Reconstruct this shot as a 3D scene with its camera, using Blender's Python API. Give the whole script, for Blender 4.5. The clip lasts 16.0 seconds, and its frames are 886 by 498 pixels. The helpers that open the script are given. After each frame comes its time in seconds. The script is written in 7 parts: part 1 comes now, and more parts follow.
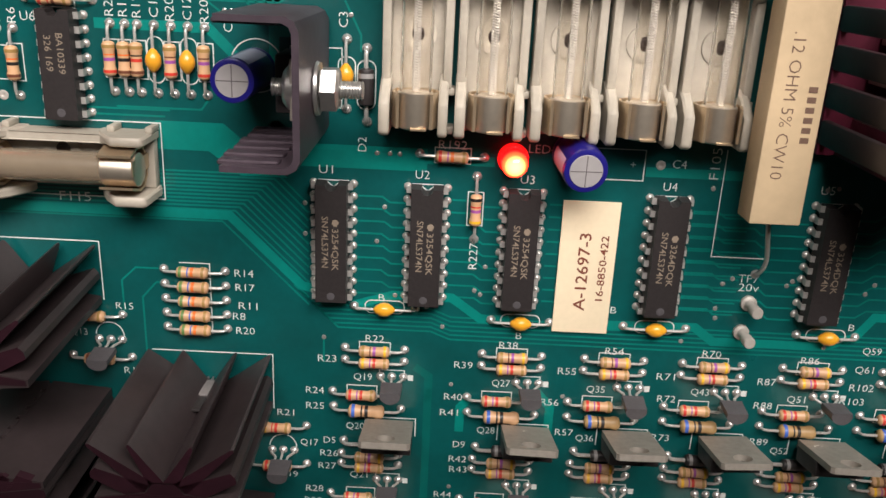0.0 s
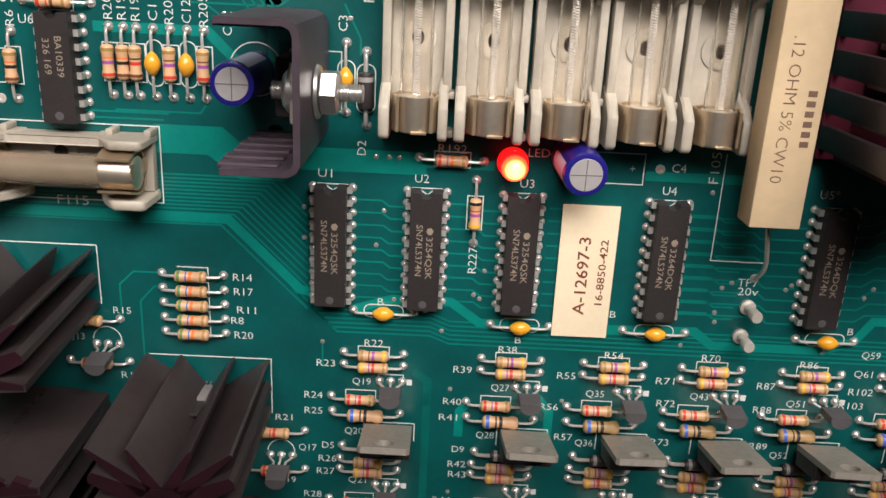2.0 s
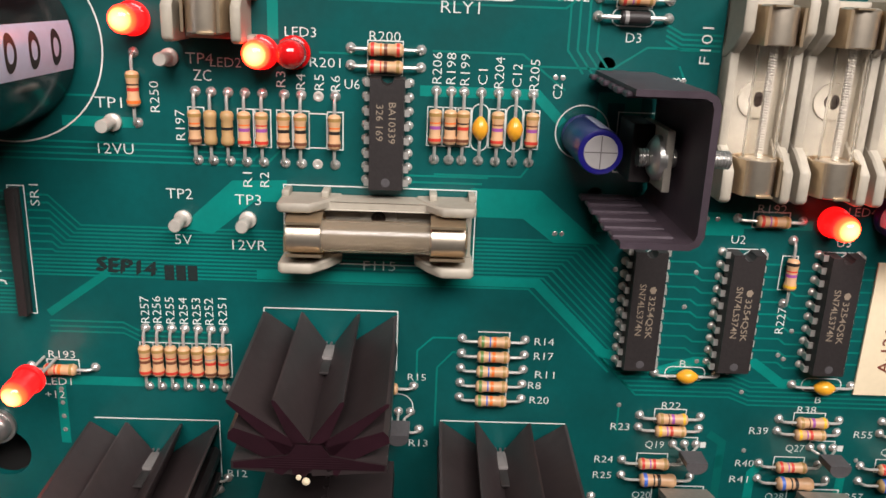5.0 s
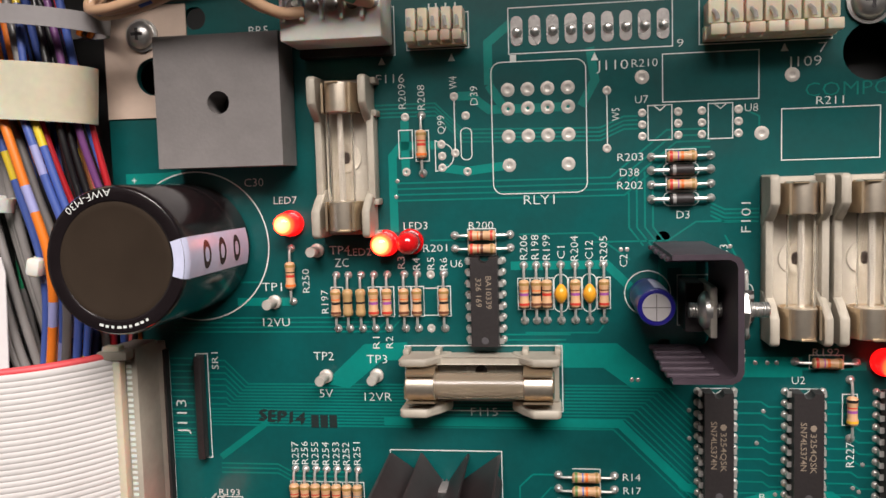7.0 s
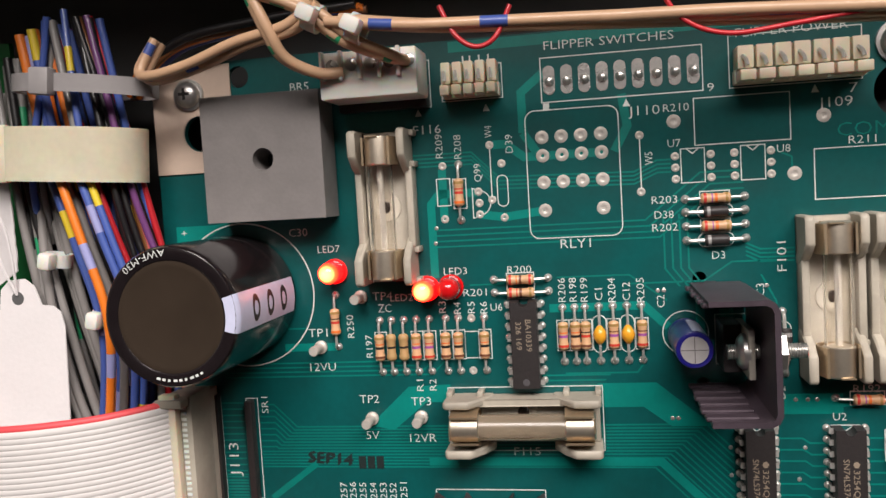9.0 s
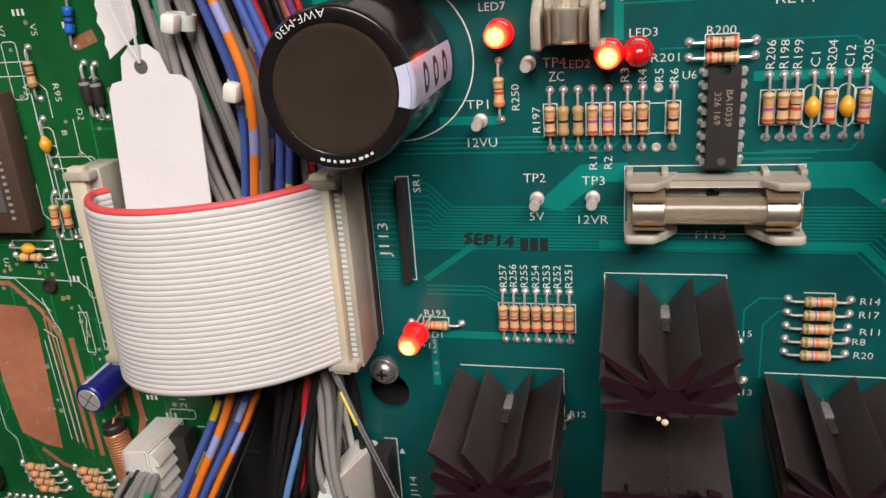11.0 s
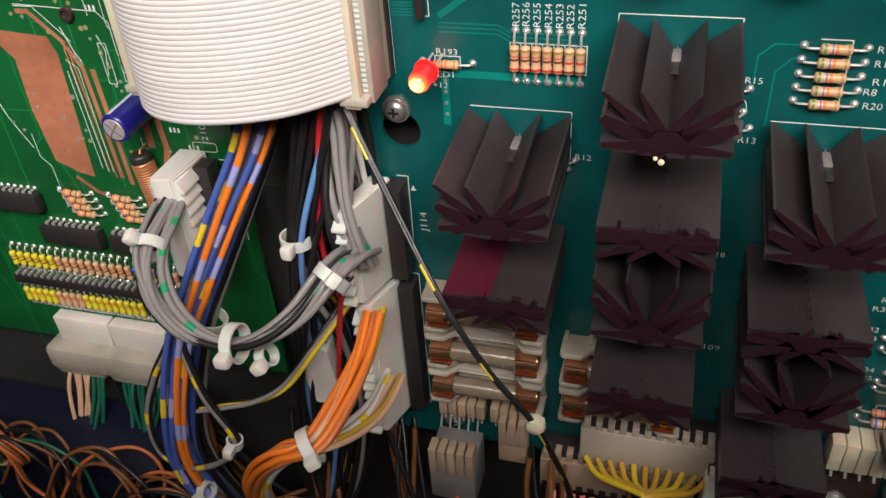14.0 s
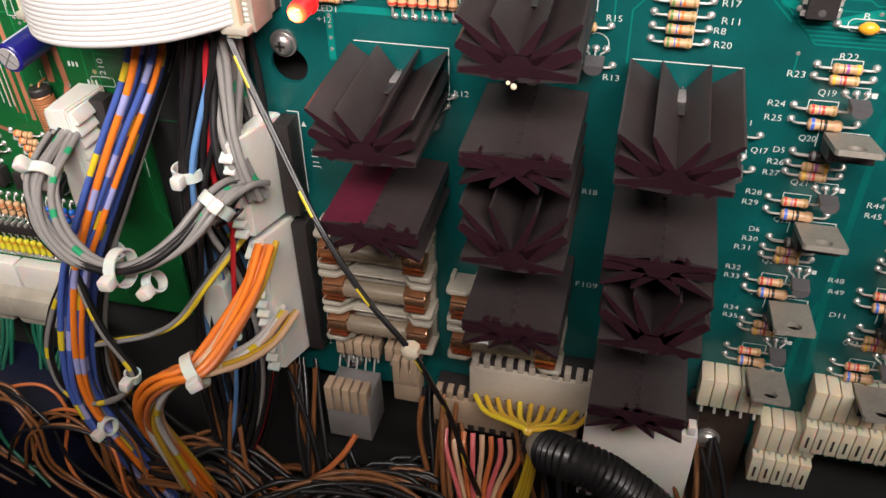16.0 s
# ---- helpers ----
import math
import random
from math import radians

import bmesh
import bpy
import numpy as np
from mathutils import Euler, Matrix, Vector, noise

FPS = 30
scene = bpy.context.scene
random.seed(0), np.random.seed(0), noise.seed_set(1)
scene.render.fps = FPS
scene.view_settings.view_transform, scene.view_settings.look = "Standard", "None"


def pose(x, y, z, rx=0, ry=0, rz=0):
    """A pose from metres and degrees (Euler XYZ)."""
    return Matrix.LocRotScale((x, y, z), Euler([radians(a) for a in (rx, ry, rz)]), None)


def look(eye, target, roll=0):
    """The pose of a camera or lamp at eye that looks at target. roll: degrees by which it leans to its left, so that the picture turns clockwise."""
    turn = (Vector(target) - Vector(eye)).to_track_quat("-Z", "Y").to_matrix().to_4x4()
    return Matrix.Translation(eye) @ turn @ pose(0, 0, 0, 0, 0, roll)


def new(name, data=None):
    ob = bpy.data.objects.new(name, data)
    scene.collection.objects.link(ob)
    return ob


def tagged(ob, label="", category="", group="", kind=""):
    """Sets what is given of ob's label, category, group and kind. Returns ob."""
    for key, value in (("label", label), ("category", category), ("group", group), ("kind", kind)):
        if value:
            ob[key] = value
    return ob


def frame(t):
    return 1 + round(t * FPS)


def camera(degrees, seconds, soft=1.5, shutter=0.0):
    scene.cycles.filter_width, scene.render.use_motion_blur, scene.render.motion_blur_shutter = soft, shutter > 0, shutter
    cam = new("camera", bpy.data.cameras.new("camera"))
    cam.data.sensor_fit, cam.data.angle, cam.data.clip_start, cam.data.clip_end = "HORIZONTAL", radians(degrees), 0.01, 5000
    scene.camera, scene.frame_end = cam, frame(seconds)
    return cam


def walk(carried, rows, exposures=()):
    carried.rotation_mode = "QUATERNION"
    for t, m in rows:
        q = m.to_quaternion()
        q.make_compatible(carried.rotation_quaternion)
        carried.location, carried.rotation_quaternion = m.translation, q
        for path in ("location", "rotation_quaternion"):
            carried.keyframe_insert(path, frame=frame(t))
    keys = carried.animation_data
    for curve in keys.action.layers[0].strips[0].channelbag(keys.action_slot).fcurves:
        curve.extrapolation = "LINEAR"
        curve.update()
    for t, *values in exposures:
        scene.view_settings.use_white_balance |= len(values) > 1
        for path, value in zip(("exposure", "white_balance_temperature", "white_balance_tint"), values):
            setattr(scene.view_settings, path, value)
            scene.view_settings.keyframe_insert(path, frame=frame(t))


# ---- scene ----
cam = camera(56.18, 16.0)
ROWS = [
    (0.0, -0.00419, -0.15602, 0.29360, 70.82, -2.56, 0.90),
    (0.5, -0.00475, -0.15596, 0.29325, 70.85, -2.64, 0.79),
    (1.0, -0.00479, -0.15621, 0.29317, 71.03, -2.66, 0.73),
    (1.5, -0.00539, -0.15587, 0.29319, 70.99, -2.75, 0.63),
    (2.0, -0.00508, -0.15587, 0.29303, 71.27, -2.69, 0.56),
    (2.5, -0.02226, -0.15547, 0.29122, 71.93, -2.64, 0.41),
    (3.0, -0.04369, -0.15058, 0.29050, 71.74, -2.80, -0.20),
    (3.5, -0.06566, -0.14719, 0.29052, 71.39, -2.70, -0.10),
    (3.7, -0.06783, -0.14702, 0.29075, 71.74, -2.74, -0.74),
    (5.8, -0.06884, -0.16024, 0.29894, 74.88, -1.30, -0.22),
    (6.0, -0.06472, -0.16764, 0.29634, 78.05, -0.49, 2.56),
    (6.5, -0.06110, -0.18167, 0.30048, 82.11, 1.26, 6.19),
    (7.0, -0.05904, -0.18420, 0.29941, 85.27, 1.65, 7.92),
    (7.5, -0.05740, -0.18633, 0.30076, 86.25, 2.11, 8.82),
    (8.0, -0.05689, -0.18893, 0.30120, 86.83, 2.54, 9.51),
    (8.2, -0.05632, -0.18913, 0.30218, 86.74, 2.70, 9.78),
    (10.3, -0.08158, -0.18084, 0.31369, 77.61, 4.81, 10.46),
    (10.5, -0.08741, -0.17651, 0.31342, 74.25, 4.68, 11.09),
    (11.0, -0.09218, -0.17376, 0.30919, 69.59, 3.93, 12.49),
    (11.5, -0.09202, -0.17411, 0.30538, 65.54, 3.21, 13.22),
    (12.0, -0.08836, -0.17724, 0.30657, 60.64, 3.35, 14.16),
    (12.5, -0.08473, -0.17730, 0.30844, 56.56, 3.93, 15.20),
    (13.0, -0.08554, -0.17802, 0.30717, 54.79, 3.79, 15.49),
    (13.5, -0.08500, -0.17771, 0.30624, 53.87, 3.66, 15.59),
    (14.0, -0.08524, -0.17830, 0.30584, 53.50, 3.36, 15.44),
    (14.5, -0.08554, -0.17620, 0.30325, 52.65, 2.81, 15.25),
    (15.0, -0.08395, -0.17641, 0.30162, 51.69, 1.97, 14.96),
    (15.5, -0.06901, -0.18004, 0.29823, 52.01, 1.22, 14.49),
    (16.0, -0.06006, -0.18740, 0.29716, 52.88, 1.08, 14.38),
]
walk(cam, [(t, pose(x, y, z, rx, ry, rz)) for t, x, y, z, rx, ry, rz in ROWS],
     [(0.0, 0.15), (3.5, 0.2), (6.0, 0.1), (8.0, 0.05), (10.5, -0.03), (12.0, -0.08), (13.5, 0.18), (14.8, 0.36), (15.5, 0.55), (16.0, 0.68)])

MM = 0.001

# ---- light: a closed room, one ceiling lamp behind and above the viewer ----
world = bpy.data.worlds.new("world")
scene.world = world
world.use_nodes = True
world.node_tree.nodes["Background"].inputs[0].default_value = (0.9, 0.92, 1.0, 1)
world.node_tree.nodes["Background"].inputs[1].default_value = 0.02


def area_lamp(name, eye, target, w, h, watts, rgb):
    data = bpy.data.lights.new(name, "AREA")
    data.shape, data.size, data.size_y, data.energy, data.color = "RECTANGLE", w, h, watts, rgb
    ob = new(name, data)
    ob.matrix_world = look(eye, target)
    return ob


area_lamp("ceiling_lamp", (0.24, -1.10, 1.25), (-0.06, 0.0, 0.24), 1.5, 0.6, 47.5, (1.0, 0.920, 0.880))


# ---- materials ----
def mat(name, rgb, rough=0.5, metal=0.0, var=0.15, scale=500.0, bump=0.15, spec=0.5, coat=0.0, stain=0.12, glow=None, clear=0.0, ior=1.45):
    m = bpy.data.materials.new(name)
    m.use_nodes = True
    nt = m.node_tree
    bs = nt.nodes["Principled BSDF"]
    tc = nt.nodes.new("ShaderNodeTexCoord")
    oi = nt.nodes.new("ShaderNodeObjectInfo")
    add = nt.nodes.new("ShaderNodeVectorMath")
    nt.links.new(tc.outputs["Object"], add.inputs[0])
    nt.links.new(oi.outputs["Random"], add.inputs[1])

    def noisy(sc, detail):
        n = nt.nodes.new("ShaderNodeTexNoise")
        n.inputs["Scale"].default_value, n.inputs["Detail"].default_value = sc, detail
        nt.links.new(add.outputs[0], n.inputs["Vector"])
        return n

    fine, broad = noisy(scale, 5.0), noisy(scale * 0.09, 3.0)
    mix = nt.nodes.new("ShaderNodeMix")
    mix.data_type = "RGBA"
    mix.inputs[6].default_value = (*[c * (1 - var) for c in rgb], 1)
    mix.inputs[7].default_value = (*[min(1, c * (1 + var)) for c in rgb], 1)
    nt.links.new(fine.outputs[0], mix.inputs[0])
    ramp = nt.nodes.new("ShaderNodeMapRange")
    ramp.inputs[1].default_value, ramp.inputs[2].default_value = 0.35, 0.7
    ramp.inputs[3].default_value, ramp.inputs[4].default_value = 1.0, 1.0 - stain
    nt.links.new(broad.outputs[0], ramp.inputs[0])
    mul = nt.nodes.new("ShaderNodeVectorMath")
    mul.operation = "SCALE"
    nt.links.new(mix.outputs[2], mul.inputs[0])
    nt.links.new(ramp.outputs[0], mul.inputs[3])
    nt.links.new(mul.outputs[0], bs.inputs["Base Color"])
    rr = nt.nodes.new("ShaderNodeMapRange")
    rr.inputs[3].default_value, rr.inputs[4].default_value = max(0.0, rough - 0.1), min(1.0, rough + 0.12)
    nt.links.new(broad.outputs[0], rr.inputs[0])
    nt.links.new(rr.outputs[0], bs.inputs["Roughness"])
    bs.inputs["Metallic"].default_value = metal
    bs.inputs["Specular IOR Level"].default_value = spec
    bs.inputs["Coat Weight"].default_value = coat
    bs.inputs["Coat Roughness"].default_value = 0.15
    bs.inputs["IOR"].default_value = ior
    bs.inputs["Transmission Weight"].default_value = clear
    if bump:
        b = nt.nodes.new("ShaderNodeBump")
        b.inputs["Strength"].default_value, b.inputs["Distance"].default_value = bump, 0.0002
        nt.links.new(fine.outputs[0], b.inputs["Height"])
        nt.links.new(b.outputs[0], bs.inputs["Normal"])
    if glow:
        bs.inputs["Emission Color"].default_value, bs.inputs["Emission Strength"].default_value = (*glow[0], 1), glow[1]
    return m


BOARD = mat("solder_mask_teal", (0.003, 0.084, 0.082), 0.32, var=0.12, scale=900, bump=0.05, stain=0.25, coat=0.15)
COPPER = mat("masked_copper_teal", (0.002, 0.205, 0.172), 0.34, var=0.10, scale=900, bump=0.05, stain=0.2, coat=0.1)
LINES = mat("masked_trace_teal", (0.002, 0.175, 0.145), 0.34, var=0.10, scale=900, bump=0.03, stain=0.2, coat=0.1)
FAINT = mat("masked_track_teal_deep", (0.002, 0.120, 0.105), 0.34, var=0.10, scale=900, bump=0.03, stain=0.2, coat=0.1)
GREEN = mat("solder_mask_green", (0.006, 0.105, 0.026), 0.35, var=0.15, scale=700, bump=0.05, stain=0.3, coat=0.1)
LEAF = mat("masked_copper_green", (0.010, 0.190, 0.050), 0.35, var=0.12, scale=700, bump=0.04, stain=0.2)
BARE = mat("bare_copper_plane", (0.56, 0.215, 0.12), 0.40, metal=0.25, var=0.25, scale=350, stain=0.5)
SILK = mat("white_ink", (0.66, 0.69, 0.66), 0.6, var=0.08, scale=1500, bump=0.0, stain=0.12)
STAMP = mat("black_ink", (0.006, 0.016, 0.016), 0.6, var=0.3, scale=1500, bump=0.0)
SOLDER = mat("solder", (0.68, 0.66, 0.63), 0.26, metal=0.68, var=0.2, scale=1400, bump=0.25, stain=0.3)
DULL = mat("dull_tinned_post", (0.50, 0.47, 0.42), 0.45, metal=0.25, var=0.1, scale=900)
TIN = mat("tinned_wire", (0.66, 0.64, 0.60), 0.30, metal=0.6, var=0.15, scale=1200, bump=0.1)
STEEL = mat("zinc_plated_steel", (0.56, 0.55, 0.53), 0.32, metal=0.85, var=0.15, scale=800, bump=0.12)
TAB = mat("nickel_tab", (0.40, 0.365, 0.315), 0.45, metal=0.5, var=0.22, scale=900, bump=0.1)
GILT = mat("tarnished_fuse_clip", (0.62, 0.48, 0.32), 0.34, metal=0.85, var=0.2, scale=600, bump=0.12)
CAPM = mat("nickel_fuse_cap", (0.66, 0.58, 0.47), 0.36, metal=0.88, var=0.12, scale=700, bump=0.08)
REDCOP = mat("copper_clip", (0.78, 0.42, 0.24), 0.28, metal=0.95, var=0.15, scale=700)
CREAM = mat("cream_thermoplastic", (0.43, 0.39, 0.32), 0.5, var=0.12, scale=700, stain=0.3, bump=0.12)
WHITEP = mat("white_nylon", (0.74, 0.71, 0.66), 0.45, var=0.06, scale=700, stain=0.12)
IVORY = mat("ivory_nylon", (0.66, 0.58, 0.44), 0.5, var=0.08, scale=600, stain=0.16)
BLACKP = mat("black_epoxy", (0.026, 0.022, 0.022), 0.45, var=0.3, scale=1500, bump=0.2, stain=0.1)
CHIPT = mat("grey_chip_print", (0.27, 0.215, 0.16), 0.6, var=0.2, scale=1500, bump=0)
GREYP = mat("grey_case", (0.20, 0.185, 0.18), 0.42, var=0.08, scale=1200, stain=0.2, bump=0.15)
TRANS = mat("grey_transistor_epoxy", (0.085, 0.080, 0.085), 0.38, var=0.2, scale=1500)
ANOD = mat("black_anodised_aluminium", (0.044, 0.033, 0.034), 0.38, metal=0.15, var=0.25, scale=500, stain=0.3, bump=0.12, spec=0.6)
PURP = mat("purple_faded_anodising", (0.034, 0.010, 0.017), 0.5, metal=0.3, var=0.35, scale=350, stain=0.35, bump=0.2)
MAGENTA = mat("magenta_anodising", (0.13, 0.013, 0.035), 0.45, metal=0.3, var=0.3, scale=350, stain=0.4, bump=0.15)
MAUVE = mat("purple_anodised_bracket", (0.070, 0.052, 0.066), 0.42, metal=0.25, var=0.3, scale=400, stain=0.35, bump=0.15)
CEMENT = mat("tan_cement", (0.62, 0.47, 0.29), 0.7, var=0.10, scale=500, stain=0.2, bump=0.35)
INK = mat("brown_print", (0.17, 0.10, 0.07), 0.7, var=0.3, scale=1500, bump=0)
PAPER = mat("cream_paper", (0.78, 0.66, 0.46), 0.75, var=0.05, scale=900, stain=0.08)
MAROON = mat("maroon_print", (0.18, 0.045, 0.025), 0.7, var=0.25, scale=1500, bump=0)
TAGW = mat("white_paper", (0.72, 0.69, 0.69), 0.8, var=0.04, scale=900, stain=0.05, bump=0.2)
BLUEC = mat("blue_sleeve", (0.014, 0.012, 0.17), 0.28, var=0.1, scale=600, coat=0.3)
PALE = mat("pale_blue_stripe", (0.58, 0.60, 0.78), 0.35, var=0.1, scale=600, coat=0.2)
ALU = mat("aluminium_top", (0.62, 0.59, 0.59), 0.36, metal=0.5, var=0.1, scale=600, bump=0.15)
SLEEVE = mat("black_sleeve", (0.012, 0.009, 0.010), 0.16, var=0.3, scale=250, coat=0.5, stain=0.2, bump=0.05)
SLEEVET = mat("brown_black_rubber", (0.038, 0.026, 0.021), 0.28, var=0.2, scale=600)
DISC = mat("brown_rubber_disc", (0.040, 0.029, 0.021), 0.22, var=0.2, scale=120, stain=0.35, coat=0.5, bump=0.04)
AMBER = mat("amber_dip", (0.78, 0.36, 0.025), 0.3, var=0.1, scale=700, coat=0.4)
TAN = mat("resistor_tan", (0.62, 0.37, 0.20), 0.4, var=0.08, scale=800, coat=0.2)
KHAKI = mat("resistor_khaki", (0.44, 0.28, 0.12), 0.45, var=0.1, scale=800, coat=0.2)
BRIGHTB = mat("resistor_blue", (0.02, 0.14, 0.62), 0.35, var=0.1, scale=800, coat=0.3)
GLASS = mat("fuse_glass", (0.97, 0.95, 0.92), 0.03, var=0.02, scale=300, bump=0.0, stain=0.03, clear=1.0)
SAND = mat("dusty_brown_glass", (0.40, 0.325, 0.235), 0.24, var=0.12, scale=250, coat=0.3, stain=0.25, clear=0.55)
FROST = mat("frosted_grey_nylon", (0.34, 0.32, 0.32), 0.4, var=0.08, scale=600, stain=0.15)
# white nylon darkened to grey: the heat sinks' shade is in its colour
SHADEWHITE = mat("shaded_grey_nylon", (0.46, 0.40, 0.33), 0.5, var=0.08, scale=600, stain=0.2)
REDEDGE = mat("red_edge_vinyl", (0.70, 0.075, 0.085), 0.5, var=0.08, scale=300)
# ivory nylon turned tan: shade at the board's foot is put into the colour
SHADETAN = mat("tan_shaded_nylon", (0.40, 0.29, 0.20), 0.5, var=0.1, scale=600, stain=0.3)
RIBBON = mat("grey_white_ribbon_vinyl", (0.61, 0.585, 0.57), 0.55, var=0.05, scale=300, stain=0.10, bump=0.04, spec=0.3)
GROOVE = mat("pressed_groove", (0.22, 0.20, 0.20), 0.5, metal=0.4, var=0.15, scale=700)
REDIN = mat("oxide_red_winding", (0.60, 0.26, 0.12), 0.35, metal=0.5, var=0.15, scale=900)
ROOM = mat("room_wall", (0.55, 0.52, 0.48), 0.8, var=0.05, scale=5, bump=0)
WOOD = mat("black_painted_wood", (0.018, 0.014, 0.013), 0.6, var=0.3, scale=120, stain=0.3)
DARKP = mat("dark_grey_steel", (0.055, 0.055, 0.055), 0.5, metal=0.3, var=0.15, scale=150, stain=0.35)
PLATE = mat("dull_grey_steel", (0.16, 0.16, 0.16), 0.45, metal=0.4, var=0.12, scale=200, stain=0.3)
BEIGE = mat("bare_laminate", (0.58, 0.45, 0.36), 0.5, var=0.08, scale=600, stain=0.2)
BAND = {k: mat("band_" + n, c, 0.4, var=0.08, scale=800, bump=0.02, coat=0.2) for k, n, c in (
    ("k", "black", (0.02, 0.017, 0.016)), ("n", "brown", (0.16, 0.055, 0.03)), ("r", "red", (0.58, 0.045, 0.03)),
    ("o", "orange", (0.78, 0.17, 0.03)), ("y", "yellow", (0.80, 0.46, 0.03)), ("g", "green", (0.12, 0.22, 0.06)),
    ("b", "blue", (0.05, 0.13, 0.50)), ("v", "violet", (0.33, 0.08, 0.33)), ("e", "grey", (0.3, 0.29, 0.28)),
    ("w", "white", (0.72, 0.70, 0.66)), ("d", "gold", (0.36, 0.22, 0.07)))}
WIRE = {n: mat("wire_" + n, c, 0.38, var=0.09, scale=300, bump=0.04, stain=0.18, coat=0.3) for n, c in (
    ("blue", (0.065, 0.115, 0.40)), ("sky", (0.12, 0.26, 0.52)), ("orange", (0.80, 0.20, 0.02)), ("grey", (0.25, 0.235, 0.225)),
    ("black", (0.012, 0.011, 0.012)), ("yellow", (0.75, 0.55, 0.03)), ("red", (0.55, 0.02, 0.03)), ("pink", (0.78, 0.16, 0.17)),
    ("white", (0.70, 0.66, 0.62)), ("green", (0.02, 0.30, 0.13)), ("pine", (0.01, 0.12, 0.07)), ("tan", (0.66, 0.42, 0.26)), ("brown", (0.22, 0.085, 0.03)),
    ("violet", (0.18, 0.06, 0.2)), ("rust", (0.62, 0.17, 0.05)), ("gold", (0.60, 0.36, 0.03)), ("lilac", (0.33, 0.34, 0.62)))}


def led_material(name, lit):
    m = bpy.data.materials.new(name)
    m.use_nodes = True
    nt = m.node_tree
    bs = nt.nodes["Principled BSDF"]
    bs.inputs["Base Color"].default_value = (0.55, 0.008, 0.01, 1)
    bs.inputs["Roughness"].default_value = 0.12
    bs.inputs["Coat Weight"].default_value = 0.5
    if lit:
        tc = nt.nodes.new("ShaderNodeTexCoord")
        sep = nt.nodes.new("ShaderNodeSeparateXYZ")
        nt.links.new(tc.outputs["Object"], sep.inputs[0])
        rng = nt.nodes.new("ShaderNodeMapRange")
        rng.inputs[1].default_value, rng.inputs[2].default_value = 0.0045, 0.0082
        nt.links.new(sep.outputs[2], rng.inputs[0])
        cr = nt.nodes.new("ShaderNodeValToRGB")
        e = cr.color_ramp.elements
        e[0].position, e[0].color = 0.0, (0.16, 0.001, 0.001, 1)
        e[1].position, e[1].color = 1.0, (1.0, 0.27, 0.075, 1)
        for at, c in ((0.35, (0.45, 0.004, 0.003, 1)), (0.70, (1.0, 0.032, 0.007, 1))):
            n = e.new(at)
            n.color = c
        nt.links.new(rng.outputs[0], cr.inputs[0])
        nt.links.new(cr.outputs[0], bs.inputs["Emission Color"])
        bs.inputs["Emission Strength"].default_value = 9.0
    return m


for nylon in (WHITEP, IVORY):
    bs = nylon.node_tree.nodes["Principled BSDF"]
    bs.inputs["Subsurface Weight"].default_value = 0.4
    bs.inputs["Subsurface Scale"].default_value = 0.004

LEDON, LEDOFF = led_material("lit_red_epoxy", True), led_material("red_epoxy", False)


# ---- mesh tools: board millimetres, x along the board, y up the board, z out of it ----
def box(bm, x0, x1, y0, y1, z0, z1, bev=0.0):
    made = bmesh.ops.create_cube(bm, size=1, matrix=Matrix.Translation(((x0 + x1) / 2, (y0 + y1) / 2, (z0 + z1) / 2)) @ Matrix.Diagonal((x1 - x0, y1 - y0, z1 - z0, 1)))
    if bev:
        bmesh.ops.bevel(bm, geom=list({e for v in made["verts"] for e in v.link_edges}), offset=bev, segments=2, profile=0.5, affect="EDGES")
    return bm


def lathe(bm, profile, n=16, m=None, cap=True):
    m = m or Matrix()
    rings = [[bm.verts.new(m @ Vector((r * math.cos(2 * math.pi * k / n), r * math.sin(2 * math.pi * k / n), z))) for k in range(n)] for r, z in profile]
    for a, b in zip(rings, rings[1:]):
        for k in range(n):
            bm.faces.new((a[k], a[(k + 1) % n], b[(k + 1) % n], b[k]))
    if cap:
        bm.faces.new(rings[0][::-1])
        bm.faces.new(rings[-1])
    return bm


def tube(bm, pts, r, n=8, cap=True, mats=None):
    """A round rod along the points."""
    pts = [Vector(p) for p in pts]
    rings, side = [], None
    for i, p in enumerate(pts):
        d = (pts[min(i + 1, len(pts) - 1)] - pts[max(i - 1, 0)]).normalized()
        if side is None:
            side = d.orthogonal().normalized()
        side = (side - d * side.dot(d)).normalized()
        up = d.cross(side)
        rr = r(i) if callable(r) else r
        rings.append([bm.verts.new(p + rr * (math.cos(2 * math.pi * k / n) * side + math.sin(2 * math.pi * k / n) * up)) for k in range(n)])
    for i, (a, b) in enumerate(zip(rings, rings[1:])):
        for k in range(n):
            f = bm.faces.new((a[k], a[(k + 1) % n], b[(k + 1) % n], b[k]))
            if mats:
                f.material_index = mats(i, k)
    if cap:
        bm.faces.new(rings[0][::-1])
        bm.faces.new(rings[-1])
    return bm


def prism(bm, outline, z0, z1, m=None):
    m = m or Matrix()
    a = [bm.verts.new(m @ Vector((x, y, z0))) for x, y in outline]
    b = [bm.verts.new(m @ Vector((x, y, z1))) for x, y in outline]
    n = len(outline)
    for k in range(n):
        bm.faces.new((a[k], a[(k + 1) % n], b[(k + 1) % n], b[k]))
    bm.faces.new(a[::-1])
    bm.faces.new(b)
    return bm


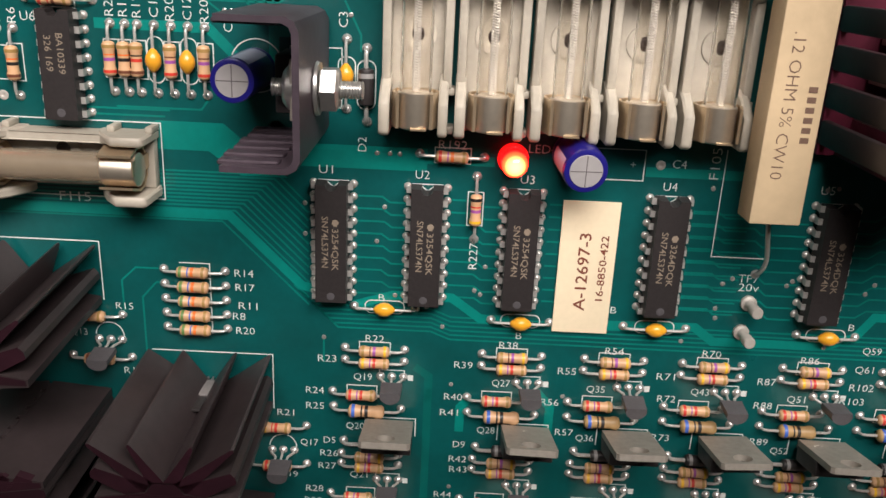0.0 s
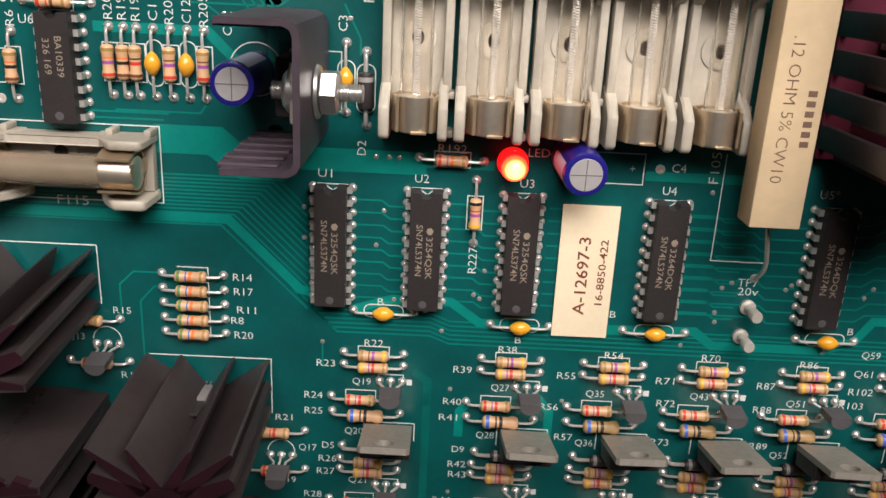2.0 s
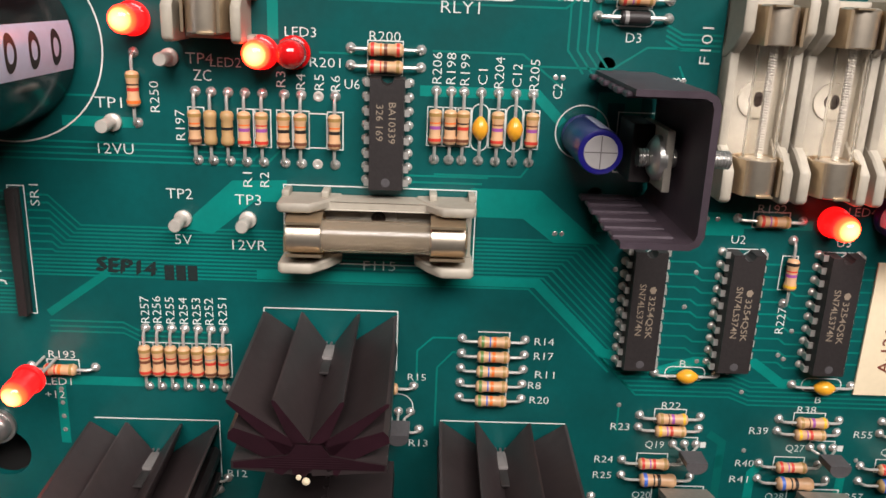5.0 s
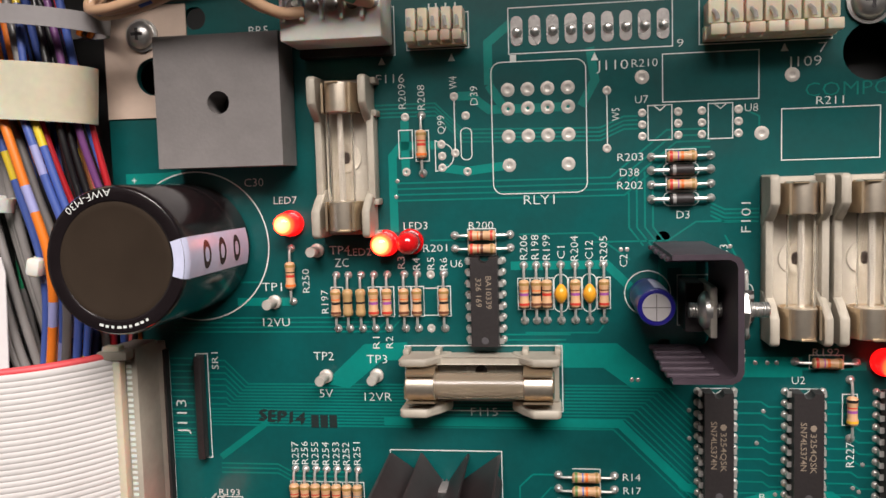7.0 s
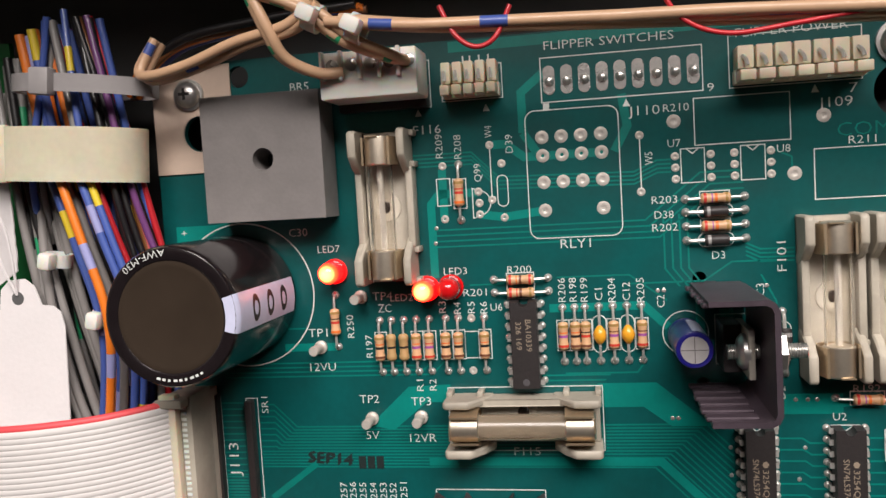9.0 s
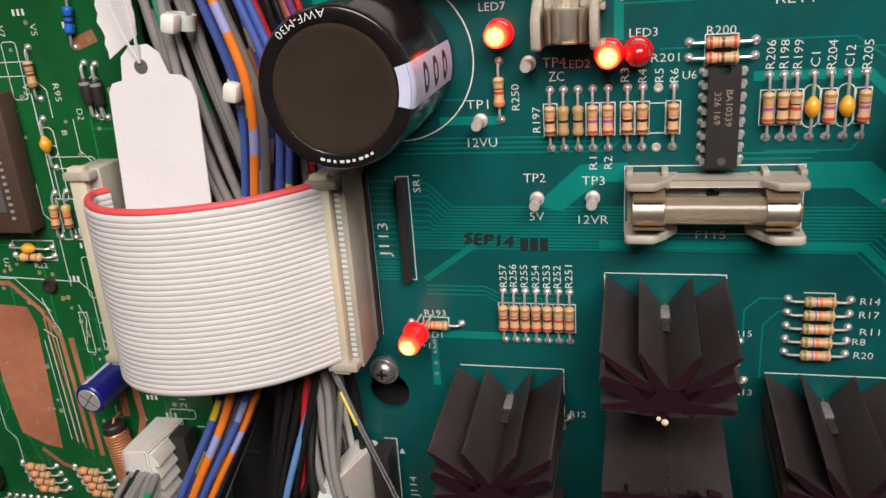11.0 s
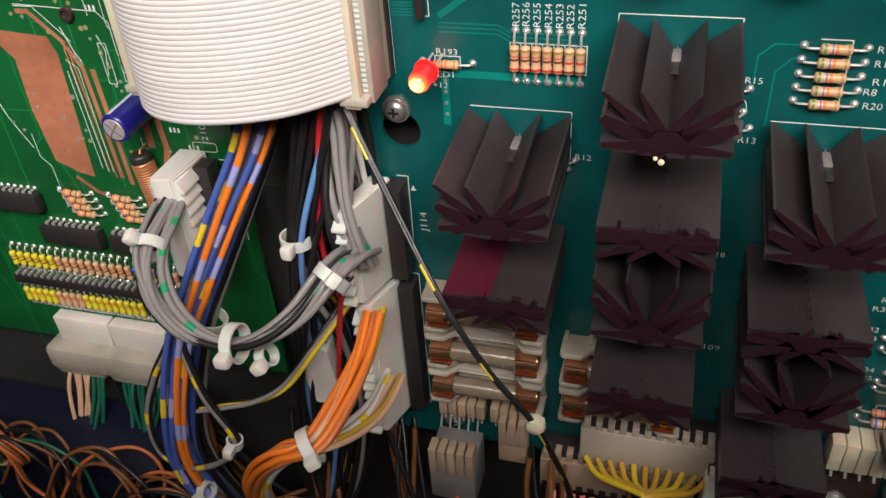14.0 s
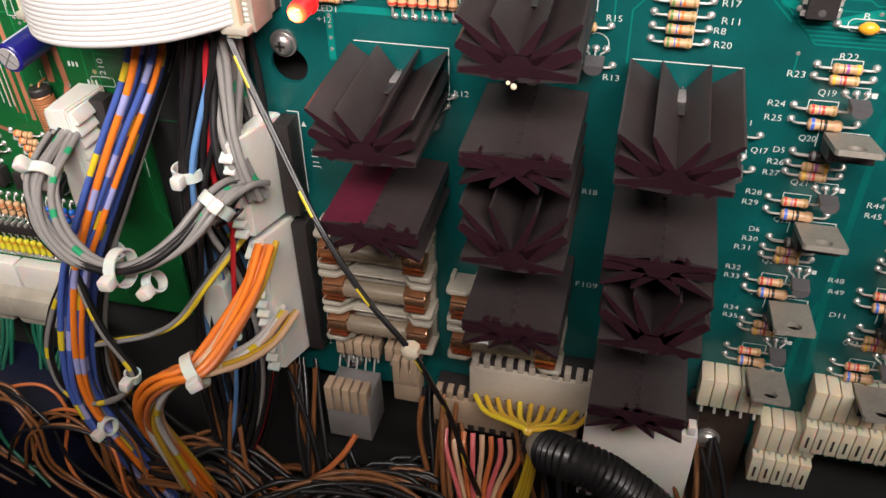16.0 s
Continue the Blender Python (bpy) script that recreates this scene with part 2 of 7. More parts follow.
def finish(name, bm, mats, angle=35):
    bmesh.ops.recalc_face_normals(bm, faces=bm.faces)
    bmesh.ops.scale(bm, verts=bm.verts, vec=(MM, MM, MM))
    me = bpy.data.meshes.new(name)
    bm.to_mesh(me)
    bm.free()
    for m in mats if isinstance(mats, (list, tuple)) else [mats]:
        me.materials.append(m)
    me.shade_smooth()
    me.set_sharp_from_angle(angle=radians(angle))
    return me


STORE = {}


def shared(key, make, mats, angle=35):
    """One mesh for all alike pieces."""
    if key not in STORE:
        bm = bmesh.new()
        make(bm)
        STORE[key] = finish(str(key[0]), bm, mats, angle)
    return STORE[key]


def part(name, bm, material, parent, label="", m=None, angle=35):
    me = bm if isinstance(bm, bpy.types.Mesh) else finish(name, bm, material, angle)
    ob = new(name, me)
    ob.parent = parent
    if m is not None:
        ob.matrix_basis = m
    return tagged(ob, label)


UP = Matrix.Rotation(radians(90), 4, "X")


def place(x, z, h=0.0, rot=0.0):
    return Matrix.Translation((x * MM, -h * MM, z * MM)) @ UP @ Matrix.Rotation(radians(rot), 4, "Z")


def thing(name, label, category, m, group="", kind=""):
    ob = new(name)
    ob.empty_display_size = 0.002
    ob.matrix_basis = m
    return tagged(ob, label, category, group, kind)


def shift(x, y, z=0.0, rot=0.0):
    return Matrix.Translation((x * MM, y * MM, z * MM)) @ Matrix.Rotation(radians(rot), 4, "Z")


def smooth_path(keys, steps=8):
    """A Catmull-Rom curve through the keys."""
    k = [Vector(p) for p in keys]
    k = [2 * k[0] - k[1]] + k + [2 * k[-1] - k[-2]]
    out = []
    for i in range(1, len(k) - 2):
        a, b, c, d = k[i - 1:i + 3]
        for s in range(steps):
            t = s / steps
            out.append(0.5 * (2 * b + (c - a) * t + (2 * a - 5 * b + 4 * c - d) * t * t + (3 * b - a - 3 * c + d) * t ** 3))
    return out + [k[-2]]


def letters(text, height, material, width=None):
    """Flat lettering, centred on its origin, as a mesh."""
    key = ("lettering", text, round(height, 2), material.name, width)
    if key not in STORE:
        cu = bpy.data.curves.new("lettering", "FONT")
        cu.body, cu.size, cu.resolution_u, cu.offset = text, 1.0, 2, 0.010 if material.name == "maroon_print" else 0.002 if material.name == "grey_chip_print" else -0.009
        ob = bpy.data.objects.new("lettering", cu)
        scene.collection.objects.link(ob)
        me = bpy.data.meshes.new_from_object(ob.evaluated_get(bpy.context.evaluated_depsgraph_get()))
        bpy.data.objects.remove(ob)
        bpy.data.curves.remove(cu)
        co = np.array([v.co for v in me.vertices])
        lo, hi = co.min(0), co.max(0)
        w = width or height * 0.80 * len(text)
        sx, sy = w / max(hi[0] - lo[0], 1e-6), height / 0.70
        if text in ("+", "-", "."):
            sx = sy
        for v in me.vertices:
            v.co = ((v.co.x - (lo[0] + hi[0]) / 2) * sx * MM, (v.co.y - 0.35) * sy * MM, 0)
        me.materials.append(material)
        STORE[key] = me
    return STORE[key]


# ---- the large green driver board ----
def plate_with_holes(bm, x0, x1, y0, y1, z0, z1, holes):
    def loop(pts):
        vs = [bm.verts.new((x, y, z1)) for x, y in pts]
        return [bm.edges.new((vs[k], vs[(k + 1) % len(vs)])) for k in range(len(vs))]

    edges = loop(((x0, y0), (x1, y0), (x1, y1), (x0, y1)))
    for cx, cy, r in holes:
        edges += loop([(cx + r * math.cos(k * math.pi / 12), cy + r * math.sin(k * math.pi / 12)) for k in range(24)])
    made = bmesh.ops.triangle_fill(bm, use_beauty=True, edges=edges)
    faces = [g for g in made["geom"] if isinstance(g, bmesh.types.BMFace)]
    down = bmesh.ops.extrude_face_region(bm, geom=faces)
    bmesh.ops.translate(bm, verts=[g for g in down["geom"] if isinstance(g, bmesh.types.BMVert)], vec=(0, 0, z0 - z1))
    return bm


board = thing("circuit_board", "large teal green printed circuit board with white lettering, mounted upright", "circuit board", place(0, 0))
part("substrate", plate_with_holes(bmesh.new(), -163.3, 175, 90, 342, -1.6, 0, [(5.5, 323.5, 6.0), (-151.8, 204.4, 5.2), (-141, 338, 2.6), (-151.5, 325.2, 4.2), (-36.9, 285.6, 1.5), (-36.9, 262.0, 1.5)]), BOARD, board, angle=30)


def ink(text, x, z, height, rot=0, width=None):
    part("lettering", letters(text, height, COPPER if text == "COMPONENT" else SILK, width), None, board, "", shift(x, z, 0.07, rot))


ink("R14", -44.1, 232.2, 1.6, 0)
ink("R17", -44.0, 229.1, 1.6, 0)
ink("R11", -43.5, 225.1, 1.6, 0)
ink("R8", -45.4, 222.7, 1.6, 0)
ink("R20", -44.2, 219.5, 1.6, 0)
ink("U1", -27.5, 254.6, 1.7, 0)
ink("U2", -8.8, 254.4, 1.7, 0)
ink("U3", 11.5, 254.4, 1.7, 0)
ink("U4", 39.1, 254.3, 1.7, 0)
ink("U5", 69.5, 255.0, 1.7, 0)
ink("B", -16.2, 228.4, 1.5, 0)
ink("B", 12.2, 221.3, 1.5, 0)
ink("B", 31.0, 228.0, 1.5, 0)
ink("B", 79.8, 226.6, 1.5, 0)
ink("R227", 1.8, 238.2, 1.7, 90)
ink("R192", -3.2, 260.5, 1.7, 0)
ink("LED4", 14.0, 260.5, 1.7, 0)
ink("+", 31.4, 258.3, 1.6, 0)
ink("C4", 40.3, 258.8, 1.7, 0)
ink("F105", 47.1, 259.2, 1.9, 90)
ink("TP7", 57.2, 236.2, 1.7, 0)
ink("20v", 57.5, 234.3, 1.7, 0)
ink("D2", -20.6, 259.8, 1.7, 90)
ink("C3", -24.3, 282.6, 1.7, 90)
ink("C2", -45.4, 280.8, 1.7, 90)
ink("R22", -17.4, 219.1, 1.6, 0)
ink("R23", -27.3, 214.1, 1.6, 0)
ink("Q19", -19.8, 210.2, 1.6, 0)
ink("R24", -29.9, 206.5, 1.6, 0)
ink("R25", -29.9, 202.8, 1.6, 0)
ink("Q20", -21.3, 198.3, 1.6, 0)
ink("D5", -26.8, 194.5, 1.6, 0)
ink("R26", -26.9, 191.2, 1.6, 0)
ink("R27", -27.3, 188.0, 1.6, 0)
ink("R21", -36.2, 200.8, 1.5, 0)
ink("Q17", -31.2, 193.7, 1.6, 0)
ink("R19", -35.6, 185.4, 1.5, 0)
ink("R15", -68.9, 223.8, 1.5, 0)
ink("R13", -68.2, 209.1, 1.6, 0)
ink("Q13", -78.9, 217.6, 1.5, 0)
ink("R12", -105.1, 200.9, 1.6, 0)
ink("R18", -70.4, 176.1, 1.6, 0)
ink("F109", -68.6, 144.6, 1.9, 0)
ink("R38", 10.3, 219.0, 1.6, 0)
ink("R39", 1.2, 214.0, 1.6, 0)
ink("Q27", 9.3, 210.2, 1.6, 0)
ink("R40", -0.6, 206.4, 1.6, 0)
ink("R41", -1.3, 202.6, 1.6, 0)
ink("Q28", 6.8, 198.7, 1.6, 0)
ink("D9", 1.2, 194.9, 1.6, 0)
ink("R42", 1.1, 191.2, 1.6, 0)
ink("R43", 1.3, 188.6, 1.6, 0)
ink("R54", 32.3, 218.8, 1.6, 0)
ink("R55", 22.9, 213.7, 1.6, 0)
ink("Q35", 29.3, 209.8, 1.6, 0)
ink("R56", 19.9, 206.2, 1.6, 0)
ink("R57", 23.6, 199.1, 1.6, 0)
ink("Q36", 28.1, 197.9, 1.6, 0)
ink("R70", 52.4, 219.2, 1.6, 0)
ink("R71", 43.6, 213.5, 1.6, 0)
ink("Q43", 51.2, 210.3, 1.6, 0)
ink("R72", 44.4, 208.3, 1.6, 0)
ink("R73", 44.3, 198.9, 1.6, 0)
ink("R86", 72.9, 218.7, 1.6, 0)
ink("R87", 64.8, 213.4, 1.6, 0)
ink("Q51", 71.6, 209.6, 1.6, 0)
ink("R88", 64.9, 207.8, 1.6, 0)
ink("R89", 65.5, 199.0, 1.6, 0)
ink("Q52", 70.2, 197.0, 1.6, 0)
ink("R102", 84.7, 213.0, 1.6, 0)
ink("R103", 83.3, 209.7, 1.6, 0)
ink("Q59", 85.1, 221.5, 1.6, 0)
ink("Q61", 84.4, 217.2, 1.6, 0)
ink("TP1", -125.5, 275.9, 2.0, 0)
ink("12VU", -124.8, 267.6, 2.0, 0)
ink("TP2", -113.8, 259.6, 2.0, 0)
ink("5V", -113.5, 250.8, 2.0, 0)
ink("TP3", -101.2, 258.9, 2.0, 0)
ink("12VR", -101.2, 250.1, 2.0, 0)
ink("TP4", -109.0, 284.2, 2.0, 0)
ink("ZC", -108.6, 281.3, 2.0, 0)
ink("LED2", -104.4, 283.7, 1.7, 0)
ink("LED3", -91.2, 289.4, 1.7, 0)
ink("R201", -86.9, 284.3, 1.7, 0)
ink("LED7", -121.4, 295.9, 1.7, 0)
ink("R250", -117.3, 277.2, 1.7, 90)
ink("R197", -113.0, 272.3, 1.7, 90)
ink("R1", -101.2, 262.7, 1.7, 90)
ink("R2", -98.1, 262.8, 1.7, 90)
ink("R3", -94.8, 281.1, 1.7, 90)
ink("R4", -91.3, 280.8, 1.7, 90)
ink("R5", -88.0, 280.8, 1.7, 90)
ink("R6", -85.1, 280.7, 1.7, 90)
ink("U6", -82.1, 280.7, 1.7, 0)
ink("R200", -76.4, 289.2, 1.7, 0)
ink("R206", -67.1, 284.1, 1.7, 90)
ink("R198", -64.6, 284.1, 1.7, 90)
ink("R199", -62.1, 284.0, 1.7, 90)
ink("C1", -58.9, 282.8, 1.7, 90)
ink("R204", -56.0, 283.7, 1.7, 90)
ink("C12", -52.8, 283.3, 1.7, 90)
ink("R205", -49.7, 283.5, 1.7, 90)
ink("F115", -76.7, 246.8, 1.9, 0)
ink("F116", -95.9, 322.3, 2.0, 0)
ink("F101", -19.7, 289.7, 2.0, 90)
ink("J113", -149.4, 244.8, 2.6, 90)
ink("SR1", -140.4, 258.4, 1.7, 90)
ink("R209", -93.4, 318.3, 1.7, 90)
ink("R208", -89.1, 317.9, 1.7, 90)
ink("Q99", -84.8, 311.7, 1.7, 90)
ink("W4", -81.9, 320.8, 1.7, 90)
ink("D39", -77.3, 317.8, 1.7, 90)
ink("RLY1", -63.4, 294.6, 2.1, 0)
ink("W5", -46.7, 312.5, 1.7, 90)
ink("U7", -41.2, 315.5, 1.7, 0)
ink("U8", -18.6, 312.9, 1.7, 0)
ink("R203", -43.7, 303.3, 1.7, 0)
ink("D38", -43.9, 300.0, 1.7, 0)
ink("R202", -43.8, 297.2, 1.7, 0)
ink("D3", -32.7, 290.6, 1.7, 0)
ink("R210", -40.5, 323.2, 1.7, 0)
ink("R211", -2.9, 313.8, 1.7, 0)
ink("J110", -47.3, 323.1, 2.1, 0)
ink("J111", -84.1, 337.2, 2.1, 0)
ink("J109", -8.0, 322.0, 2.1, 0)
ink("1", -68.5, 325.4, 1.7, 0)
ink("9", -33.1, 327.0, 1.7, 0)
ink("7", -4.4, 324.7, 2.1, 0)
ink("R257", -121.7, 236.4, 1.7, 90)
ink("R256", -119.4, 236.5, 1.7, 90)
ink("R255", -116.9, 236.4, 1.7, 90)
ink("R254", -114.3, 236.4, 1.7, 90)
ink("R253", -111.8, 236.4, 1.7, 90)
ink("R252", -109.4, 236.4, 1.7, 90)
ink("R251", -106.8, 236.5, 1.7, 90)
ink("R193", -138.4, 226.5, 1.6, 0)
ink("LED1", -139.6, 220.7, 1.6, 0)
ink("+12", -140.5, 217.8, 1.6, 0)
ink("J114", -147.9, 176.2, 2.0, 90)
ink("FLIPPER SWITCHES", -54.4, 338.9, 1.9, 0, 28.0)
ink("FLIPPER POWER", -16.4, 338.0, 1.9, 0, 22.5)
ink("COMPONENT", 7.2, 316.1, 2.9, 0, 30)
ink("C30", -128.7, 300.2, 1.9, 0)
ink("BR5", -125.9, 334.5, 1.9, 0)
ink("+", -158.0, 301.4, 2.0, 0)
ink("R28", -30.1, 182.0, 1.6, 0)
ink("R29", -30.4, 178.9, 1.6, 0)
ink("Q21", -20.4, 186.1, 1.6, 0)
ink("Q22", -22.0, 174.8, 1.6, 0)
ink("D6", -27.8, 170.9, 1.6, 0)
ink("R30", -28.3, 167.8, 1.6, 0)
ink("R31", -29.7, 164.8, 1.6, 0)
ink("Q23", -22.0, 161.4, 1.6, 0)
ink("R32", -30.6, 158.0, 1.6, 0)
ink("R33", -30.5, 155.1, 1.6, 0)
ink("Q24", -23.5, 150.5, 1.6, 0)
ink("R34", -28.6, 144.2, 1.6, 0)
ink("R35", -28.4, 141.3, 1.6, 0)
ink("R44", -1.8, 181.9, 1.6, 0)
ink("R45", -1.6, 178.9, 1.6, 0)
ink("R48", -4.8, 157.9, 1.6, 0)
ink("R49", -3.9, 154.2, 1.6, 0)
ink("D11", -1.7, 146.5, 1.6, 0)
ink("Q33", 3.9, 137.5, 1.6, 0)


# white outlines
def stroke(bm, pts, w=0.22, z=0.06, closed=False):
    """A flat painted line with mitred joints."""
    p = [Vector(q) for q in pts]
    n = len(p)
    left, right = [], []
    for i in range(n):
        a, b, c = p[i - 1] if closed or i else None, p[i], p[(i + 1) % n] if closed or i < n - 1 else None
        d1 = (b - a).normalized() if a is not None and (b - a).length else None
        d2 = (c - b).normalized() if c is not None and (c - b).length else None
        d1, d2 = d1 or d2, d2 or d1
        nrm = Vector((-d1.y, d1.x)) + Vector((-d2.y, d2.x))
        nrm = nrm.normalized() if nrm.length > 1e-6 else Vector((-d1.y, d1.x))
        k = w / 2 / max(0.4, nrm.dot(Vector((-d1.y, d1.x))))
        left.append(bm.verts.new((*(b + nrm * k), z)))
        right.append(bm.verts.new((*(b - nrm * k), z)))
    for i in range(n if closed else n - 1):
        j = (i + 1) % n
        bm.faces.new((right[i], right[j], left[j], left[i]))


def rect(x0, y0, x1, y1):
    return [(x0, y0), (x1, y0), (x1, y1), (x0, y1)]


def ring(x, y, r, n=40):
    return [(x + r * math.cos(2 * math.pi * k / n), y + r * math.sin(2 * math.pi * k / n)) for k in range(n)]


def pill(x0, y0, x1, y1, r, n=6):
    out = []
    for cx, cy, a0 in ((x1 - r, y1 - r, 0), (x0 + r, y1 - r, 90), (x0 + r, y0 + r, 180), (x1 - r, y0 + r, 270)):
        out += [(cx + r * math.cos(radians(a0 + 90 * k / n)), cy + r * math.sin(radians(a0 + 90 * k / n))) for k in range(n + 1)]
    return out


def outline(pts, w=0.22, closed=True, name="outline"):
    bm = bmesh.new()
    stroke(bm, pts, w, 0.06, closed)
    part(name, bm, SILK, board)


for x, z in ((-26.0, 249.9), (-7.7, 249.9), (10.9, 249.8), (39.3, 249.8), (71.5, 249.8)):
    outline([(x - 2.9, z + 0.5), (x - 2.9, z + 2.6), (x + 2.9, z + 2.6), (x + 2.9, z + 0.5)], closed=False)
    outline([(x - 1.6, z + 2.5), (x, z + 1.3), (x + 1.6, z + 2.5)], closed=False)
outline(pill(-73.4, 296, -52.9, 324.7, 2.2))
outline(rect(-36.8, 314.7, -17.1, 324.8))
outline(rect(-12.5, 301.6, 7.0, 312.3))
outline(rect(-69.4, 326.4, -34.7, 336.2))
outline(rect(-91.9, 328.3, -78.1, 336))
outline(rect(-115.2, 327.4, -94.6, 338))
outline(rect(-29.2, 326.4, -2.6, 337.5))
outline(rect(-94.6, 247, -59.0, 262))
outline(rect(-112.0, 288.5, -100.1, 322))
outline(ring(-143.2, 285.6, 17.4, 64), 0.3)
outline(ring(-40.3, 273.6, 4.9), 0.22)
outline(rect(-34.0, 266.5, -24.5, 277.5))
outline(rect(22.4, 255.2, 33.6, 261.2))
outline([(49.0, 262), (49.0, 240.5), (60.0, 240.5), (60.0, 242)], closed=False)
outline(rect(-145.2, 235.0, -142.2, 260.1))
outline([(-154.5, 260.6), (-151.9, 260.6), (-151.9, 220.4), (-153.3, 220.4)], 0.3, False)
outline([(-154.5, 190.6), (-151.2, 190.6), (-151.4, 164.5), (-153, 164.5)], 0.3, False)
outline([(-154.5, 157.6), (-150.8, 157.6), (-150.8, 104), (-153, 104)], 0.3, False)
outline([(-98.8, 237.6), (-73.0, 237.6), (-73.0, 225)], 0.25, False)
outline([(-98.8, 237.6), (-98.8, 225)], 0.25, False)
outline([(-133.2, 212.9), (-108.3, 212.9), (-108.3, 200)], 0.25, False)
outline([(-63.9, 214.3), (-38.7, 214.3), (-38.7, 201.6)], 0.25, False)
for x, z in ((-37.4, 312.7), (-24.9, 312.6)):
    outline(rect(x - 2.5, z - 6.0, x + 2.5, z + 1.4))
    outline([(x - 1.2, z + 1.3), (x, z + 0.3), (x + 1.2, z + 1.3)], closed=False)
for x, z in ((-97.7, 326.2), (-82.0, 326.3), (-51, 325), (-12, 325), (-150, 187)):
    bm = bmesh.new()
    bm.faces.new([bm.verts.new(p) for p in ((x - 0.8, z - 0.8, 0.06), (x + 0.8, z - 0.8, 0.06), (x, z + 0.9, 0.06))])
    part("arrow_mark", bm, SILK, board)
outline(rect(-94.4, 304.6, -91.3, 310.8))
outline(rect(-89.8, 269.0, -86.6, 275.2))
outline(pill(-80.4, 303.8, -78.0, 310.8, 1.1))
outline([(-86.2, 308.2)] + [(-85 + 2.9 * math.cos(a / 10), 304.8 + 2.9 * math.sin(a / 10)) for a in range(14, -15, -2)] + [(-86.2, 301.4)])
outline([(-81.7, 317.0), (-81.7, 306.2)], 0.25, False)
outline([(-48.5, 317.0), (-48.5, 306.2)], 0.25, False)

# empty solder pads
TINPAD = mat("tinned_pad", (0.60, 0.56, 0.51), 0.42, metal=0.35, var=0.15, scale=1200, bump=0.15, stain=0.25)
PAD = shared(("solder_pad",), lambda bm: lathe(bm, [(0.95, 0.0), (0.92, 0.08), (0.62, 0.15), (0.36, 0.13), (0.22, 0.03)], 16), TINPAD)
SMALLPAD = shared(("via", 1), lambda bm: lathe(bm, [(0.5, 0.0), (0.48, 0.08), (0.3, 0.16), (0.1, 0.13)], 10), SOLDER)


def pad(x, z, scale=1.0, mesh=None):
    ob = part("solder_pad", mesh or PAD, None, board, "", shift(x, z))
    ob.scale = (scale, scale, 1)


for z in (318.7, 314.6, 308.6):
    for x in (-69.8, -65.5, -61.2, -56.8):
        pad(x, z, 1.6)
for x, z in ((-69.8, 302.3), (-56.9, 302.2), (-16.5, 307.4), (-41.1, 320.2), (-10.4, 319.3)):
    pad(x, z, 1.6)
for x, z in ((-92.8, 313.7), (-92.9, 301.5), (-84.8, 307.4), (-84.7, 304.8), (-84.7, 302.2), (-81.7, 317.8), (-81.7, 305.4), (-79.2, 313.5), (-79.1, 301.2), (-48.5, 317.7), (-48.6, 305.3), (-88.1, 278.3), (-88.3, 266.0), (36.7, 258.4)):
    pad(x, z)
for x0 in (-41.1, -28.7):
    for k in range(3):
        pad(x0, 312.6 - 2.5 * k, 0.95)
        pad(x0 + 7.5, 312.6 - 2.5 * k, 0.95)
for x, z in ((-17.7, 258.2), (-15.2, 258.2), (-13.3, 258.2), (-16, 247.5), (-31.6, 247.6), (-31.6, 241.3), (-17.4, 240.4), (-13.5, 229), (-7, 226.8), (-28, 218.9)):
    pad(x, z, 1.0, SMALLPAD)
for x, z in ( (-3.6, 222.5), (20.2, 246), (20.4, 241), (2.5, 230.8), (3.7, 230), (4.4, 236), (54, 236), (52.2, 234.8), (66, 236), (65, 235),
                    (51.5, 229.4), (51.8, 227.3), (45.6, 221.8), (75, 221.8), (47.4, 254.3), (69.4, 255), (71.5, 255.4), (82.5, 236), (81, 234), (-1.2, 209.3), (22.5, 207.7), (-22.9, 283.5), (-45.9, 283.2), (-44.6, 283.2), (-43.8, 254.3), (-42.5, 254.3), (-95, 299.5), (-95.4, 296), (-0.5, 184), (-139.2, 219), (-139.2, 216), (-139.2, 213), (-139.2, 210), (-73.5, 255.2)):
    pad(x, z, 1.0, SMALLPAD)


# copper under the mask
def traces(name, lines, w, material, z=0.025):
    bm = bmesh.new()
    for pts in lines:
        stroke(bm, pts, w, z)
    tagged(part(name, bm, material, board), kind="stuff")


bus = []
for k in range(14):
    z = 252.9 - 0.76 * k
    start = 258.5 - 1.5 * k if k < 8 else z
    bend = -36.5 - 1.15 * (253 - z)
    bus.append([(-142, start), (-138, start), (-138 + max(0.0, start - z), z), (bend, z), (-31.0, z - (-31.0 - bend))])
for k in range(5):
    bus.append([(-152, 241.0 - 1.5 * k), (-146, 241.0 - 1.5 * k)])
for k in range(6):
    z = 226.3 - 1.0 * k
    bus.append([(-34 + k, z + 4), (-30 + k, z), (-6, z), (-2, z - 1.6), (130, z - 2)])
for x in (-24.5, -6, 37.2 - 24, 37.2 + 4):
    for k in range(9):
        z = 249.6 - 2.55 * k
        bus.append([(x + 3, z), (x + 8 + 0.25 * (k % 3), z), (x + 9.5 + 0.25 * (k % 3), z - 1.1), (x + 14, z - 1.1)])
for k in range(9):
    z = 249.2 - 2.55 * k
    bus.append([(44, z), (56 + k * 0.6, z), (57.5 + k * 0.6, z - 1.2), (67, z - 1.2)])
    bus.append([(76, z), (80, z), (82, z + 1.5), (110, z + 1.5)])
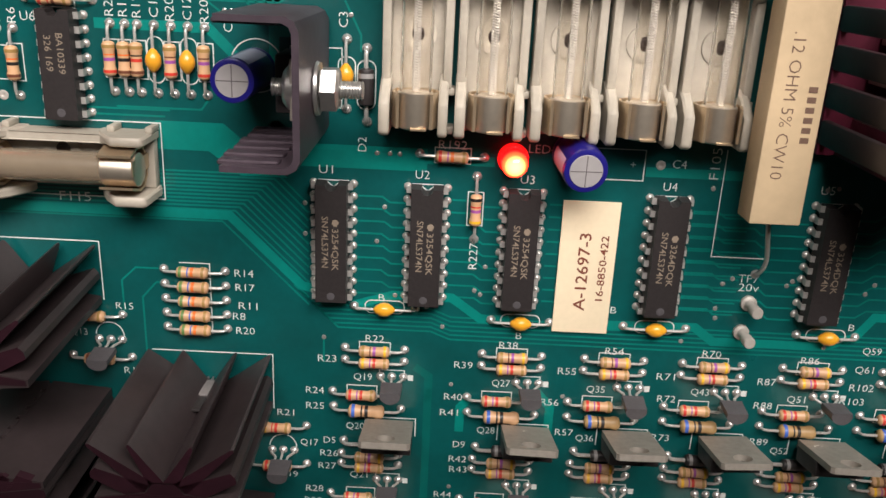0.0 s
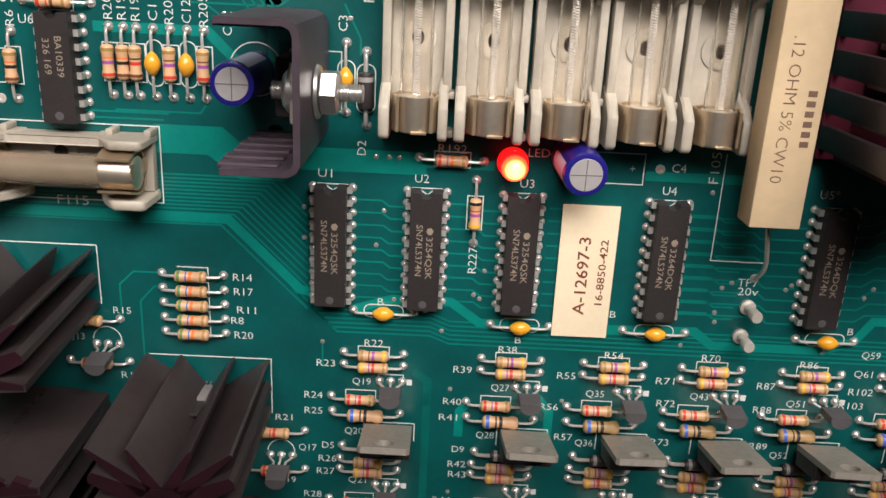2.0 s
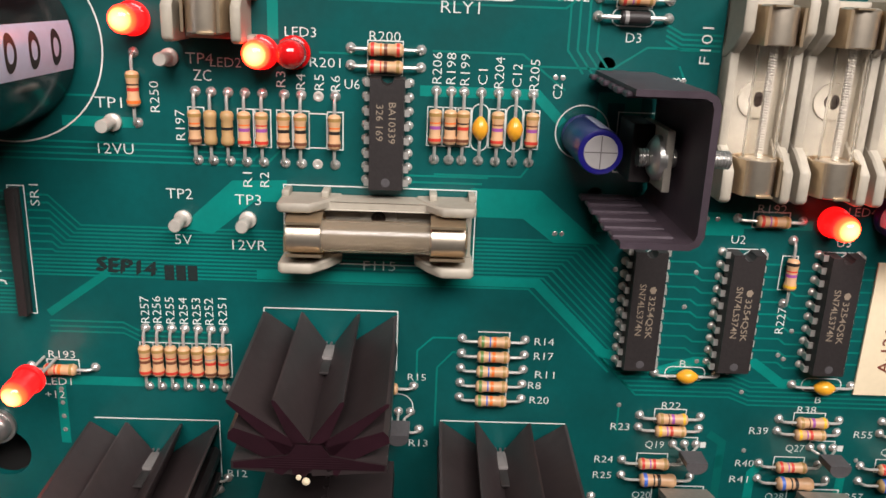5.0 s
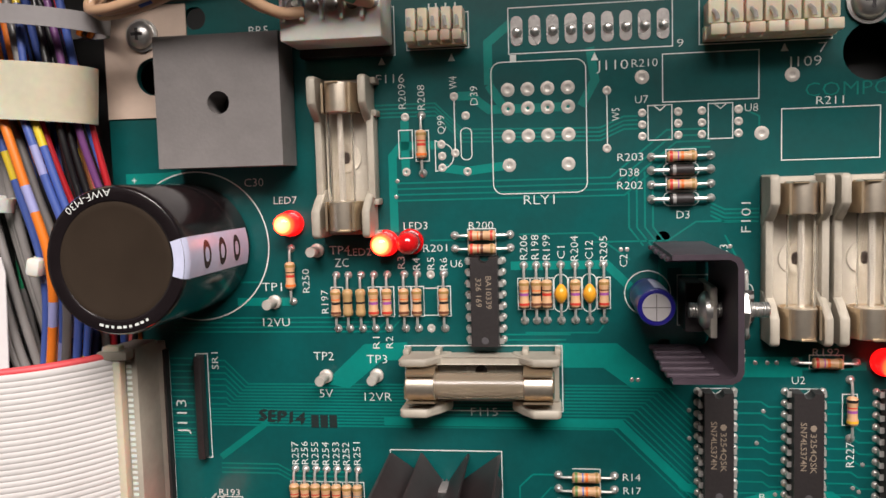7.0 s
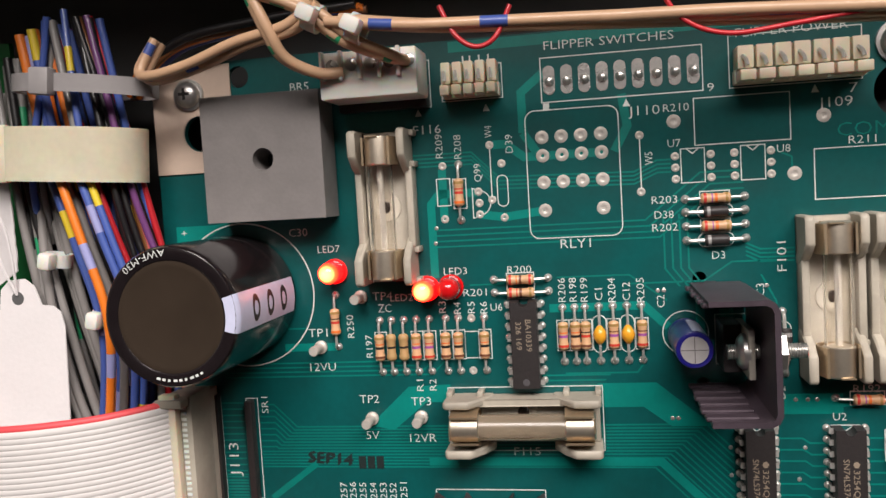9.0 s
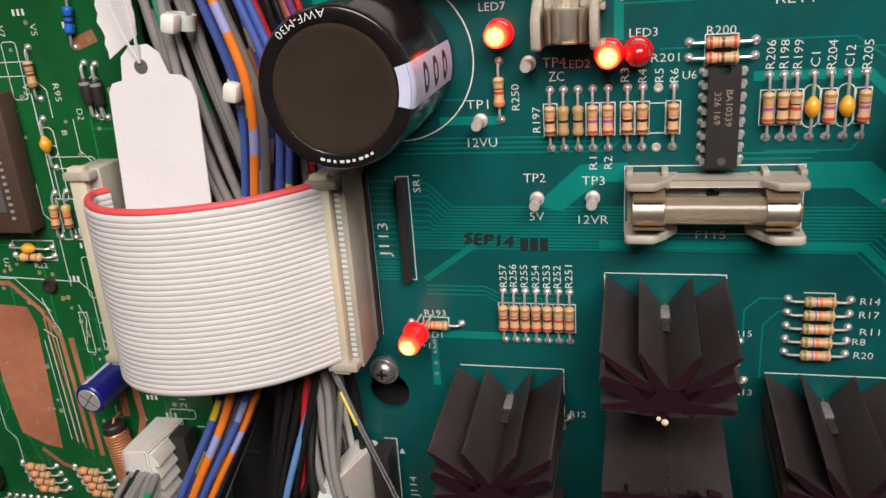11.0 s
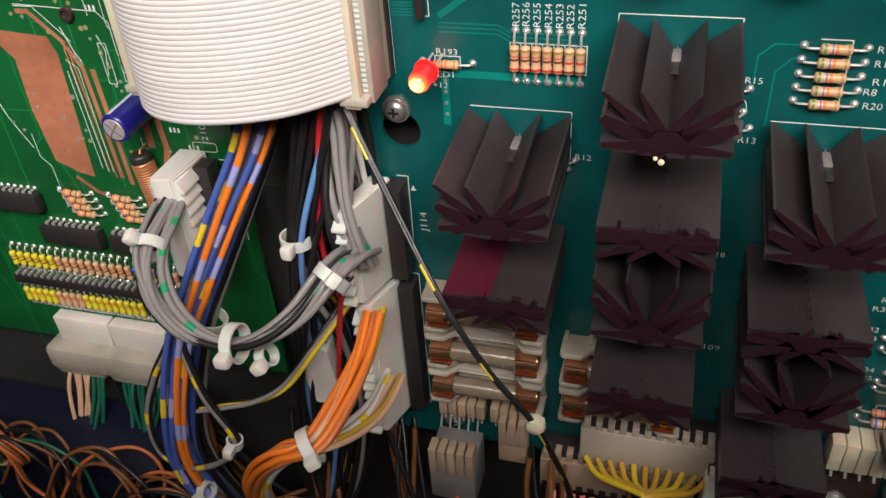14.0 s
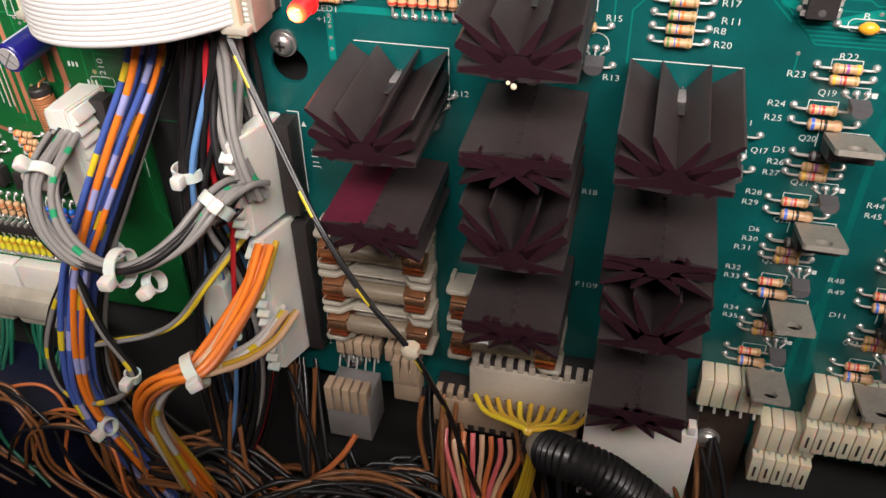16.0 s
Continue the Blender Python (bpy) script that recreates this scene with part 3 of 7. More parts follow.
for k in range(4):
    bus.append([(-150, 268.6 - 1.1 * k), (-118, 268.6 - 1.1 * k), (-104 + 2 * k, 268.6 - 1.1 * k), (-101 + 2 * k, 271.6 - 1.1 * k)])
    bus.append([(-95.5, 299 - 1.3 * k), (-48 + k, 299 - 1.3 * k), (-36 + k, 308.8 - 1.3 * k), (-27, 308.8 - 1.3 * k)])
    bus.append([(-100, 316.5 - 0.9 * k), (-86, 316.5 - 0.9 * k), (-80, 310.5 - 0.9 * k), (-50, 309.8 - 0.9 * k), (-45, 312 - 0.9 * k), (-42, 312 - 0.9 * k)])
    bus.append([(-39 - 1.7 * k, 300), (-39 - 1.7 * k, 288), (-36 - 1.7 * k, 284)])
    bus.append([(-27, 293 - 0.9 * k), (-24, 291.5 - 0.9 * k), (-17, 291.5 - 0.9 * k)])
for k in range(16):
    z = 259 - 1.55 * k
    bus.append([(-152, z), (-146, z)])
for k in range(3):
    bus.append([(-140, 233.6 - 1.1 * k), (-126, 233.6 - 1.1 * k), (-123, 232.0 - 1.1 * k), (-109, 232.0 - 1.1 * k)])
    bus.append([(-78, 264.5 - 1.2 * k), (-57 - k, 264.5 - 1.2 * k)])
bus += [[(-80, 286), (-88, 286)], [(-68, 287), (-52, 287), (-44, 281)], [(-67, 264.9), (-51, 264.9), (-49.5, 267)], [(-20, 289), (-30, 289), (-36, 285), (-52, 285)], [(-28, 213), (-28, 219)], [(-60, 232.4), (-66, 232.4), (-69, 229.5), (-69, 222)], [(-60, 229.4), (-62, 229.4), (-65, 226), (-65, 213)],
        [(-24, 286), (-21, 280), (-21, 277)], [(-17, 307.4), (-17, 311), (-21, 313)], [(-150, 277), (-128, 277)]]
traces("copper_trace", bus, 0.38, LINES)
wide = [[(-96, 288), (-96, 305), (-94, 307.3), (-85, 307.3)], [(-93, 313), (-93, 301)], [(-81, 317.8), (-78, 317.8), (-74, 314.6), (-56, 314.6)], [(-79, 301.3), (-70, 302.3)], [(-84.7, 302.2), (-79, 301.3)], [(-74, 320), (-74, 329), (-69, 333)], [(-74, 320), (-70.5, 314.6)], [(-52, 327), (-51, 320), (-54, 314.6)],
        [(-134, 272.4), (-125, 272.4), (-120.5, 272.4)], [(-70, 280), (-49, 280), (-44, 275)], [(-37, 257.5), (-20, 257.5), (-12, 257.5), (5, 257.5)], [(34, 257), (60, 257)], [(-22, 226.4), (-14, 229), (-2, 229), (4, 224.7), (10, 224.7)], [(19, 224.4), (48, 225), (52, 222), (75, 222), (81, 224.5), (84, 229), (100, 229)], ]
traces("copper_track", wide, 1.9, COPPER, 0.035)
traces("copper_track", [[(-6, 208), (-6, 150), (-4, 120)], [(-9, 213), (-6, 211), (-6, 205)], [(18, 150), (20, 140), (18, 110)], [(-7, 150), (-9, 140), (-10, 100)]], 1.7, FAINT, 0.03)
wide = [[(3, 206.5), (1, 204), (1, 198)], [(16.5, 209), (20, 205), (20, 195)], [(-140, 221), (-106, 221)], [(-139.2, 221), (-139.2, 207)], [(-100, 244.3), (-46.5, 244.3), (-32.4, 230.2), (-29, 229.4)], [(-33, 271), (-37, 271), (-37, 280), (-30, 280)]]
traces("copper_track", wide, 1.9, COPPER, 0.035)
for name_pts in ([(-112, 255), (-104, 262.4), (-94, 262.8), (-94, 258.6), (-100, 258.6), (-108, 252), (-113, 253)], [(-60, 262.5), (-47, 262.5), (-35, 252.5), (-44, 252.5), (-50, 257), (-60, 257)], [(-8, 255), (-36, 255), (-36, 259.5), (-8, 259.5)], [(-160, 303), (-150, 303), (-144, 304), (-152, 300), (-160, 298)], [(-33, 271), (-33, 284.5), (-30, 284.5), (-30, 271)], [(-90, 339.2), (150, 340.0), (150, 341.8), (-90, 341.6)]):
    bm = bmesh.new()
    bm.faces.new([bm.verts.new((x, y, 0.03)) for x, y in name_pts])
    tagged(part("copper_area", bm, COPPER, board), kind="stuff")
traces("copper_track", [[(-128.0, 243.8), (-140, 235.1)]], 1.5, LINES, 0.03)
# smudged black rubber-stamp date
for dx, dz, up in ((0, 0, 0.08), (0.3, 0.12, 0.084), (-0.2, -0.25, 0.088)):
    part("stamp", letters("SEP14", 2.7, STAMP, 11.0), None, board, "smudged black ink stamp", shift(-124.5 + dx, 245.2 + dz, up, -4))
bm = bmesh.new()
for k in range(3):
    prism(bm, rect(-117.4 + 2.2 * k, 242.6, -115.6 + 2.2 * k, 245.6), 0.08, 0.09)
part("stamp", bm, STAMP, board, "overprinted black ink figures")
# bare strip with a fixing screw
strip = thing("bare_plate", "bare beige metal plate under the board edge screw", "plate", place(0, 0))
part("sheet", plate_with_holes(bmesh.new(), -163.2, -143, 315.8, 341.4, 0.05, 0.5, [(-151.5, 325.2, 4.3)]), BEIGE, strip, angle=30)


# ---- small soldered parts ----
def lead_mesh(half, body, r=0.3, h=1.5):
    def make(bm):
        tube(bm, [(body, 0, h), (half - 1.3, 0, h), (half - 0.5, 0, h * 0.86), (half - 0.08, 0, h * 0.5), (half, 0, 0.05)], r, 8)
    return shared(("lead", round(half, 2), body, r, h), make, TIN)


JOINT = shared(("solder_joint",), lambda bm: lathe(bm, [(0.98, 0.0), (0.95, 0.12), (0.72, 0.42), (0.42, 0.72), (0.15, 0.8)], 14), SOLDER)
BODY_Q = [(0.35, -3.2), (0.95, -3.0), (1.18, -2.6), (1.2, -1.9), (1.05, -1.4), (1.02, 1.4), (1.2, 1.9), (1.18, 2.6), (0.95, 3.0), (0.35, 3.2)]
ALONG = Matrix.Rotation(radians(90), 4, "Y")


def axial(name, label, category, x0, z0, x1, z1, body, bands, material, group="", big=1.0, h=1.5, wire=0.3):
    """A part with a wire at each end, from pad to pad; body: outline (r, along); bands: (from, to, radius, material)."""
    half = math.hypot(x1 - x0, z1 - z0) / 2
    half = round(half * 5) / 5
    ob = thing(name, label, category, place((x0 + x1) / 2, (z0 + z1) / 2, 0, math.degrees(math.atan2(z1 - z0, x1 - x0))), group)
    lift = Matrix.Translation((0, 0, h)) @ ALONG
    key = (name + "_body", material.name, big, len(body), h)
    part("body", shared(key, lambda bm: lathe(bm, [(r * big, a * big) for r, a in body], 18, lift), material, 50), None, ob)
    lm = lead_mesh(half, body[-1][1] * big - 0.2, wire, h)
    for s in (0, 180):
        part("lead", lm, None, ob, "", shift(0, 0, 0, s))
        part("solder_joint", JOINT, None, ob, "", shift(half if s == 0 else -half, 0))
    for a, b, r, m in bands:
        part("band", shared(("band", a, b, r, m.name, big, h), lambda bm: lathe(bm, [(r * big, a * big), (r * big, b * big)], 18, lift, cap=False), m, 50), None, ob)
    return ob


CODE = {"k": "black", "n": "brown", "r": "red", "o": "orange", "y": "yellow", "g": "green", "b": "blue", "v": "violet", "e": "grey", "d": "gold", "w": "white"}


def resistor(x0, z0, x1, z1, code, group, body=None, big=1.0):
    spots = ((-2.55, -1.95, 1.215), (-1.25, -0.65, 1.045), (-0.25, 0.35, 1.045), (1.95, 2.5, 1.215))
    said = " and ".join([", ".join(CODE[c] for c in code[:-1]), CODE[code[-1]]]) if len(code) > 1 else CODE[code]
    where = spots[-len(code):] if len(code) < 3 else spots
    if len(code) == 1:
        where = ((-0.3, 0.2, 1.045),)
    return axial("resistor", ("large khaki " if body else "tan ") + "axial resistor with " + said + " bands", "resistor", x0, z0, x1, z1, BODY_Q,
                 [(a, b, r, BAND[c]) for (a, b, r), c in zip(where, code)], body or TAN, group, big, 1.5 * max(1, big))


def disc_cap(x0, z0, x1, z1, group="amber capacitors"):
    body = [(0.3, -2.2), (0.8, -1.7), (1.35, -0.8), (1.5, 0), (1.35, 0.8), (0.8, 1.7), (0.3, 2.2)]
    return axial("capacitor", "small amber dipped axial capacitor lying on the board", "capacitor", x0, z0, x1, z1, body, [], AMBER, group)


def diode(x0, z0, x1, z1, big=1.0):
    body = [(0.5, -3.1), (1.25, -2.9), (1.35, -2.5), (1.35, 2.5), (1.25, 2.9), (0.5, 3.1)]
    return axial("diode", "black cylindrical diode with a grey band", "diode", x0, z0, x1, z1, body, [(-2.3, -1.5, 1.37, BAND["e"])], BLACKP, "diodes", big, 1.6, 0.42)


def boxed(x0, z0, x1, z1):
    outline(rect(x0, z0, x1, z1))


# row of five
for k in range(5):
    z = 232.4 - 3.17 * k
    resistor(-60.3, z, -47.9, z, "gbod", "row of five resistors")
    outline([(-57.2, z + 1.5), (-51.0, z + 1.5), (-51.0, z - 1.2)], closed=False)
resistor(-81.9, 221.8, -69.5, 221.8, "rvod", "resistors beside heat sinks")
resistor(-80.6, 212.2, -68.2, 212.2, "nkyd", "resistors beside heat sinks")
resistor(-44.2, 197.7, -31.8, 197.7, "yrrd", "resistors beside heat sinks")
resistor(-44.2, 188.2, -31.8, 188.2, "rnod", "resistors beside heat sinks")
resistor(-119.5, 199.8, -107.1, 199.8, "nkod", "resistors beside heat sinks")

# long row under the relay
for x, code, body in ((-110.0, "nkod", None), (-107.2, "k", KHAKI), (-104.2, "k", KHAKI), (-101.2, "rvod", None), (-98.1, "rvrd", None), (-94.2, "nkod", None), (-91.2, "nkod", None), (-85.1, "nkod", None)):
    resistor(x, 278.4, x, 266.0, code[::-1], "row of resistors under the relay", body)
    if body is None:
        boxed(x - 1.4, 268.8, x + 1.4, 275.6)
for x, code in ((-67.1, "rvod"), (-64.4, "nkod"), (-62.1, "nrkd"), (-55.9, "rvnd"), (-49.7, "rvnd")):
    resistor(x, 280.1, x, 267.6, code[::-1], "row of resistors beside the chip")
    boxed(x - 1.4, 270.2, x + 1.4, 277.2)
for x in (-59.0, -52.8):
    disc_cap(x, 280.1, x, 267.6)
    outline(pill(x - 1.5, 269.6, x + 1.5, 278.0, 1.4))
for z, code in ((287.0, "ronr"), (284.0, "rrnd")):
    resistor(-82.4, z, -70.0, z, code, "pair of resistors above the chip")
boxed(-79.4, 282.5, -73.2, 288.4)
resistor(-120.5, 284.8, -120.5, 272.4, "dkro", "upright resistors")
resistor(-89.1, 313.8, -89.1, 301.2, "drro", "upright resistors")
boxed(-90.6, 303.8, -87.6, 310.6)
for z, kind in ((303.1, "r"), (300.2, "d"), (297.1, "r"), (294.0, "d")):
    if kind == "r":
        resistor(-39.3, z, -26.9, z, "rvod", "resistors between diodes")
        boxed(-36.2, z - 1.4, -30.0, z + 1.5)
    else:
        diode(-39.3, z, -26.9, z, 0.85)
        outline(pill(-36.8, z - 1.45, -29.4, z + 1.45, 1.3))
for k in range(7):
    x = -121.8 + 2.53 * k
    resistor(x, 232.6, x, 220.2, "drnr" if k < 5 else "dern", "row of seven resistors")
    boxed(x - 1.25, 222.6, x + 1.25, 229.6)
resistor(-144.5, 223.9, -132.1, 223.9, "rrod", "resistor beside the lamp")
boxed(-141.4, 222.4, -135.2, 225.4)
resistor(1.7, 254.5, 1.8, 241.8, "krvy", "upright resistors")
boxed(0.2, 244.6, 3.2, 251.4)
resistor(-9.5, 258.5, 2.9, 258.3, "rvod", "resistor beside the lamp")
boxed(-6.6, 256.9, 0.3, 259.9)
for x0, x1, z in ((-21.8, -9.3, 226.3), (6.2, 18.3, 224.6), (33.4, 46.1, 224.6), (68.8, 80.9, 224.5)):
    disc_cap(x0, z, x1, z)
    outline(pill((x0 + x1) / 2 - 4, z - 1.4, (x0 + x1) / 2 + 4, z + 1.4, 1.3))
disc_cap(-23.6, 279.1, -23.6, 266.5)
outline(pill(-25.2, 269.5, -22.0, 276, 1.4))
diode(-19.9, 277.6, -19.7, 264.2, 1.1)
outline(pill(-21.6, 266.5, -18.2, 275.5, 1.5))


# ---- chips ----
def chip_body(length, notch=1.2):
    def make(bm):
        n = length / 2
        prof = [(-3.2, -n), (3.2, -n), (3.2, n), (notch, n)] + [(notch * math.cos(a), n - notch * math.sin(a)) for a in (0.5, 1.05, 1.57, 2.1, 2.64)] + [(-notch, n), (-3.2, n)]
        prism(bm, prof, 0.7, 4.3)
        for v in bm.verts:
            if v.co.z > 4:
                v.co.x *= 0.94
                v.co.y *= 0.985
    return make


def pin_shape(bm):
    box(bm, 3.0, 4.0, -0.62, 0.62, 2.3, 2.6)
    box(bm, 3.72, 4.02, -0.62, 0.62, 1.1, 2.45)
    box(bm, 3.74, 4.0, -0.24, 0.24, -0.2, 1.2)
    lathe(bm, [(0.85, 0.0), (0.82, 0.1), (0.5, 0.45), (0.3, 0.55)], 10, Matrix.Translation((3.87, 0, 0)))


def dip(x, z, pins, lines, length):
    ob = thing("chip", "black %d-pin integrated circuit with grey print and bright pins" % (2 * pins), "chip", place(x, z), "logic chips")
    part("body", shared(("chip_body", length), chip_body(length), BLACKP, 25), None, ob)
    pm = shared(("pin",), pin_shape, TIN)
    for k in range(pins):
        y = (pins - 1) * 1.27 - 2.54 * k
        part("pin", pm, None, ob, "", shift(0, y))
        part("pin", pm, None, ob, "", shift(0, y, 0, 180))
    for text, dx, dy, w in lines:
        part("lettering", letters(text, 1.25, CHIPT, w), None, ob, "", shift(dx, dy, 4.33, -90))
    part("mould_mark", shared(("mould_mark",), lambda bm: lathe(bm, [(0.8, 0), (0.7, 0.02), (0.3, 0.015)], 14), TRANS), None, ob, "", shift(0, -length / 2 + 1.5, 4.3))
    bm = bmesh.new()
    if pins == 10:
        prism(bm, [(-0.3, -0.7), (0.3, -0.7), (0.7, 0.1), (0.2, 0.7), (-0.5, 0.5), (-0.7, -0.1)], 4.31, 4.34, Matrix.Translation((0.9, 4.6, 0)))
        part("print_mark", bm, CHIPT, ob)


for x in (-26.0, -7.7, 10.9, 39.3, 71.5):
    dip(x, 240.5, 10, [("3254QSK" if x < 30 else "3264DQK", 0.9, -0.9, 8.6), ("SN74LS374N", -1.1, 0.6, 10.4)], 24.3)
dip(-75.7, 272.4, 8, [("BA10339", 1.0, 2.2, 7.2), ("326 169", -1.2, 2.2, 6.4)], 20.0)

# single-row resistor pack
pack = thing("resistor_pack", "long black single-row resistor pack standing in a white outline", "resistor pack", place(-143.7, 247.6))
part("body", box(bmesh.new(), -0.85, 0.85, -12.3, 12.3, 0.2, 2.8, 0.2), BLACKP, pack)


# ---- test posts ----
def post(x, z, lean=0):
    ob = thing("test_post", "grey turned test post with a round head", "test post", place(x, z), "test posts")
    bm = lathe(bmesh.new(), [(1.6, 0.0), (1.6, 0.7), (1.0, 1.0), (0.75, 1.6), (0.7, 3.2), (1.15, 3.6), (1.2, 5.6), (1.05, 5.9)], 18)
    part("pin", bm, DULL, ob)
    return ob


for x, z in ((57.9, 231.0), (57.4, 224.6), (-124.9, 272.4), (-113.3, 254.9), (-101.3, 255.1), (-114.2, 284.2)):
    post(x, z)


# ---- lamps ----
def led(x, z, lit, lean=(0, 0), lift=0.0):
    ob = thing("indicator_lamp", ("lit" if lit else "unlit") + " red round indicator lamp on the board", "lamp", place(x, z, lift) @ Matrix.Rotation(radians(lean[0]), 4, "X") @ Matrix.Rotation(radians(lean[1]), 4, "Y"), "indicator lamps")
    prof = [(2.95, 0.6), (3.0, 1.0), (2.95, 1.6), (2.55, 1.7), (2.5, 5.6)] + [(2.5 * math.cos(a * 0.19), 5.6 + 2.6 * math.sin(a * 0.19)) for a in range(1, 8)] + [(0.25, 8.18)]
    part("lens", lathe(bmesh.new(), prof, 28), LEDON if lit else LEDOFF, ob)
    for dx in (-1.27, 1.27):
        part("lead", tube(bmesh.new(), [(dx, 0, -lift), (dx, 0, 0.8)], 0.3), TIN, ob)


led(8.3, 258.6, True)
led(-119.9, 290.6, True)
led(-97.9, 285.7, True)
led(-92.2, 285.9, False)
led(-141.2, 225.0, True, (7, -5), 6.8)


# ---- output transistors and their resistors ----
def to92_body(bm):
    prof = [(-2.2, 0.9)] + [(2.3 * math.cos(a), 0.3 + 1.9 * math.sin(a)) for a in [math.pi + 0.15 + k * (math.pi - 0.3) / 10 for k in range(11)]] + [(2.2, 0.9)]
    prism(bm, prof, 3.4, 8.2)
    for v in bm.verts:
        if v.co.z > 8:
            v.co.x *= 0.93


def to92(x, z, tilt=0.0, group="small transistors"):
    ob = thing("transistor", "small dark grey plastic transistor standing on three wires", "transistor", place(x, z), group)
    turn = Matrix.Rotation(radians(tilt), 4, "X")
    part("body", shared(("to92",), to92_body, TRANS, 40), None, ob, "", Matrix.Translation((0.2 * MM, -0.6 * MM, 0)) @ turn)
    for k, dx in enumerate((-2.4, 0, 2.4)):
        lm = shared(("to92_lead", k), lambda bm: tube(bm, [(dx, 0, 0), (dx, -0.1, 1.0), (dx * 0.55, -0.5, 2.0), (dx * 0.5, -0.6, 3.8)], 0.28, 7), TIN)
        part("lead", lm, None, ob)
        part("solder_joint", JOINT, None, ob, "", shift(dx, 0))
    return ob


def tab_shape(bm):
    prof = [(-5, 3.2), (5, 3.2), (5, 18.2), (4.4, 18.8), (-4.4, 18.8), (-5, 18.2)]
    hole = [(1.9 * math.cos(k * math.pi / 10), 15.8 + 1.9 * math.sin(k * math.pi / 10)) for k in range(20)]

    def loop(pts):
        vs = [bm.verts.new((x, 0.65, y)) for x, y in pts]
        return [bm.edges.new((vs[k], vs[(k + 1) % len(vs)])) for k in range(len(vs))]

    made = bmesh.ops.triangle_fill(bm, use_beauty=True, edges=loop(prof) + loop(hole))
    down = bmesh.ops.extrude_face_region(bm, geom=[g for g in made["geom"] if isinstance(g, bmesh.types.BMFace)])
    bmesh.ops.translate(bm, verts=[g for g in down["geom"] if isinstance(g, bmesh.types.BMVert)], vec=(0, -1.3, 0))


def to220(x, z, tilt=0.0, yaw=0.0):
    ob = thing("power_transistor", "power transistor with dull metal tab standing off the board", "transistor", place(x, z), "power transistors")
    turn = Matrix.Rotation(radians(yaw), 4, "Z") @ Matrix.Rotation(radians(tilt), 4, "X")
    part("tab", shared(("tab",), tab_shape, TAB), None, ob, "dull nickel tab with a round hole", turn)
    part("body", shared(("to220_body",), lambda bm: box(bm, -5.0, 5.0, -3.9, -0.66, 3.0, 12.2, 0.3), BLACKP), None, ob, "black epoxy body", turn)
    for dx in (-2.54, 0, 2.54):
        part("lead", shared(("to220_lead", dx), lambda bm: box(bm, dx - 0.4, dx + 0.4, -2.3, -1.8, -0.2, 3.2), TIN), None, ob)
        part("solder_joint", JOINT, None, ob, "", shift(dx, -2.0))
    return ob


COLUMNS = (-17.4, 11.1, 32.4, 52.8, 73.7, 94.5)
lean = random.Random(4)
for i, x in enumerate(COLUMNS):
    for j in range(4):
        z = 216.8 - 25.4 * j
        dx = (0.0, 0.0, -0.4, 0.0)[j]
        shiftx = -1.6 * (j > 0)
        g = "driver resistors"
        if j == 0:
            resistor(x - 6.2, z, x + 6.2, z, "dnvy", g)
            resistor(x - 6.2, z - 2.7, x + 6.2, z - 2.7, "yvrd", g)
            boxed(x - 3.2, z - 1.4, x + 3.2, z + 1.5)
        else:
            resistor(x - 6.3 - 0.5 * j, z, x + 6.0 - 0.5 * j, z, "dnvy", g)
            resistor(x - 6.3 - 0.5 * j, z - 2.5, x + 6.0 - 0.5 * j, z - 2.5, "yvrd", g)
        qx = x + 3.7 - 0.4 * j
        to92(qx, z - 6.3, lean.uniform(-3, 6))
        outline([(qx - 2.6, z - 5.8), (qx - 2.6, z - 4.8), (qx + 2.6, z - 4.8), (qx + 2.6, z - 5.8)], closed=False)
        ink("1", qx + 3.9, z - 6.4, 1.4)
        resistor(x - 8.8 - 0.4 * j, z - 10.3, x + 3.6 - 0.4 * j, z - 10.3, "rvrd", g)
        resistor(x - 8.7 - 0.4 * j, z - 13.9, x + 5.9 - 0.4 * j, z - 13.9, "bkk", g, KHAKI if i > 1 else TAN, 1.2)
        boxed(x - 5.7, z - 11.8, x + 0.6, z - 8.7)
        tx = x + 3.6 - 0.7 * j
        to220(tx, z - 16.4, lean.uniform(-15, -10.5), lean.uniform(-3, 3))
        outline([(tx - 5.4, z - 20.5), (tx - 5.4, z - 16.2), (tx + 5.4, z - 16.2), (tx + 5.4, z - 20.5)], 0.25, False)
        diode(x - 6.4, z - 22.2, x + 6.0, z - 22.2, 0.9)
for x, z in ((-72.4, 218.1), (-36.9, 193.4), (-111.2, 199.0)):
    to92(x, z - 2, 8, "small transistors beside heat sinks")
    outline([(x + 2.9 * math.cos(a / 10), z - 1 + 2.9 * math.sin(a / 10)) for a in range(-1, 33, 2)], closed=False)


# ---- large parts on the driver board ----
def fin(bm, x0, y0, x1, y1, w0, w1, z0, z1):
    """A tapered fin from root to tip, standing out of the board."""
    d = Vector((x1 - x0, y1 - y0)).normalized()
    n = Vector((-d.y, d.x))
    a, b = Vector((x0, y0)), Vector((x1, y1))
    prism(bm, [tuple(a - n * w0 / 2), tuple(b - n * w1 / 2), tuple(b + d * 0.4), tuple(b + n * w1 / 2), tuple(a + n * w0 / 2)], z0, z1)


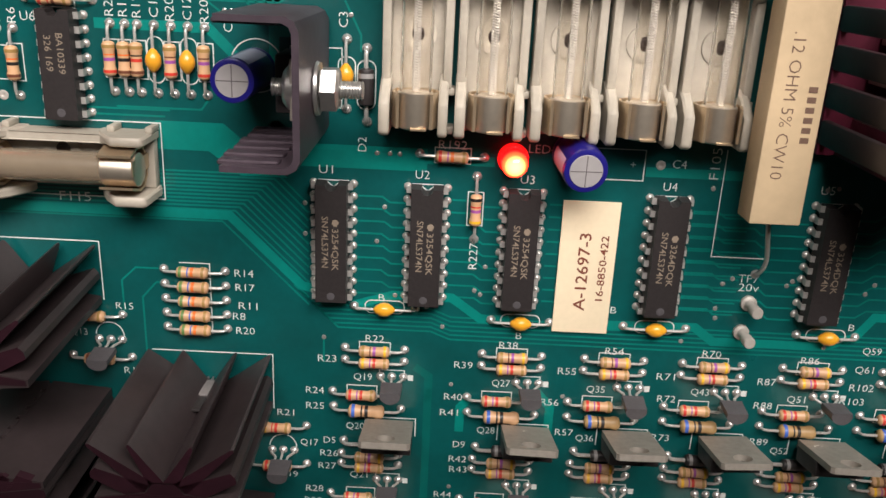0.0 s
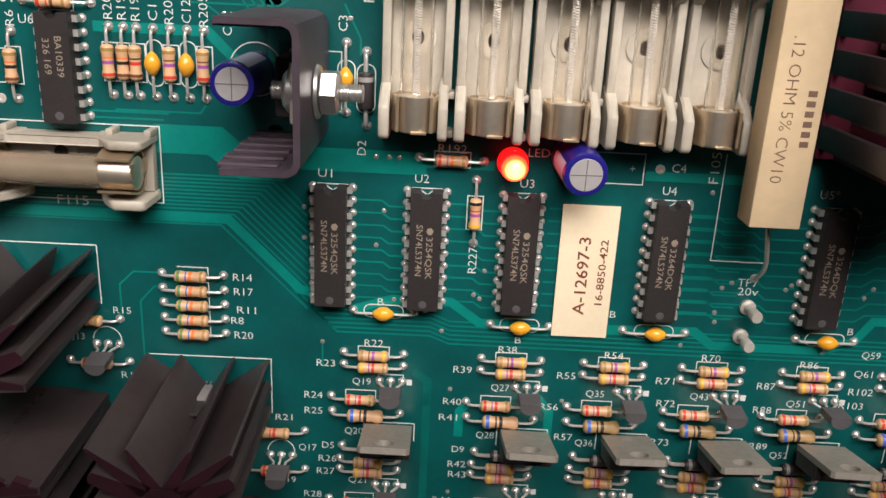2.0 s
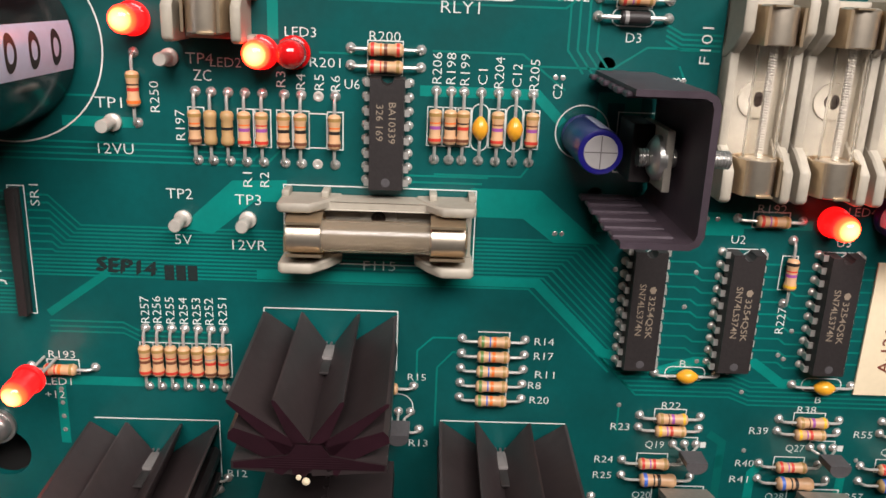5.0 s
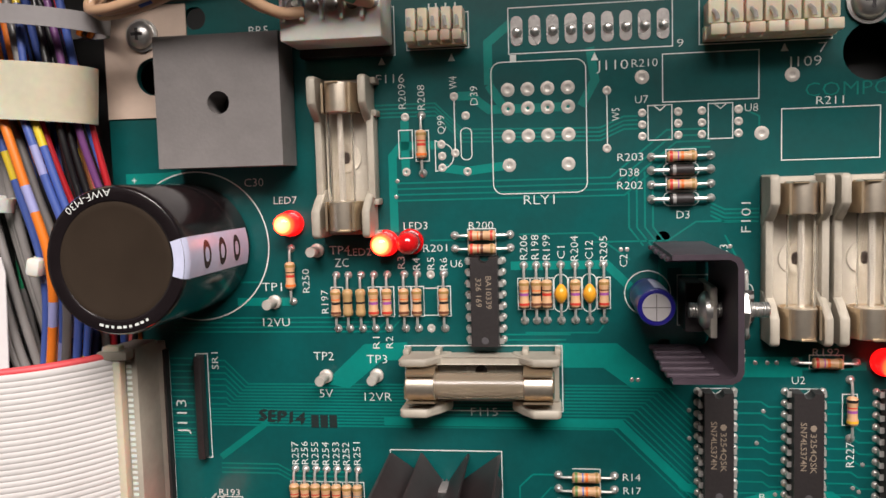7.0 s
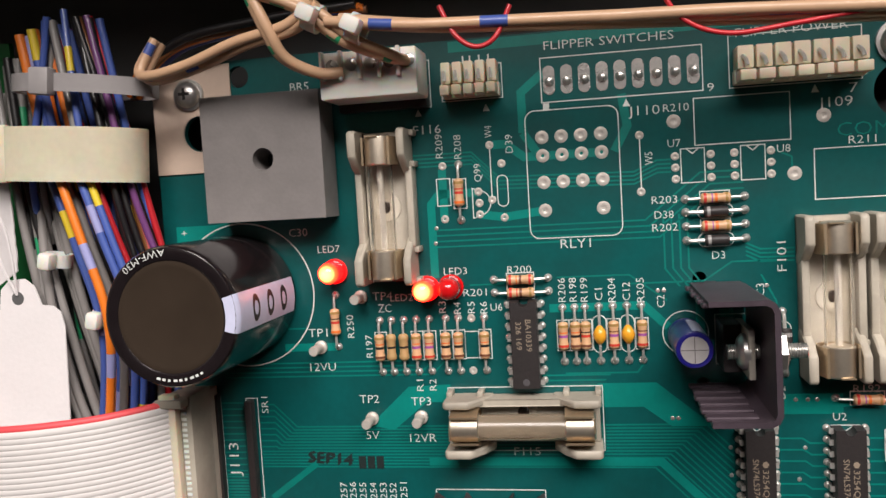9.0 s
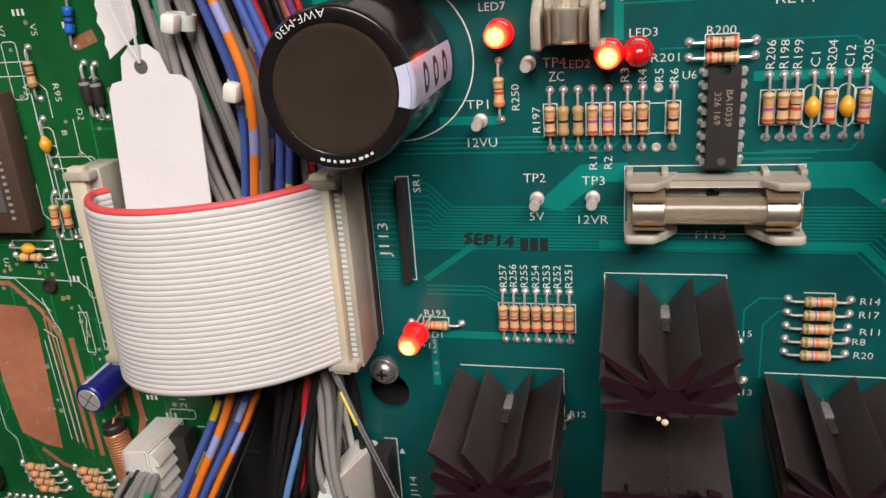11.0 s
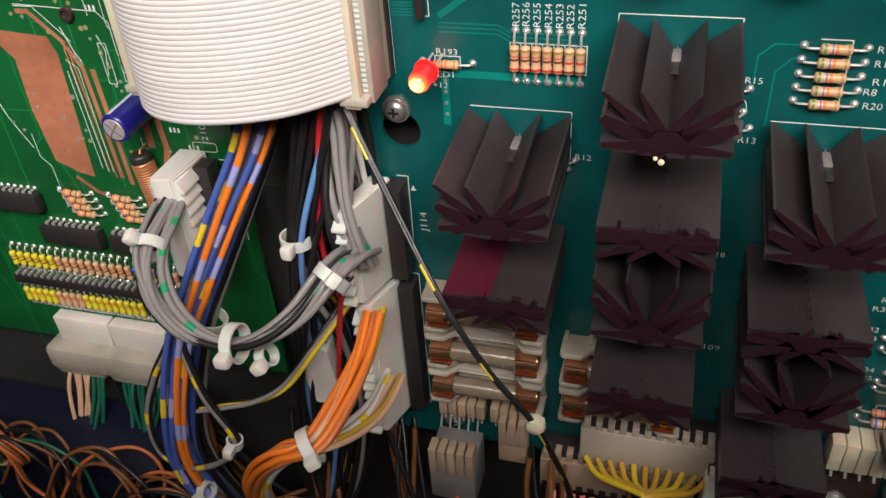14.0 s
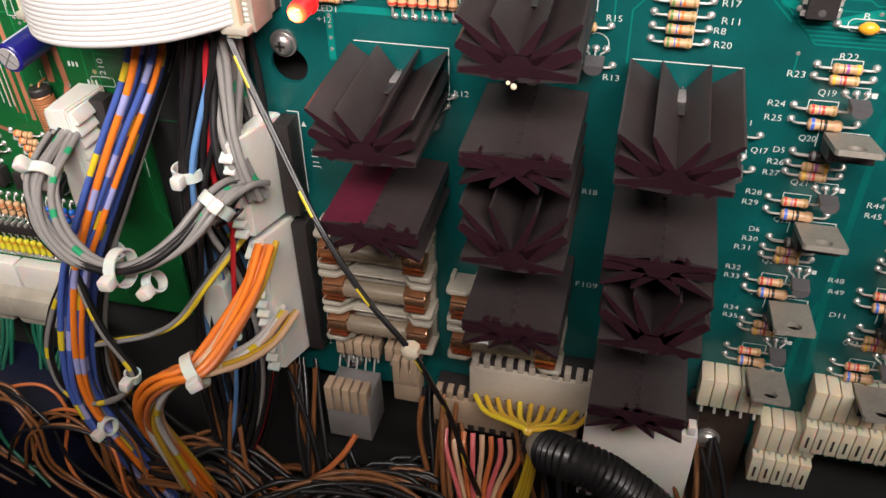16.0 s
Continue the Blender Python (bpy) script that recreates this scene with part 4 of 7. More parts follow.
def heat_sink(x, z, down=False, tilt=0.0, rise=15.7, tall=32.0):
    """A finned extrusion, 25.4 mm wide, that stands on the board; z: the flat side."""
    ob = thing("heat_sink", "black anodised finned heat sink worn to purple at its cut ends", "heat sink", place(x, z, 0, 180 if down else 0) @ Matrix.Rotation(radians(tilt if not down else -tilt), 4, "X"), "heat sinks")
    bm = bmesh.new()
    prism(bm, [(-12.6, 0), (-0.5, -1.1), (-0.3, -0.5), (0.3, -0.5), (0.5, -1.1), (12.6, 0), (12.6, 1.5), (3.6, 3.0), (2.2, 5.2), (-2.2, 5.2), (-3.6, 3.0), (-12.6, 1.5)], 0.6, tall)
    for k in range(9):
        box(bm, -0.55, 0.5, -1.25, -0.6, 2 + 3.3 * k, 4 + 3.3 * k)
    part("base", bm, ANOD, ob)
    for s in (-1, 1):
        for x0, y0, x1, y1, w in ((2.0, 1.8, 12.4, rise - 6.0, 4.6), (1.8, 3.0, 12.5, rise - 0.1, 3.4), (1.0, 4.2, 5.4, rise, 2.9)):
            bm = bmesh.new()
            fin(bm, s * x0, y0, s * x1, y1, w, 2.4 if w > 4 else 0.7, 0.6, tall)
            for f in bm.faces:
                f.material_index = 1 if f.calc_center_median().z > tall - 0.1 else 0
            part("fin", bm, [ANOD, PURP], ob)
    bm = bmesh.new()
    prism(bm, [(-12.2, 0.25), (12.2, 0.25), (12.2, 1.3), (3.4, 2.8), (2.0, 4.9), (-2.0, 4.9), (-3.4, 2.8), (-12.2, 1.3)], tall - 0.05, tall + 0.06)
    for k in range(5):
        box(bm, -7.5 + 0.4 * k, 7.2 - 0.7 * k, 0.5 + 0.45 * k, 0.62 + 0.45 * k, tall, tall + 0.14)
    part("cut_end", bm, PURP, ob, "purple scratched saw-cut end")
    # a few ragged burrs left by the saw
    cut = random.Random(int(x * 7 + z * 3))
    for k in range(4):
        e, w, d = cut.uniform(-11, 8), cut.uniform(1.5, 4.0), cut.uniform(0.2, 0.7)
        bm = bmesh.new()
        prism(bm, [(e, 0.6), (e, -1.0 * (1 - abs(e) / 12.6)), (e + w * cut.uniform(0.2, 0.8), -0.6 - d), (e + w, 0.6)], tall - cut.uniform(0.6, 1.6), tall + 0.02)
        part("burr", bm, PURP, ob)
    return ob


def sink_transistor(x, z):
    ob = thing("power_transistor", "grey-tabbed transistor bolted between the fins of a heat sink", "transistor", place(x, z), "heat sink transistors")
    part("tab", box(bmesh.new(), -1.0, 1.0, 5.3, 6.4, 1.5, 7.5, 0.25), GREYP, ob, "dull metal tab edge")
    part("body", box(bmesh.new(), -0.9, 0.9, 5.3, 5.9, 7.5, 13.0, 0.2), BLACKP, ob)
    for dx in (-1.0, 0, 1.0):
        part("lead", tube(bmesh.new(), [(dx, 6.0, 0), (dx, 6.0, 1.8)], 0.3), PLATE, ob)


for x, z, down, tilt, rise in ((-85.8, 224.6, False, 4.5, 12.7), (-85.6, 205.0, True, 3.0, 9.0), (-85.4, 173.4, False, 2.0, 17.0), (-85.2, 154.6, True, 2.0, 9.0),
                               (-120.9, 200.0, False, 4.5, 12.7), (-121.2, 180.4, True, 3.0, 9.0),
                               (-51.4, 202.2, False, 5.0, 12.8), (-51.4, 180.6, True, 0, 9.0), (-50.4, 152.6, False, 0, 16.5), (-50.6, 130.5, True, 0, 9.0)):
    sink = heat_sink(x, z, down, tilt, rise)
    # magenta half of this sink, its lit brightness painted as a lighter colour
    if (x, z) == (-121.2, 180.4):
        bm = bmesh.new()
        prism(bm, [(12.5, -0.02), (0.7, -1.10), (0.7, -1.0), (12.5, 0.1)], 1.0, 31.9)
        part("worn_face", bm, MAGENTA, sink, "magenta worn half of the flat face")
for x, z in ((-85.8, 224.6), (-120.9, 200.0), (-51.4, 202.2)):
    sink_transistor(x, z)
bolt = thing("bolt", "bright zinc bolt and nut under a heat sink", "bolt", place(-85.0, 222.6, 14.5))
stem = Matrix.Rotation(radians(90), 4, "X")
part("shank", lathe(bmesh.new(), [(1.35 if k % 2 else 1.6, 0.25 * k) for k in range(40)], 14, stem), STEEL, bolt)
part("nut", lathe(bmesh.new(), [(3.2, 4.0), (3.8, 4.4), (3.8, 6.6), (3.2, 7.0)], 6, stem), STEEL, bolt)
part("washer", lathe(bmesh.new(), [(4.2, 2.6), (4.4, 2.8), (4.4, 3.6), (3.4, 4.0)], 20, stem), STEEL, bolt)
blob = thing("glue_drop", "small pale yellow glue drop on a heat sink edge", "glue", place(-86.6, 220.6, 32.1))
bm = bmesh.new()
lathe(bm, [(0.7, 0), (0.65, 0.3), (0.25, 0.55)], 8, Matrix.Translation((0.3, -0.4, 0)))
lathe(bm, [(0.5, 0), (0.4, 0.3), (0.15, 0.4)], 8, Matrix.Translation((-0.9, 0.3, 0)))
part("drop", bm, PAPER, blob)

# bent bracket with its transistor
bracket = thing("bracket", "purple-black bent metal bracket on the board with a bolt", "bracket", place(0, 0))
bm = bmesh.new()
sec = [(-39.2, 284.9), (-28.8, 284.9), (-27.4, 284.2), (-26.7, 282.8), (-26.7, 263.4), (-27.4, 262.0), (-28.8, 261.3), (-39.2, 261.3), (-39.2, 262.3), (-29.2, 262.3), (-28.2, 262.8), (-27.8, 263.8), (-27.8, 282.4), (-28.2, 283.4), (-29.2, 283.9), (-39.2, 283.9)]
prism(bm, sec, 1.5, 32)
part("sheet", bm, MAUVE, bracket)
# the flanges are ridged along their length and stepped at the free end
for k in range(6):
    h0 = 2.0 + 5.0 * k
    for z0, z1 in ((262.2, 262.8), (283.4, 284.0)):
        bm = bmesh.new()
        prism(bm, [(-40.4 + 0.3 * (k % 2), z0 - 0.3 if z0 < 270 else z0), (-30.5, z0), (-30.5, z1), (-40.4 + 0.3 * (k % 2), z1 if z0 < 270 else z1 + 0.3)], h0, h0 + 3.0)
        bmesh.ops.bevel(bm, geom=bm.edges[:], offset=0.25, segments=1, affect="EDGES", clamp_overlap=True)
        part("ridge", bm, MAUVE, bracket)
for z in (284.4, 261.8):
    part("foot", box(bmesh.new(), -36.0, -33.6, z - 0.5, z + 0.5, -0.5, 1.6), MAUVE, bracket)
tr = thing("power_transistor", "round metal-faced transistor bolted inside the bracket", "transistor", place(-29.9, 272.4))
part("tab", box(bmesh.new(), -0.6, 0.7, -5, 5, 5, 20, 0.2), TAB, tr)
part("body", box(bmesh.new(), -4.4, -0.6, -5, 5, 3, 13, 0.4), BLACKP, tr)
for dy in (-2.5, 0, 2.5):
    part("lead", tube(bmesh.new(), [(-2.2, dy, 0), (-2.2, dy, 3.2)], 0.4), TIN, tr)
    part("solder_joint", JOINT, None, tr, "", shift(-2.2, dy))
bolt = thing("bolt", "bright zinc bolt with nut and toothed washer through the bracket", "bolt", place(-28, 272.4, 16.3))
side = Matrix.Rotation(radians(90), 4, "Y")
part("shank", lathe(bmesh.new(), [(1.35, -6.0 + 0.25 * k) if k % 2 else (1.6, -6.0 + 0.25 * k) for k in range(62)], 14, side), STEEL, bolt)
part("nut", lathe(bmesh.new(), [(3.2, 2.0), (3.9, 2.4), (3.9, 4.9), (3.2, 5.3)], 6, side), STEEL, bolt)
part("washer", lathe(bmesh.new(), [(4.4, 1.3), (4.6, 1.5), (4.4, 2.0)], 20, side), STEEL, bolt)
part("head", lathe(bmesh.new(), [(3.9, -2.0), (3.7, -3.2), (2.8, -4.0), (1.2, -4.3)], 20, side), STEEL, bolt)


# ---- can capacitors ----
def can(x, z, r, tall, lean, stripe, label):
    ob = thing("capacitor", label, "capacitor", place(x, z) @ Matrix.Rotation(radians(lean[0]), 4, "X") @ Matrix.Rotation(radians(lean[1]), 4, "Y"), "blue capacitors")
    part("sleeve", lathe(bmesh.new(), [(r * 0.93, 0.3), (r, 0.8), (r, 1.6), (r * 0.95, 2.0), (r * 0.95, 2.4), (r, 2.9), (r, tall - 0.9), (r * 0.96, tall - 0.25), (r * 0.80, tall - 0.05), (r * 0.72, tall - 0.12)], 32), BLUEC, ob, "dark blue plastic sleeve")
    bm = bmesh.new()
    lathe(bm, [(r * 0.75, tall - 0.2), (r * 0.72, tall + 0.03), (r * 0.3, tall + 0.06)], 28)
    part("top", bm, ALU, ob, "bright aluminium top with a pressed cross")
    bm = bmesh.new()
    box(bm, -r * 0.7, r * 0.7, -0.09, 0.09, tall, tall + 0.10)
    box(bm, -0.09, 0.09, -r * 0.7, r * 0.7, tall, tall + 0.10)
    part("cross", bm, GROOVE, ob)
    bm = bmesh.new()
    a0 = radians(stripe)
    n = 7
    pts = [(a0 + radians(48) * (k / (n - 1) - 0.5)) for k in range(n)]
    lo = [bm.verts.new((1.006 * r * math.cos(a), 1.006 * r * math.sin(a), 3.0)) for a in pts]
    hi = [bm.verts.new((1.006 * r * math.cos(a), 1.006 * r * math.sin(a), tall - 0.9)) for a in pts]
    for k in range(n - 1):
        bm.faces.new((lo[k], lo[k + 1], hi[k + 1], hi[k]))
    part("stripe", bm, PALE, ob, "pale blue polarity stripe")
    for dx in (-1.6, 1.6):
        part("lead", tube(bmesh.new(), [(dx, 0, -0.2), (dx, 0, 0.6)], 0.35), TIN, ob)
    return ob


can(-40.4, 273.2, 3.8, 18.0, (0, 0), 70, "blue sleeved electrolytic capacitor standing by the bracket")
can(19.6, 260.3, 4.1, 12.5, (4, 4), 175, "blue sleeved electrolytic capacitor beside the lit lamp")

big = thing("large_capacitor", "large glossy black capacitor with white print, standing on the board", "capacitor", place(-144.8, 285.6))
R, T = 14.8, 34.0
part("sleeve", lathe(bmesh.new(), [(R * 0.95, 0.4), (R, 1.0), (R, T - 1.6), (R * 0.985, T - 0.6), (R * 0.965, T - 0.1), (R * 0.95, T), (R * 0.82, T), (R * 0.79, T - 0.2), (R * 0.78, T - 0.5)], 72), SLEEVE, big, "glossy black shrink sleeve")
part("top", lathe(bmesh.new(), [(R * 0.80, T - 0.9), (R * 0.79, T - 0.35), (R * 0.74, T - 0.2), (R * 0.70, T - 0.35), (R * 0.3, T - 0.45)], 48), DISC, big, "dull brown-black top disc")


def around(r, a0, a1, z0, z1, n=14):
    bm = bmesh.new()
    lo = [bm.verts.new((r * math.cos(a0 + (a1 - a0) * k / n), r * math.sin(a0 + (a1 - a0) * k / n), z0)) for k in range(n + 1)]
    hi = [bm.verts.new((r * math.cos(a0 + (a1 - a0) * k / n), r * math.sin(a0 + (a1 - a0) * k / n), z1)) for k in range(n + 1)]
    for k in range(n):
        bm.faces.new((lo[k], lo[k + 1], hi[k + 1], hi[k]))
    return bm


part("stripe", around(R * 1.004, radians(-15), radians(17), 2.0, T - 1.6), PALE, big, "pale grey-blue polarity stripe")
bm = bmesh.new()
arc = [radians(-15 + 32 * k / 10) for k in range(11)]
rings = [[bm.verts.new((r * math.cos(a), r * math.sin(a), h)) for a in arc] for r, h in ((R * 1.004, T - 1.6), (R * 0.99, T - 0.55), (R * 0.955, T + 0.05), (R * 0.82, T + 0.04))]
for u, v in zip(rings, rings[1:]):
    for k in range(10):
        bm.faces.new((u[k], u[k + 1], v[k + 1], v[k]))
part("stripe_end", bm, PALE, big, "pale stripe folded over the rim")
for k in range(3):
    zc = 24.6 - 7.8 * k
    bm = bmesh.new()
    n = 20
    for i in range(n):
        a, b = 2 * math.pi * i / n, 2 * math.pi * (i + 1) / n
        q = []
        for ang, s in ((a, 1.0), (b, 1.0), (b, 0.55), (a, 0.55)):
            th, zz = radians(1) + radians(11.5) * s * math.cos(ang) * (1 if s == 1 else 0.95), zc + 1.9 * s * math.sin(ang)
            q.append(bm.verts.new((R * 1.008 * math.cos(th), R * 1.008 * math.sin(th), zz)))
        bm.faces.new(q)
    part("figure_zero", bm, BLACKP, big, "black printed nought")
me = letters("AWF-M30", 1.5, SILK, 10.5).copy()
for v in me.vertices:
    a = radians(112) + v.co.x / (0.92 * R * MM)
    rr = 0.90 * R * MM - v.co.y
    v.co = (rr * math.cos(a), rr * math.sin(a), (T + 0.12) * MM)
part("lettering", me, None, big)
for k in range(9):
    a = radians(-62 - 5.5 * k)
    part("print_bar", prism(bmesh.new(), rect(-0.25, -0.35, 0.25, 0.2 + 0.15 * (k % 3)), T - 0.16, T - 0.10, Matrix.Rotation(a, 4, "Z") @ Matrix.Translation((R * 0.88, 0, 0.17))), SILK, big)


# ---- fuses in holders ----
def clip_shape(bm):
    prof = [(-1.9, 2.6), (-3.9, 4.4), (-4.2, 7.0), (-3.2, 10.6), (-2.7, 10.6), (-3.75, 7.0), (-3.5, 4.6), (-1.7, 3.0), (1.7, 3.0), (3.5, 4.6), (3.75, 7.0), (2.7, 10.6), (3.2, 10.6), (4.2, 7.0), (3.9, 4.4), (1.9, 2.6)]
    prism(bm, prof, -3.1, 3.1, Matrix.Rotation(radians(90), 4, "X"))
    box(bm, -2.2, 0.6, 3.1, 3.4, 2.6, 10.8)


def fuse_holder(x, z, rot, tube_kind, rails, group, label, width=13.6):
    ob = thing("fuse_holder", label, "fuse holder", place(x, z, 0, rot), group)
    w = width / 2
    bm = bmesh.new()
    box(bm, -4.8, 4.8, -17.2, 17.2, 0.1, 2.4, 0.3)
    for s in (-1, 1):
        box(bm, -w, -4.7, s * 13.3 - 4.2, s * 13.3 + 4.2, 0.1, 1.8, 0.25)
        box(bm, 4.7, w - 1.0, s * 13.3 - 4.2, s * 13.3 + 4.2, 0.1, 1.8, 0.25)
    part("base", bm, CREAM, ob)
    for s in (-1, 1):
        for q in (-1, 1):
            def make(bm):
                # a tall post whose inner end is cut away towards the middle
                y0, y1 = s * 13.3 - 4.3, s * 13.3 + 4.3
                a, b = (y1, y0) if s > 0 else (y0, y1)
                lo, hi = (w - 2.3, w - 0.6) if q > 0 else (-w, 1.9 - w)
                prism(bm, [(a, 0.1), (a, 8.6), (a - s * 0.7, 9.4), (b + s * 2.6, 9.4), (b, 6.4), (b - s * 2.2, 2.4), (b - s * 2.2, 0.1)], lo, hi)
                for v in bm.verts:
                    v.co = (v.co.z, v.co.x, v.co.y)
                bmesh.ops.recalc_face_normals(bm, faces=bm.faces)
                bmesh.ops.bevel(bm, geom=bm.edges[:], offset=0.35, segments=1, affect="EDGES", clamp_overlap=True)
            part("post", shared(("fuse_post", s, q, w), make, CREAM), None, ob)
        for e in (-3.7, 3.4):
            part("leg", shared(("fuse_leg", s, w, e), lambda bm: box(bm, w - 0.7, w + 0.55, s * 13.3 + e - 0.7, s * 13.3 + e + 0.7, 0.1, 4.2, 0.3), CREAM), None, ob)
        part("clip", shared(("fuse_clip", group[:5]), clip_shape, REDCOP if group.startswith("stack") else GILT, 30), None, ob, "tarnished spring clip", shift(0, s * 12.7, 0, 0 if s > 0 else 180))
    if not rails:
        bm = bmesh.new()
        prism(bm, [(-9.6, 0.1), (9.6, 0.1), (9.6, 6.6), (8.4, 5.6), (-8.4, 5.6), (-9.6, 6.6)], w - 2.5, w - 0.9)
        for v in bm.verts:
            v.co = (v.co.z, v.co.x, v.co.y)
        bmesh.ops.bevel(bm, geom=bm.edges[:], offset=0.2, segments=1, affect="EDGES", clamp_overlap=True)
        part("back_rail", bm, CREAM, ob)
        part("floor", box(bmesh.new(), 4.6, w - 2.4, -9.5, 9.5, 0.1, 1.6), CREAM, ob)
    if rails:
        for q in (-1, 1):
            part("side_rail", shared(("rail", q, w), lambda bm: box(bm, q * (w - 0.1) - (1.6 if q > 0 else 0), q * (w - 0.1) + (0 if q > 0 else 1.6), -9.2, 9.2, 0.1, 4.6, 0.3), CREAM), None, ob)
    part("bolt_hole", shared(("bolt_hole",), lambda bm: lathe(bm, [(3.4, 2.35), (3.3, 2.75), (2.7, 2.8), (1.5, 2.5), (1.3, 2.42)], 20), CREAM), None, ob, "", shift(0 if rails else 2.2, 0))
    part("rivet", shared(("rivet",), lambda bm: lathe(bm, [(1.35, 2.42), (1.25, 2.6), (0.7, 2.7), (0.6, 2.5)], 16), SLEEVET), None, ob, "dark hollow rivet", shift(0 if rails else 2.2, 0))
    fu = thing("fuse", "glass cartridge fuse with metal caps, clipped in its holder", "fuse", place(x, z, 7.2, rot), "cartridge fuses")
    lie = Matrix.Rotation(radians(90), 4, "X")
    cap = shared(("fuse_cap", group[:5]), lambda bm: lathe(bm, [(2.6, -3.3), (3.15, -3.0), (3.2, -2.6), (3.2, 3.1), (3.0, 3.3)], 24, lie), REDCOP if group.startswith("stack") else CAPM)
    part("cap", cap, None, fu, "", shift(0, -12.9, 0, 180))
    part("cap", cap, None, fu, "", shift(0, 12.9))
    if tube_kind == "clear":
        part("glass_tube", shared(("fuse_glass",), lambda bm: lathe(bm, [(2.85, -10), (2.85, 10), (2.45, 10), (2.45, -10), (2.85, -10)], 24, lie, cap=False), GLASS), None, fu, "clear glass tube").visible_shadow = False
        part("element", shared(("fuse_coil",), lambda bm: tube(bm, [(0.62 * math.cos(k * 1.05), -10 + k * 20 / 260, 0.62 * math.sin(k * 1.05)) for k in range(261)], 0.17, 5), DULL), None, fu, "coiled wire element")
    else:
        part("glass_tube", shared(("fuse_sand",), lambda bm: lathe(bm, [(2.9, -10), (2.9, 10)], 24, lie, cap=False), SAND), None, fu, "dusty brown glass tube")


for k in range(5):
    fuse_holder(-10.4 + 13.55 * k, 281.0, 0, "clear", True, "row of five upright fuse holders", "cream plastic fuse holder with a clear glass fuse", 12.9)
fuse_holder(-105.8, 305.0, 0, "clear", True, "single fuse holders", "cream plastic fuse holder with a clear glass fuse")
fuse_holder(-76.9, 254.6, 90, "sand", False, "single fuse holders", "cream plastic fuse holder with a dusty brown fuse")
for k in range(3):
    fuse_holder(-130.2, 150.5 - 14.4 * k, 90, "sand", False, "stack of level fuse holders", "cream plastic fuse holder with tarnished copper clips")
for k in range(2):
    fuse_holder(-90.5, 136.5 - 14.4 * k, 90, "sand", False, "stack of level fuse holders", "cream plastic fuse holder with tarnished copper clips")

# ---- cement resistor and the paper label ----
ww = thing("cement_resistor", "tall tan cement power resistor with brown print, held off the board", "resistor", place(0, 0))
part("body", box(bmesh.new(), 48.8, 57.8, 252.6, 301, 10.5, 17.0, 0.35), CEMENT, ww)
part("lettering", letters(".12 OHM 5% CW10", 2.1, INK, 24.5), None, ww, "", shift(52.0, 273.0, 17.04, -90))
for k in range(6):
    part("print_bar", prism(bmesh.new(), rect(54.9, 275.6 - 1.7 * k, 56.4, 276.6 - 1.7 * k), 17.02, 17.05), INK, ww)
part("lead", tube(bmesh.new(), smooth_path([(54.0, 253.2, 12.0), (55.2, 248.5, 10.5), (57.4, 242.5, 6.5), (58.2, 239.0, 3.0), (58.4, 237.2, 0)], 6), 0.45, 10), TIN, ww)
part("solder_joint", JOINT, None, ww, "", shift(58.4, 237.2))
part("lead", tube(bmesh.new(), [(53, 300, 10.5), (53, 306, 10.0), (53, 309, 4.0), (53, 309.5, 0)], 0.45, 10), TIN, ww)
paper = thing("paper_label", "cream paper label with a printed part number stuck on the board", "label", place(24.4, 236.8, 0.5, 0))
bm = bmesh.new()
box(bm, -5.6, 5.6, -13.9, 13.9, -0.42, 0.05)
part("sheet", bm, PAPER, paper)
part("lettering", letters("A-12697-3", 2.3, MAROON, 16.5), None, paper, "", shift(-0.7, -0.8, 0.09, 90))
part("lettering", letters("16-8850-422", 1.5, MAROON, 13.8), None, paper, "", shift(3.2, 0.2, 0.09, 90))

# ---- bridge rectifier ----
br = thing("bridge_rectifier", "square grey moulded rectifier block with a centre hole", "rectifier", place(-132.1, 318.0))
part("body", plate_with_holes(bmesh.new(), -14.2, 14.2, -14.3, 14.3, 1.0, 10.6, [(0.2, -0.4, 2.5)]), GREYP, br, angle=30)
part("well", lathe(bmesh.new(), [(2.5, 1.1), (2.5, 1.3), (0.5, 1.3)], 20, Matrix.Translation((0.2, -0.4, 0))), BLACKP, br)
for dx in (-9, 9):
    for dy in (-9, 9):
        part("lead", tube(bmesh.new(), [(dx, dy, 0), (dx, dy, 1.2)], 0.6), TIN, br)


# ---- screws ----
def screw(x, z, h, r=4.0):
    ob = thing("screw", "bright cross-head screw with washer holding the board", "screw", place(x, z, h), "board screws")
    part("washer", lathe(bmesh.new(), [(r * 1.15, 0.0), (r * 1.15, 0.7), (r * 0.9, 0.8)], 24), STEEL, ob)
    part("head", lathe(bmesh.new(), [(r * 0.95, 0.7), (r * 0.95, 1.2), (r * 0.8, 2.2), (r * 0.5, 2.8), (r * 0.2, 2.95)], 24), STEEL, ob)
    bm = bmesh.new()
    box(bm, -r * 0.42, r * 0.42, -0.35, 0.35, 2.6, 3.0)
    box(bm, -0.35, 0.35, -r * 0.42, r * 0.42, 2.6, 3.0)
    part("cross_slot", bm, BLACKP, ob)


screw(-153.6, 334.6, 0.5, 3.3)
screw(-152.4, 210.6, 0.1, 3.2)
screw(4.5, 333.4, 0.1, 4.0)
screw(-143.0, 99.0, 0.1, 3.2)
screw(-26.5, 92.4, 2.0, 3.4)


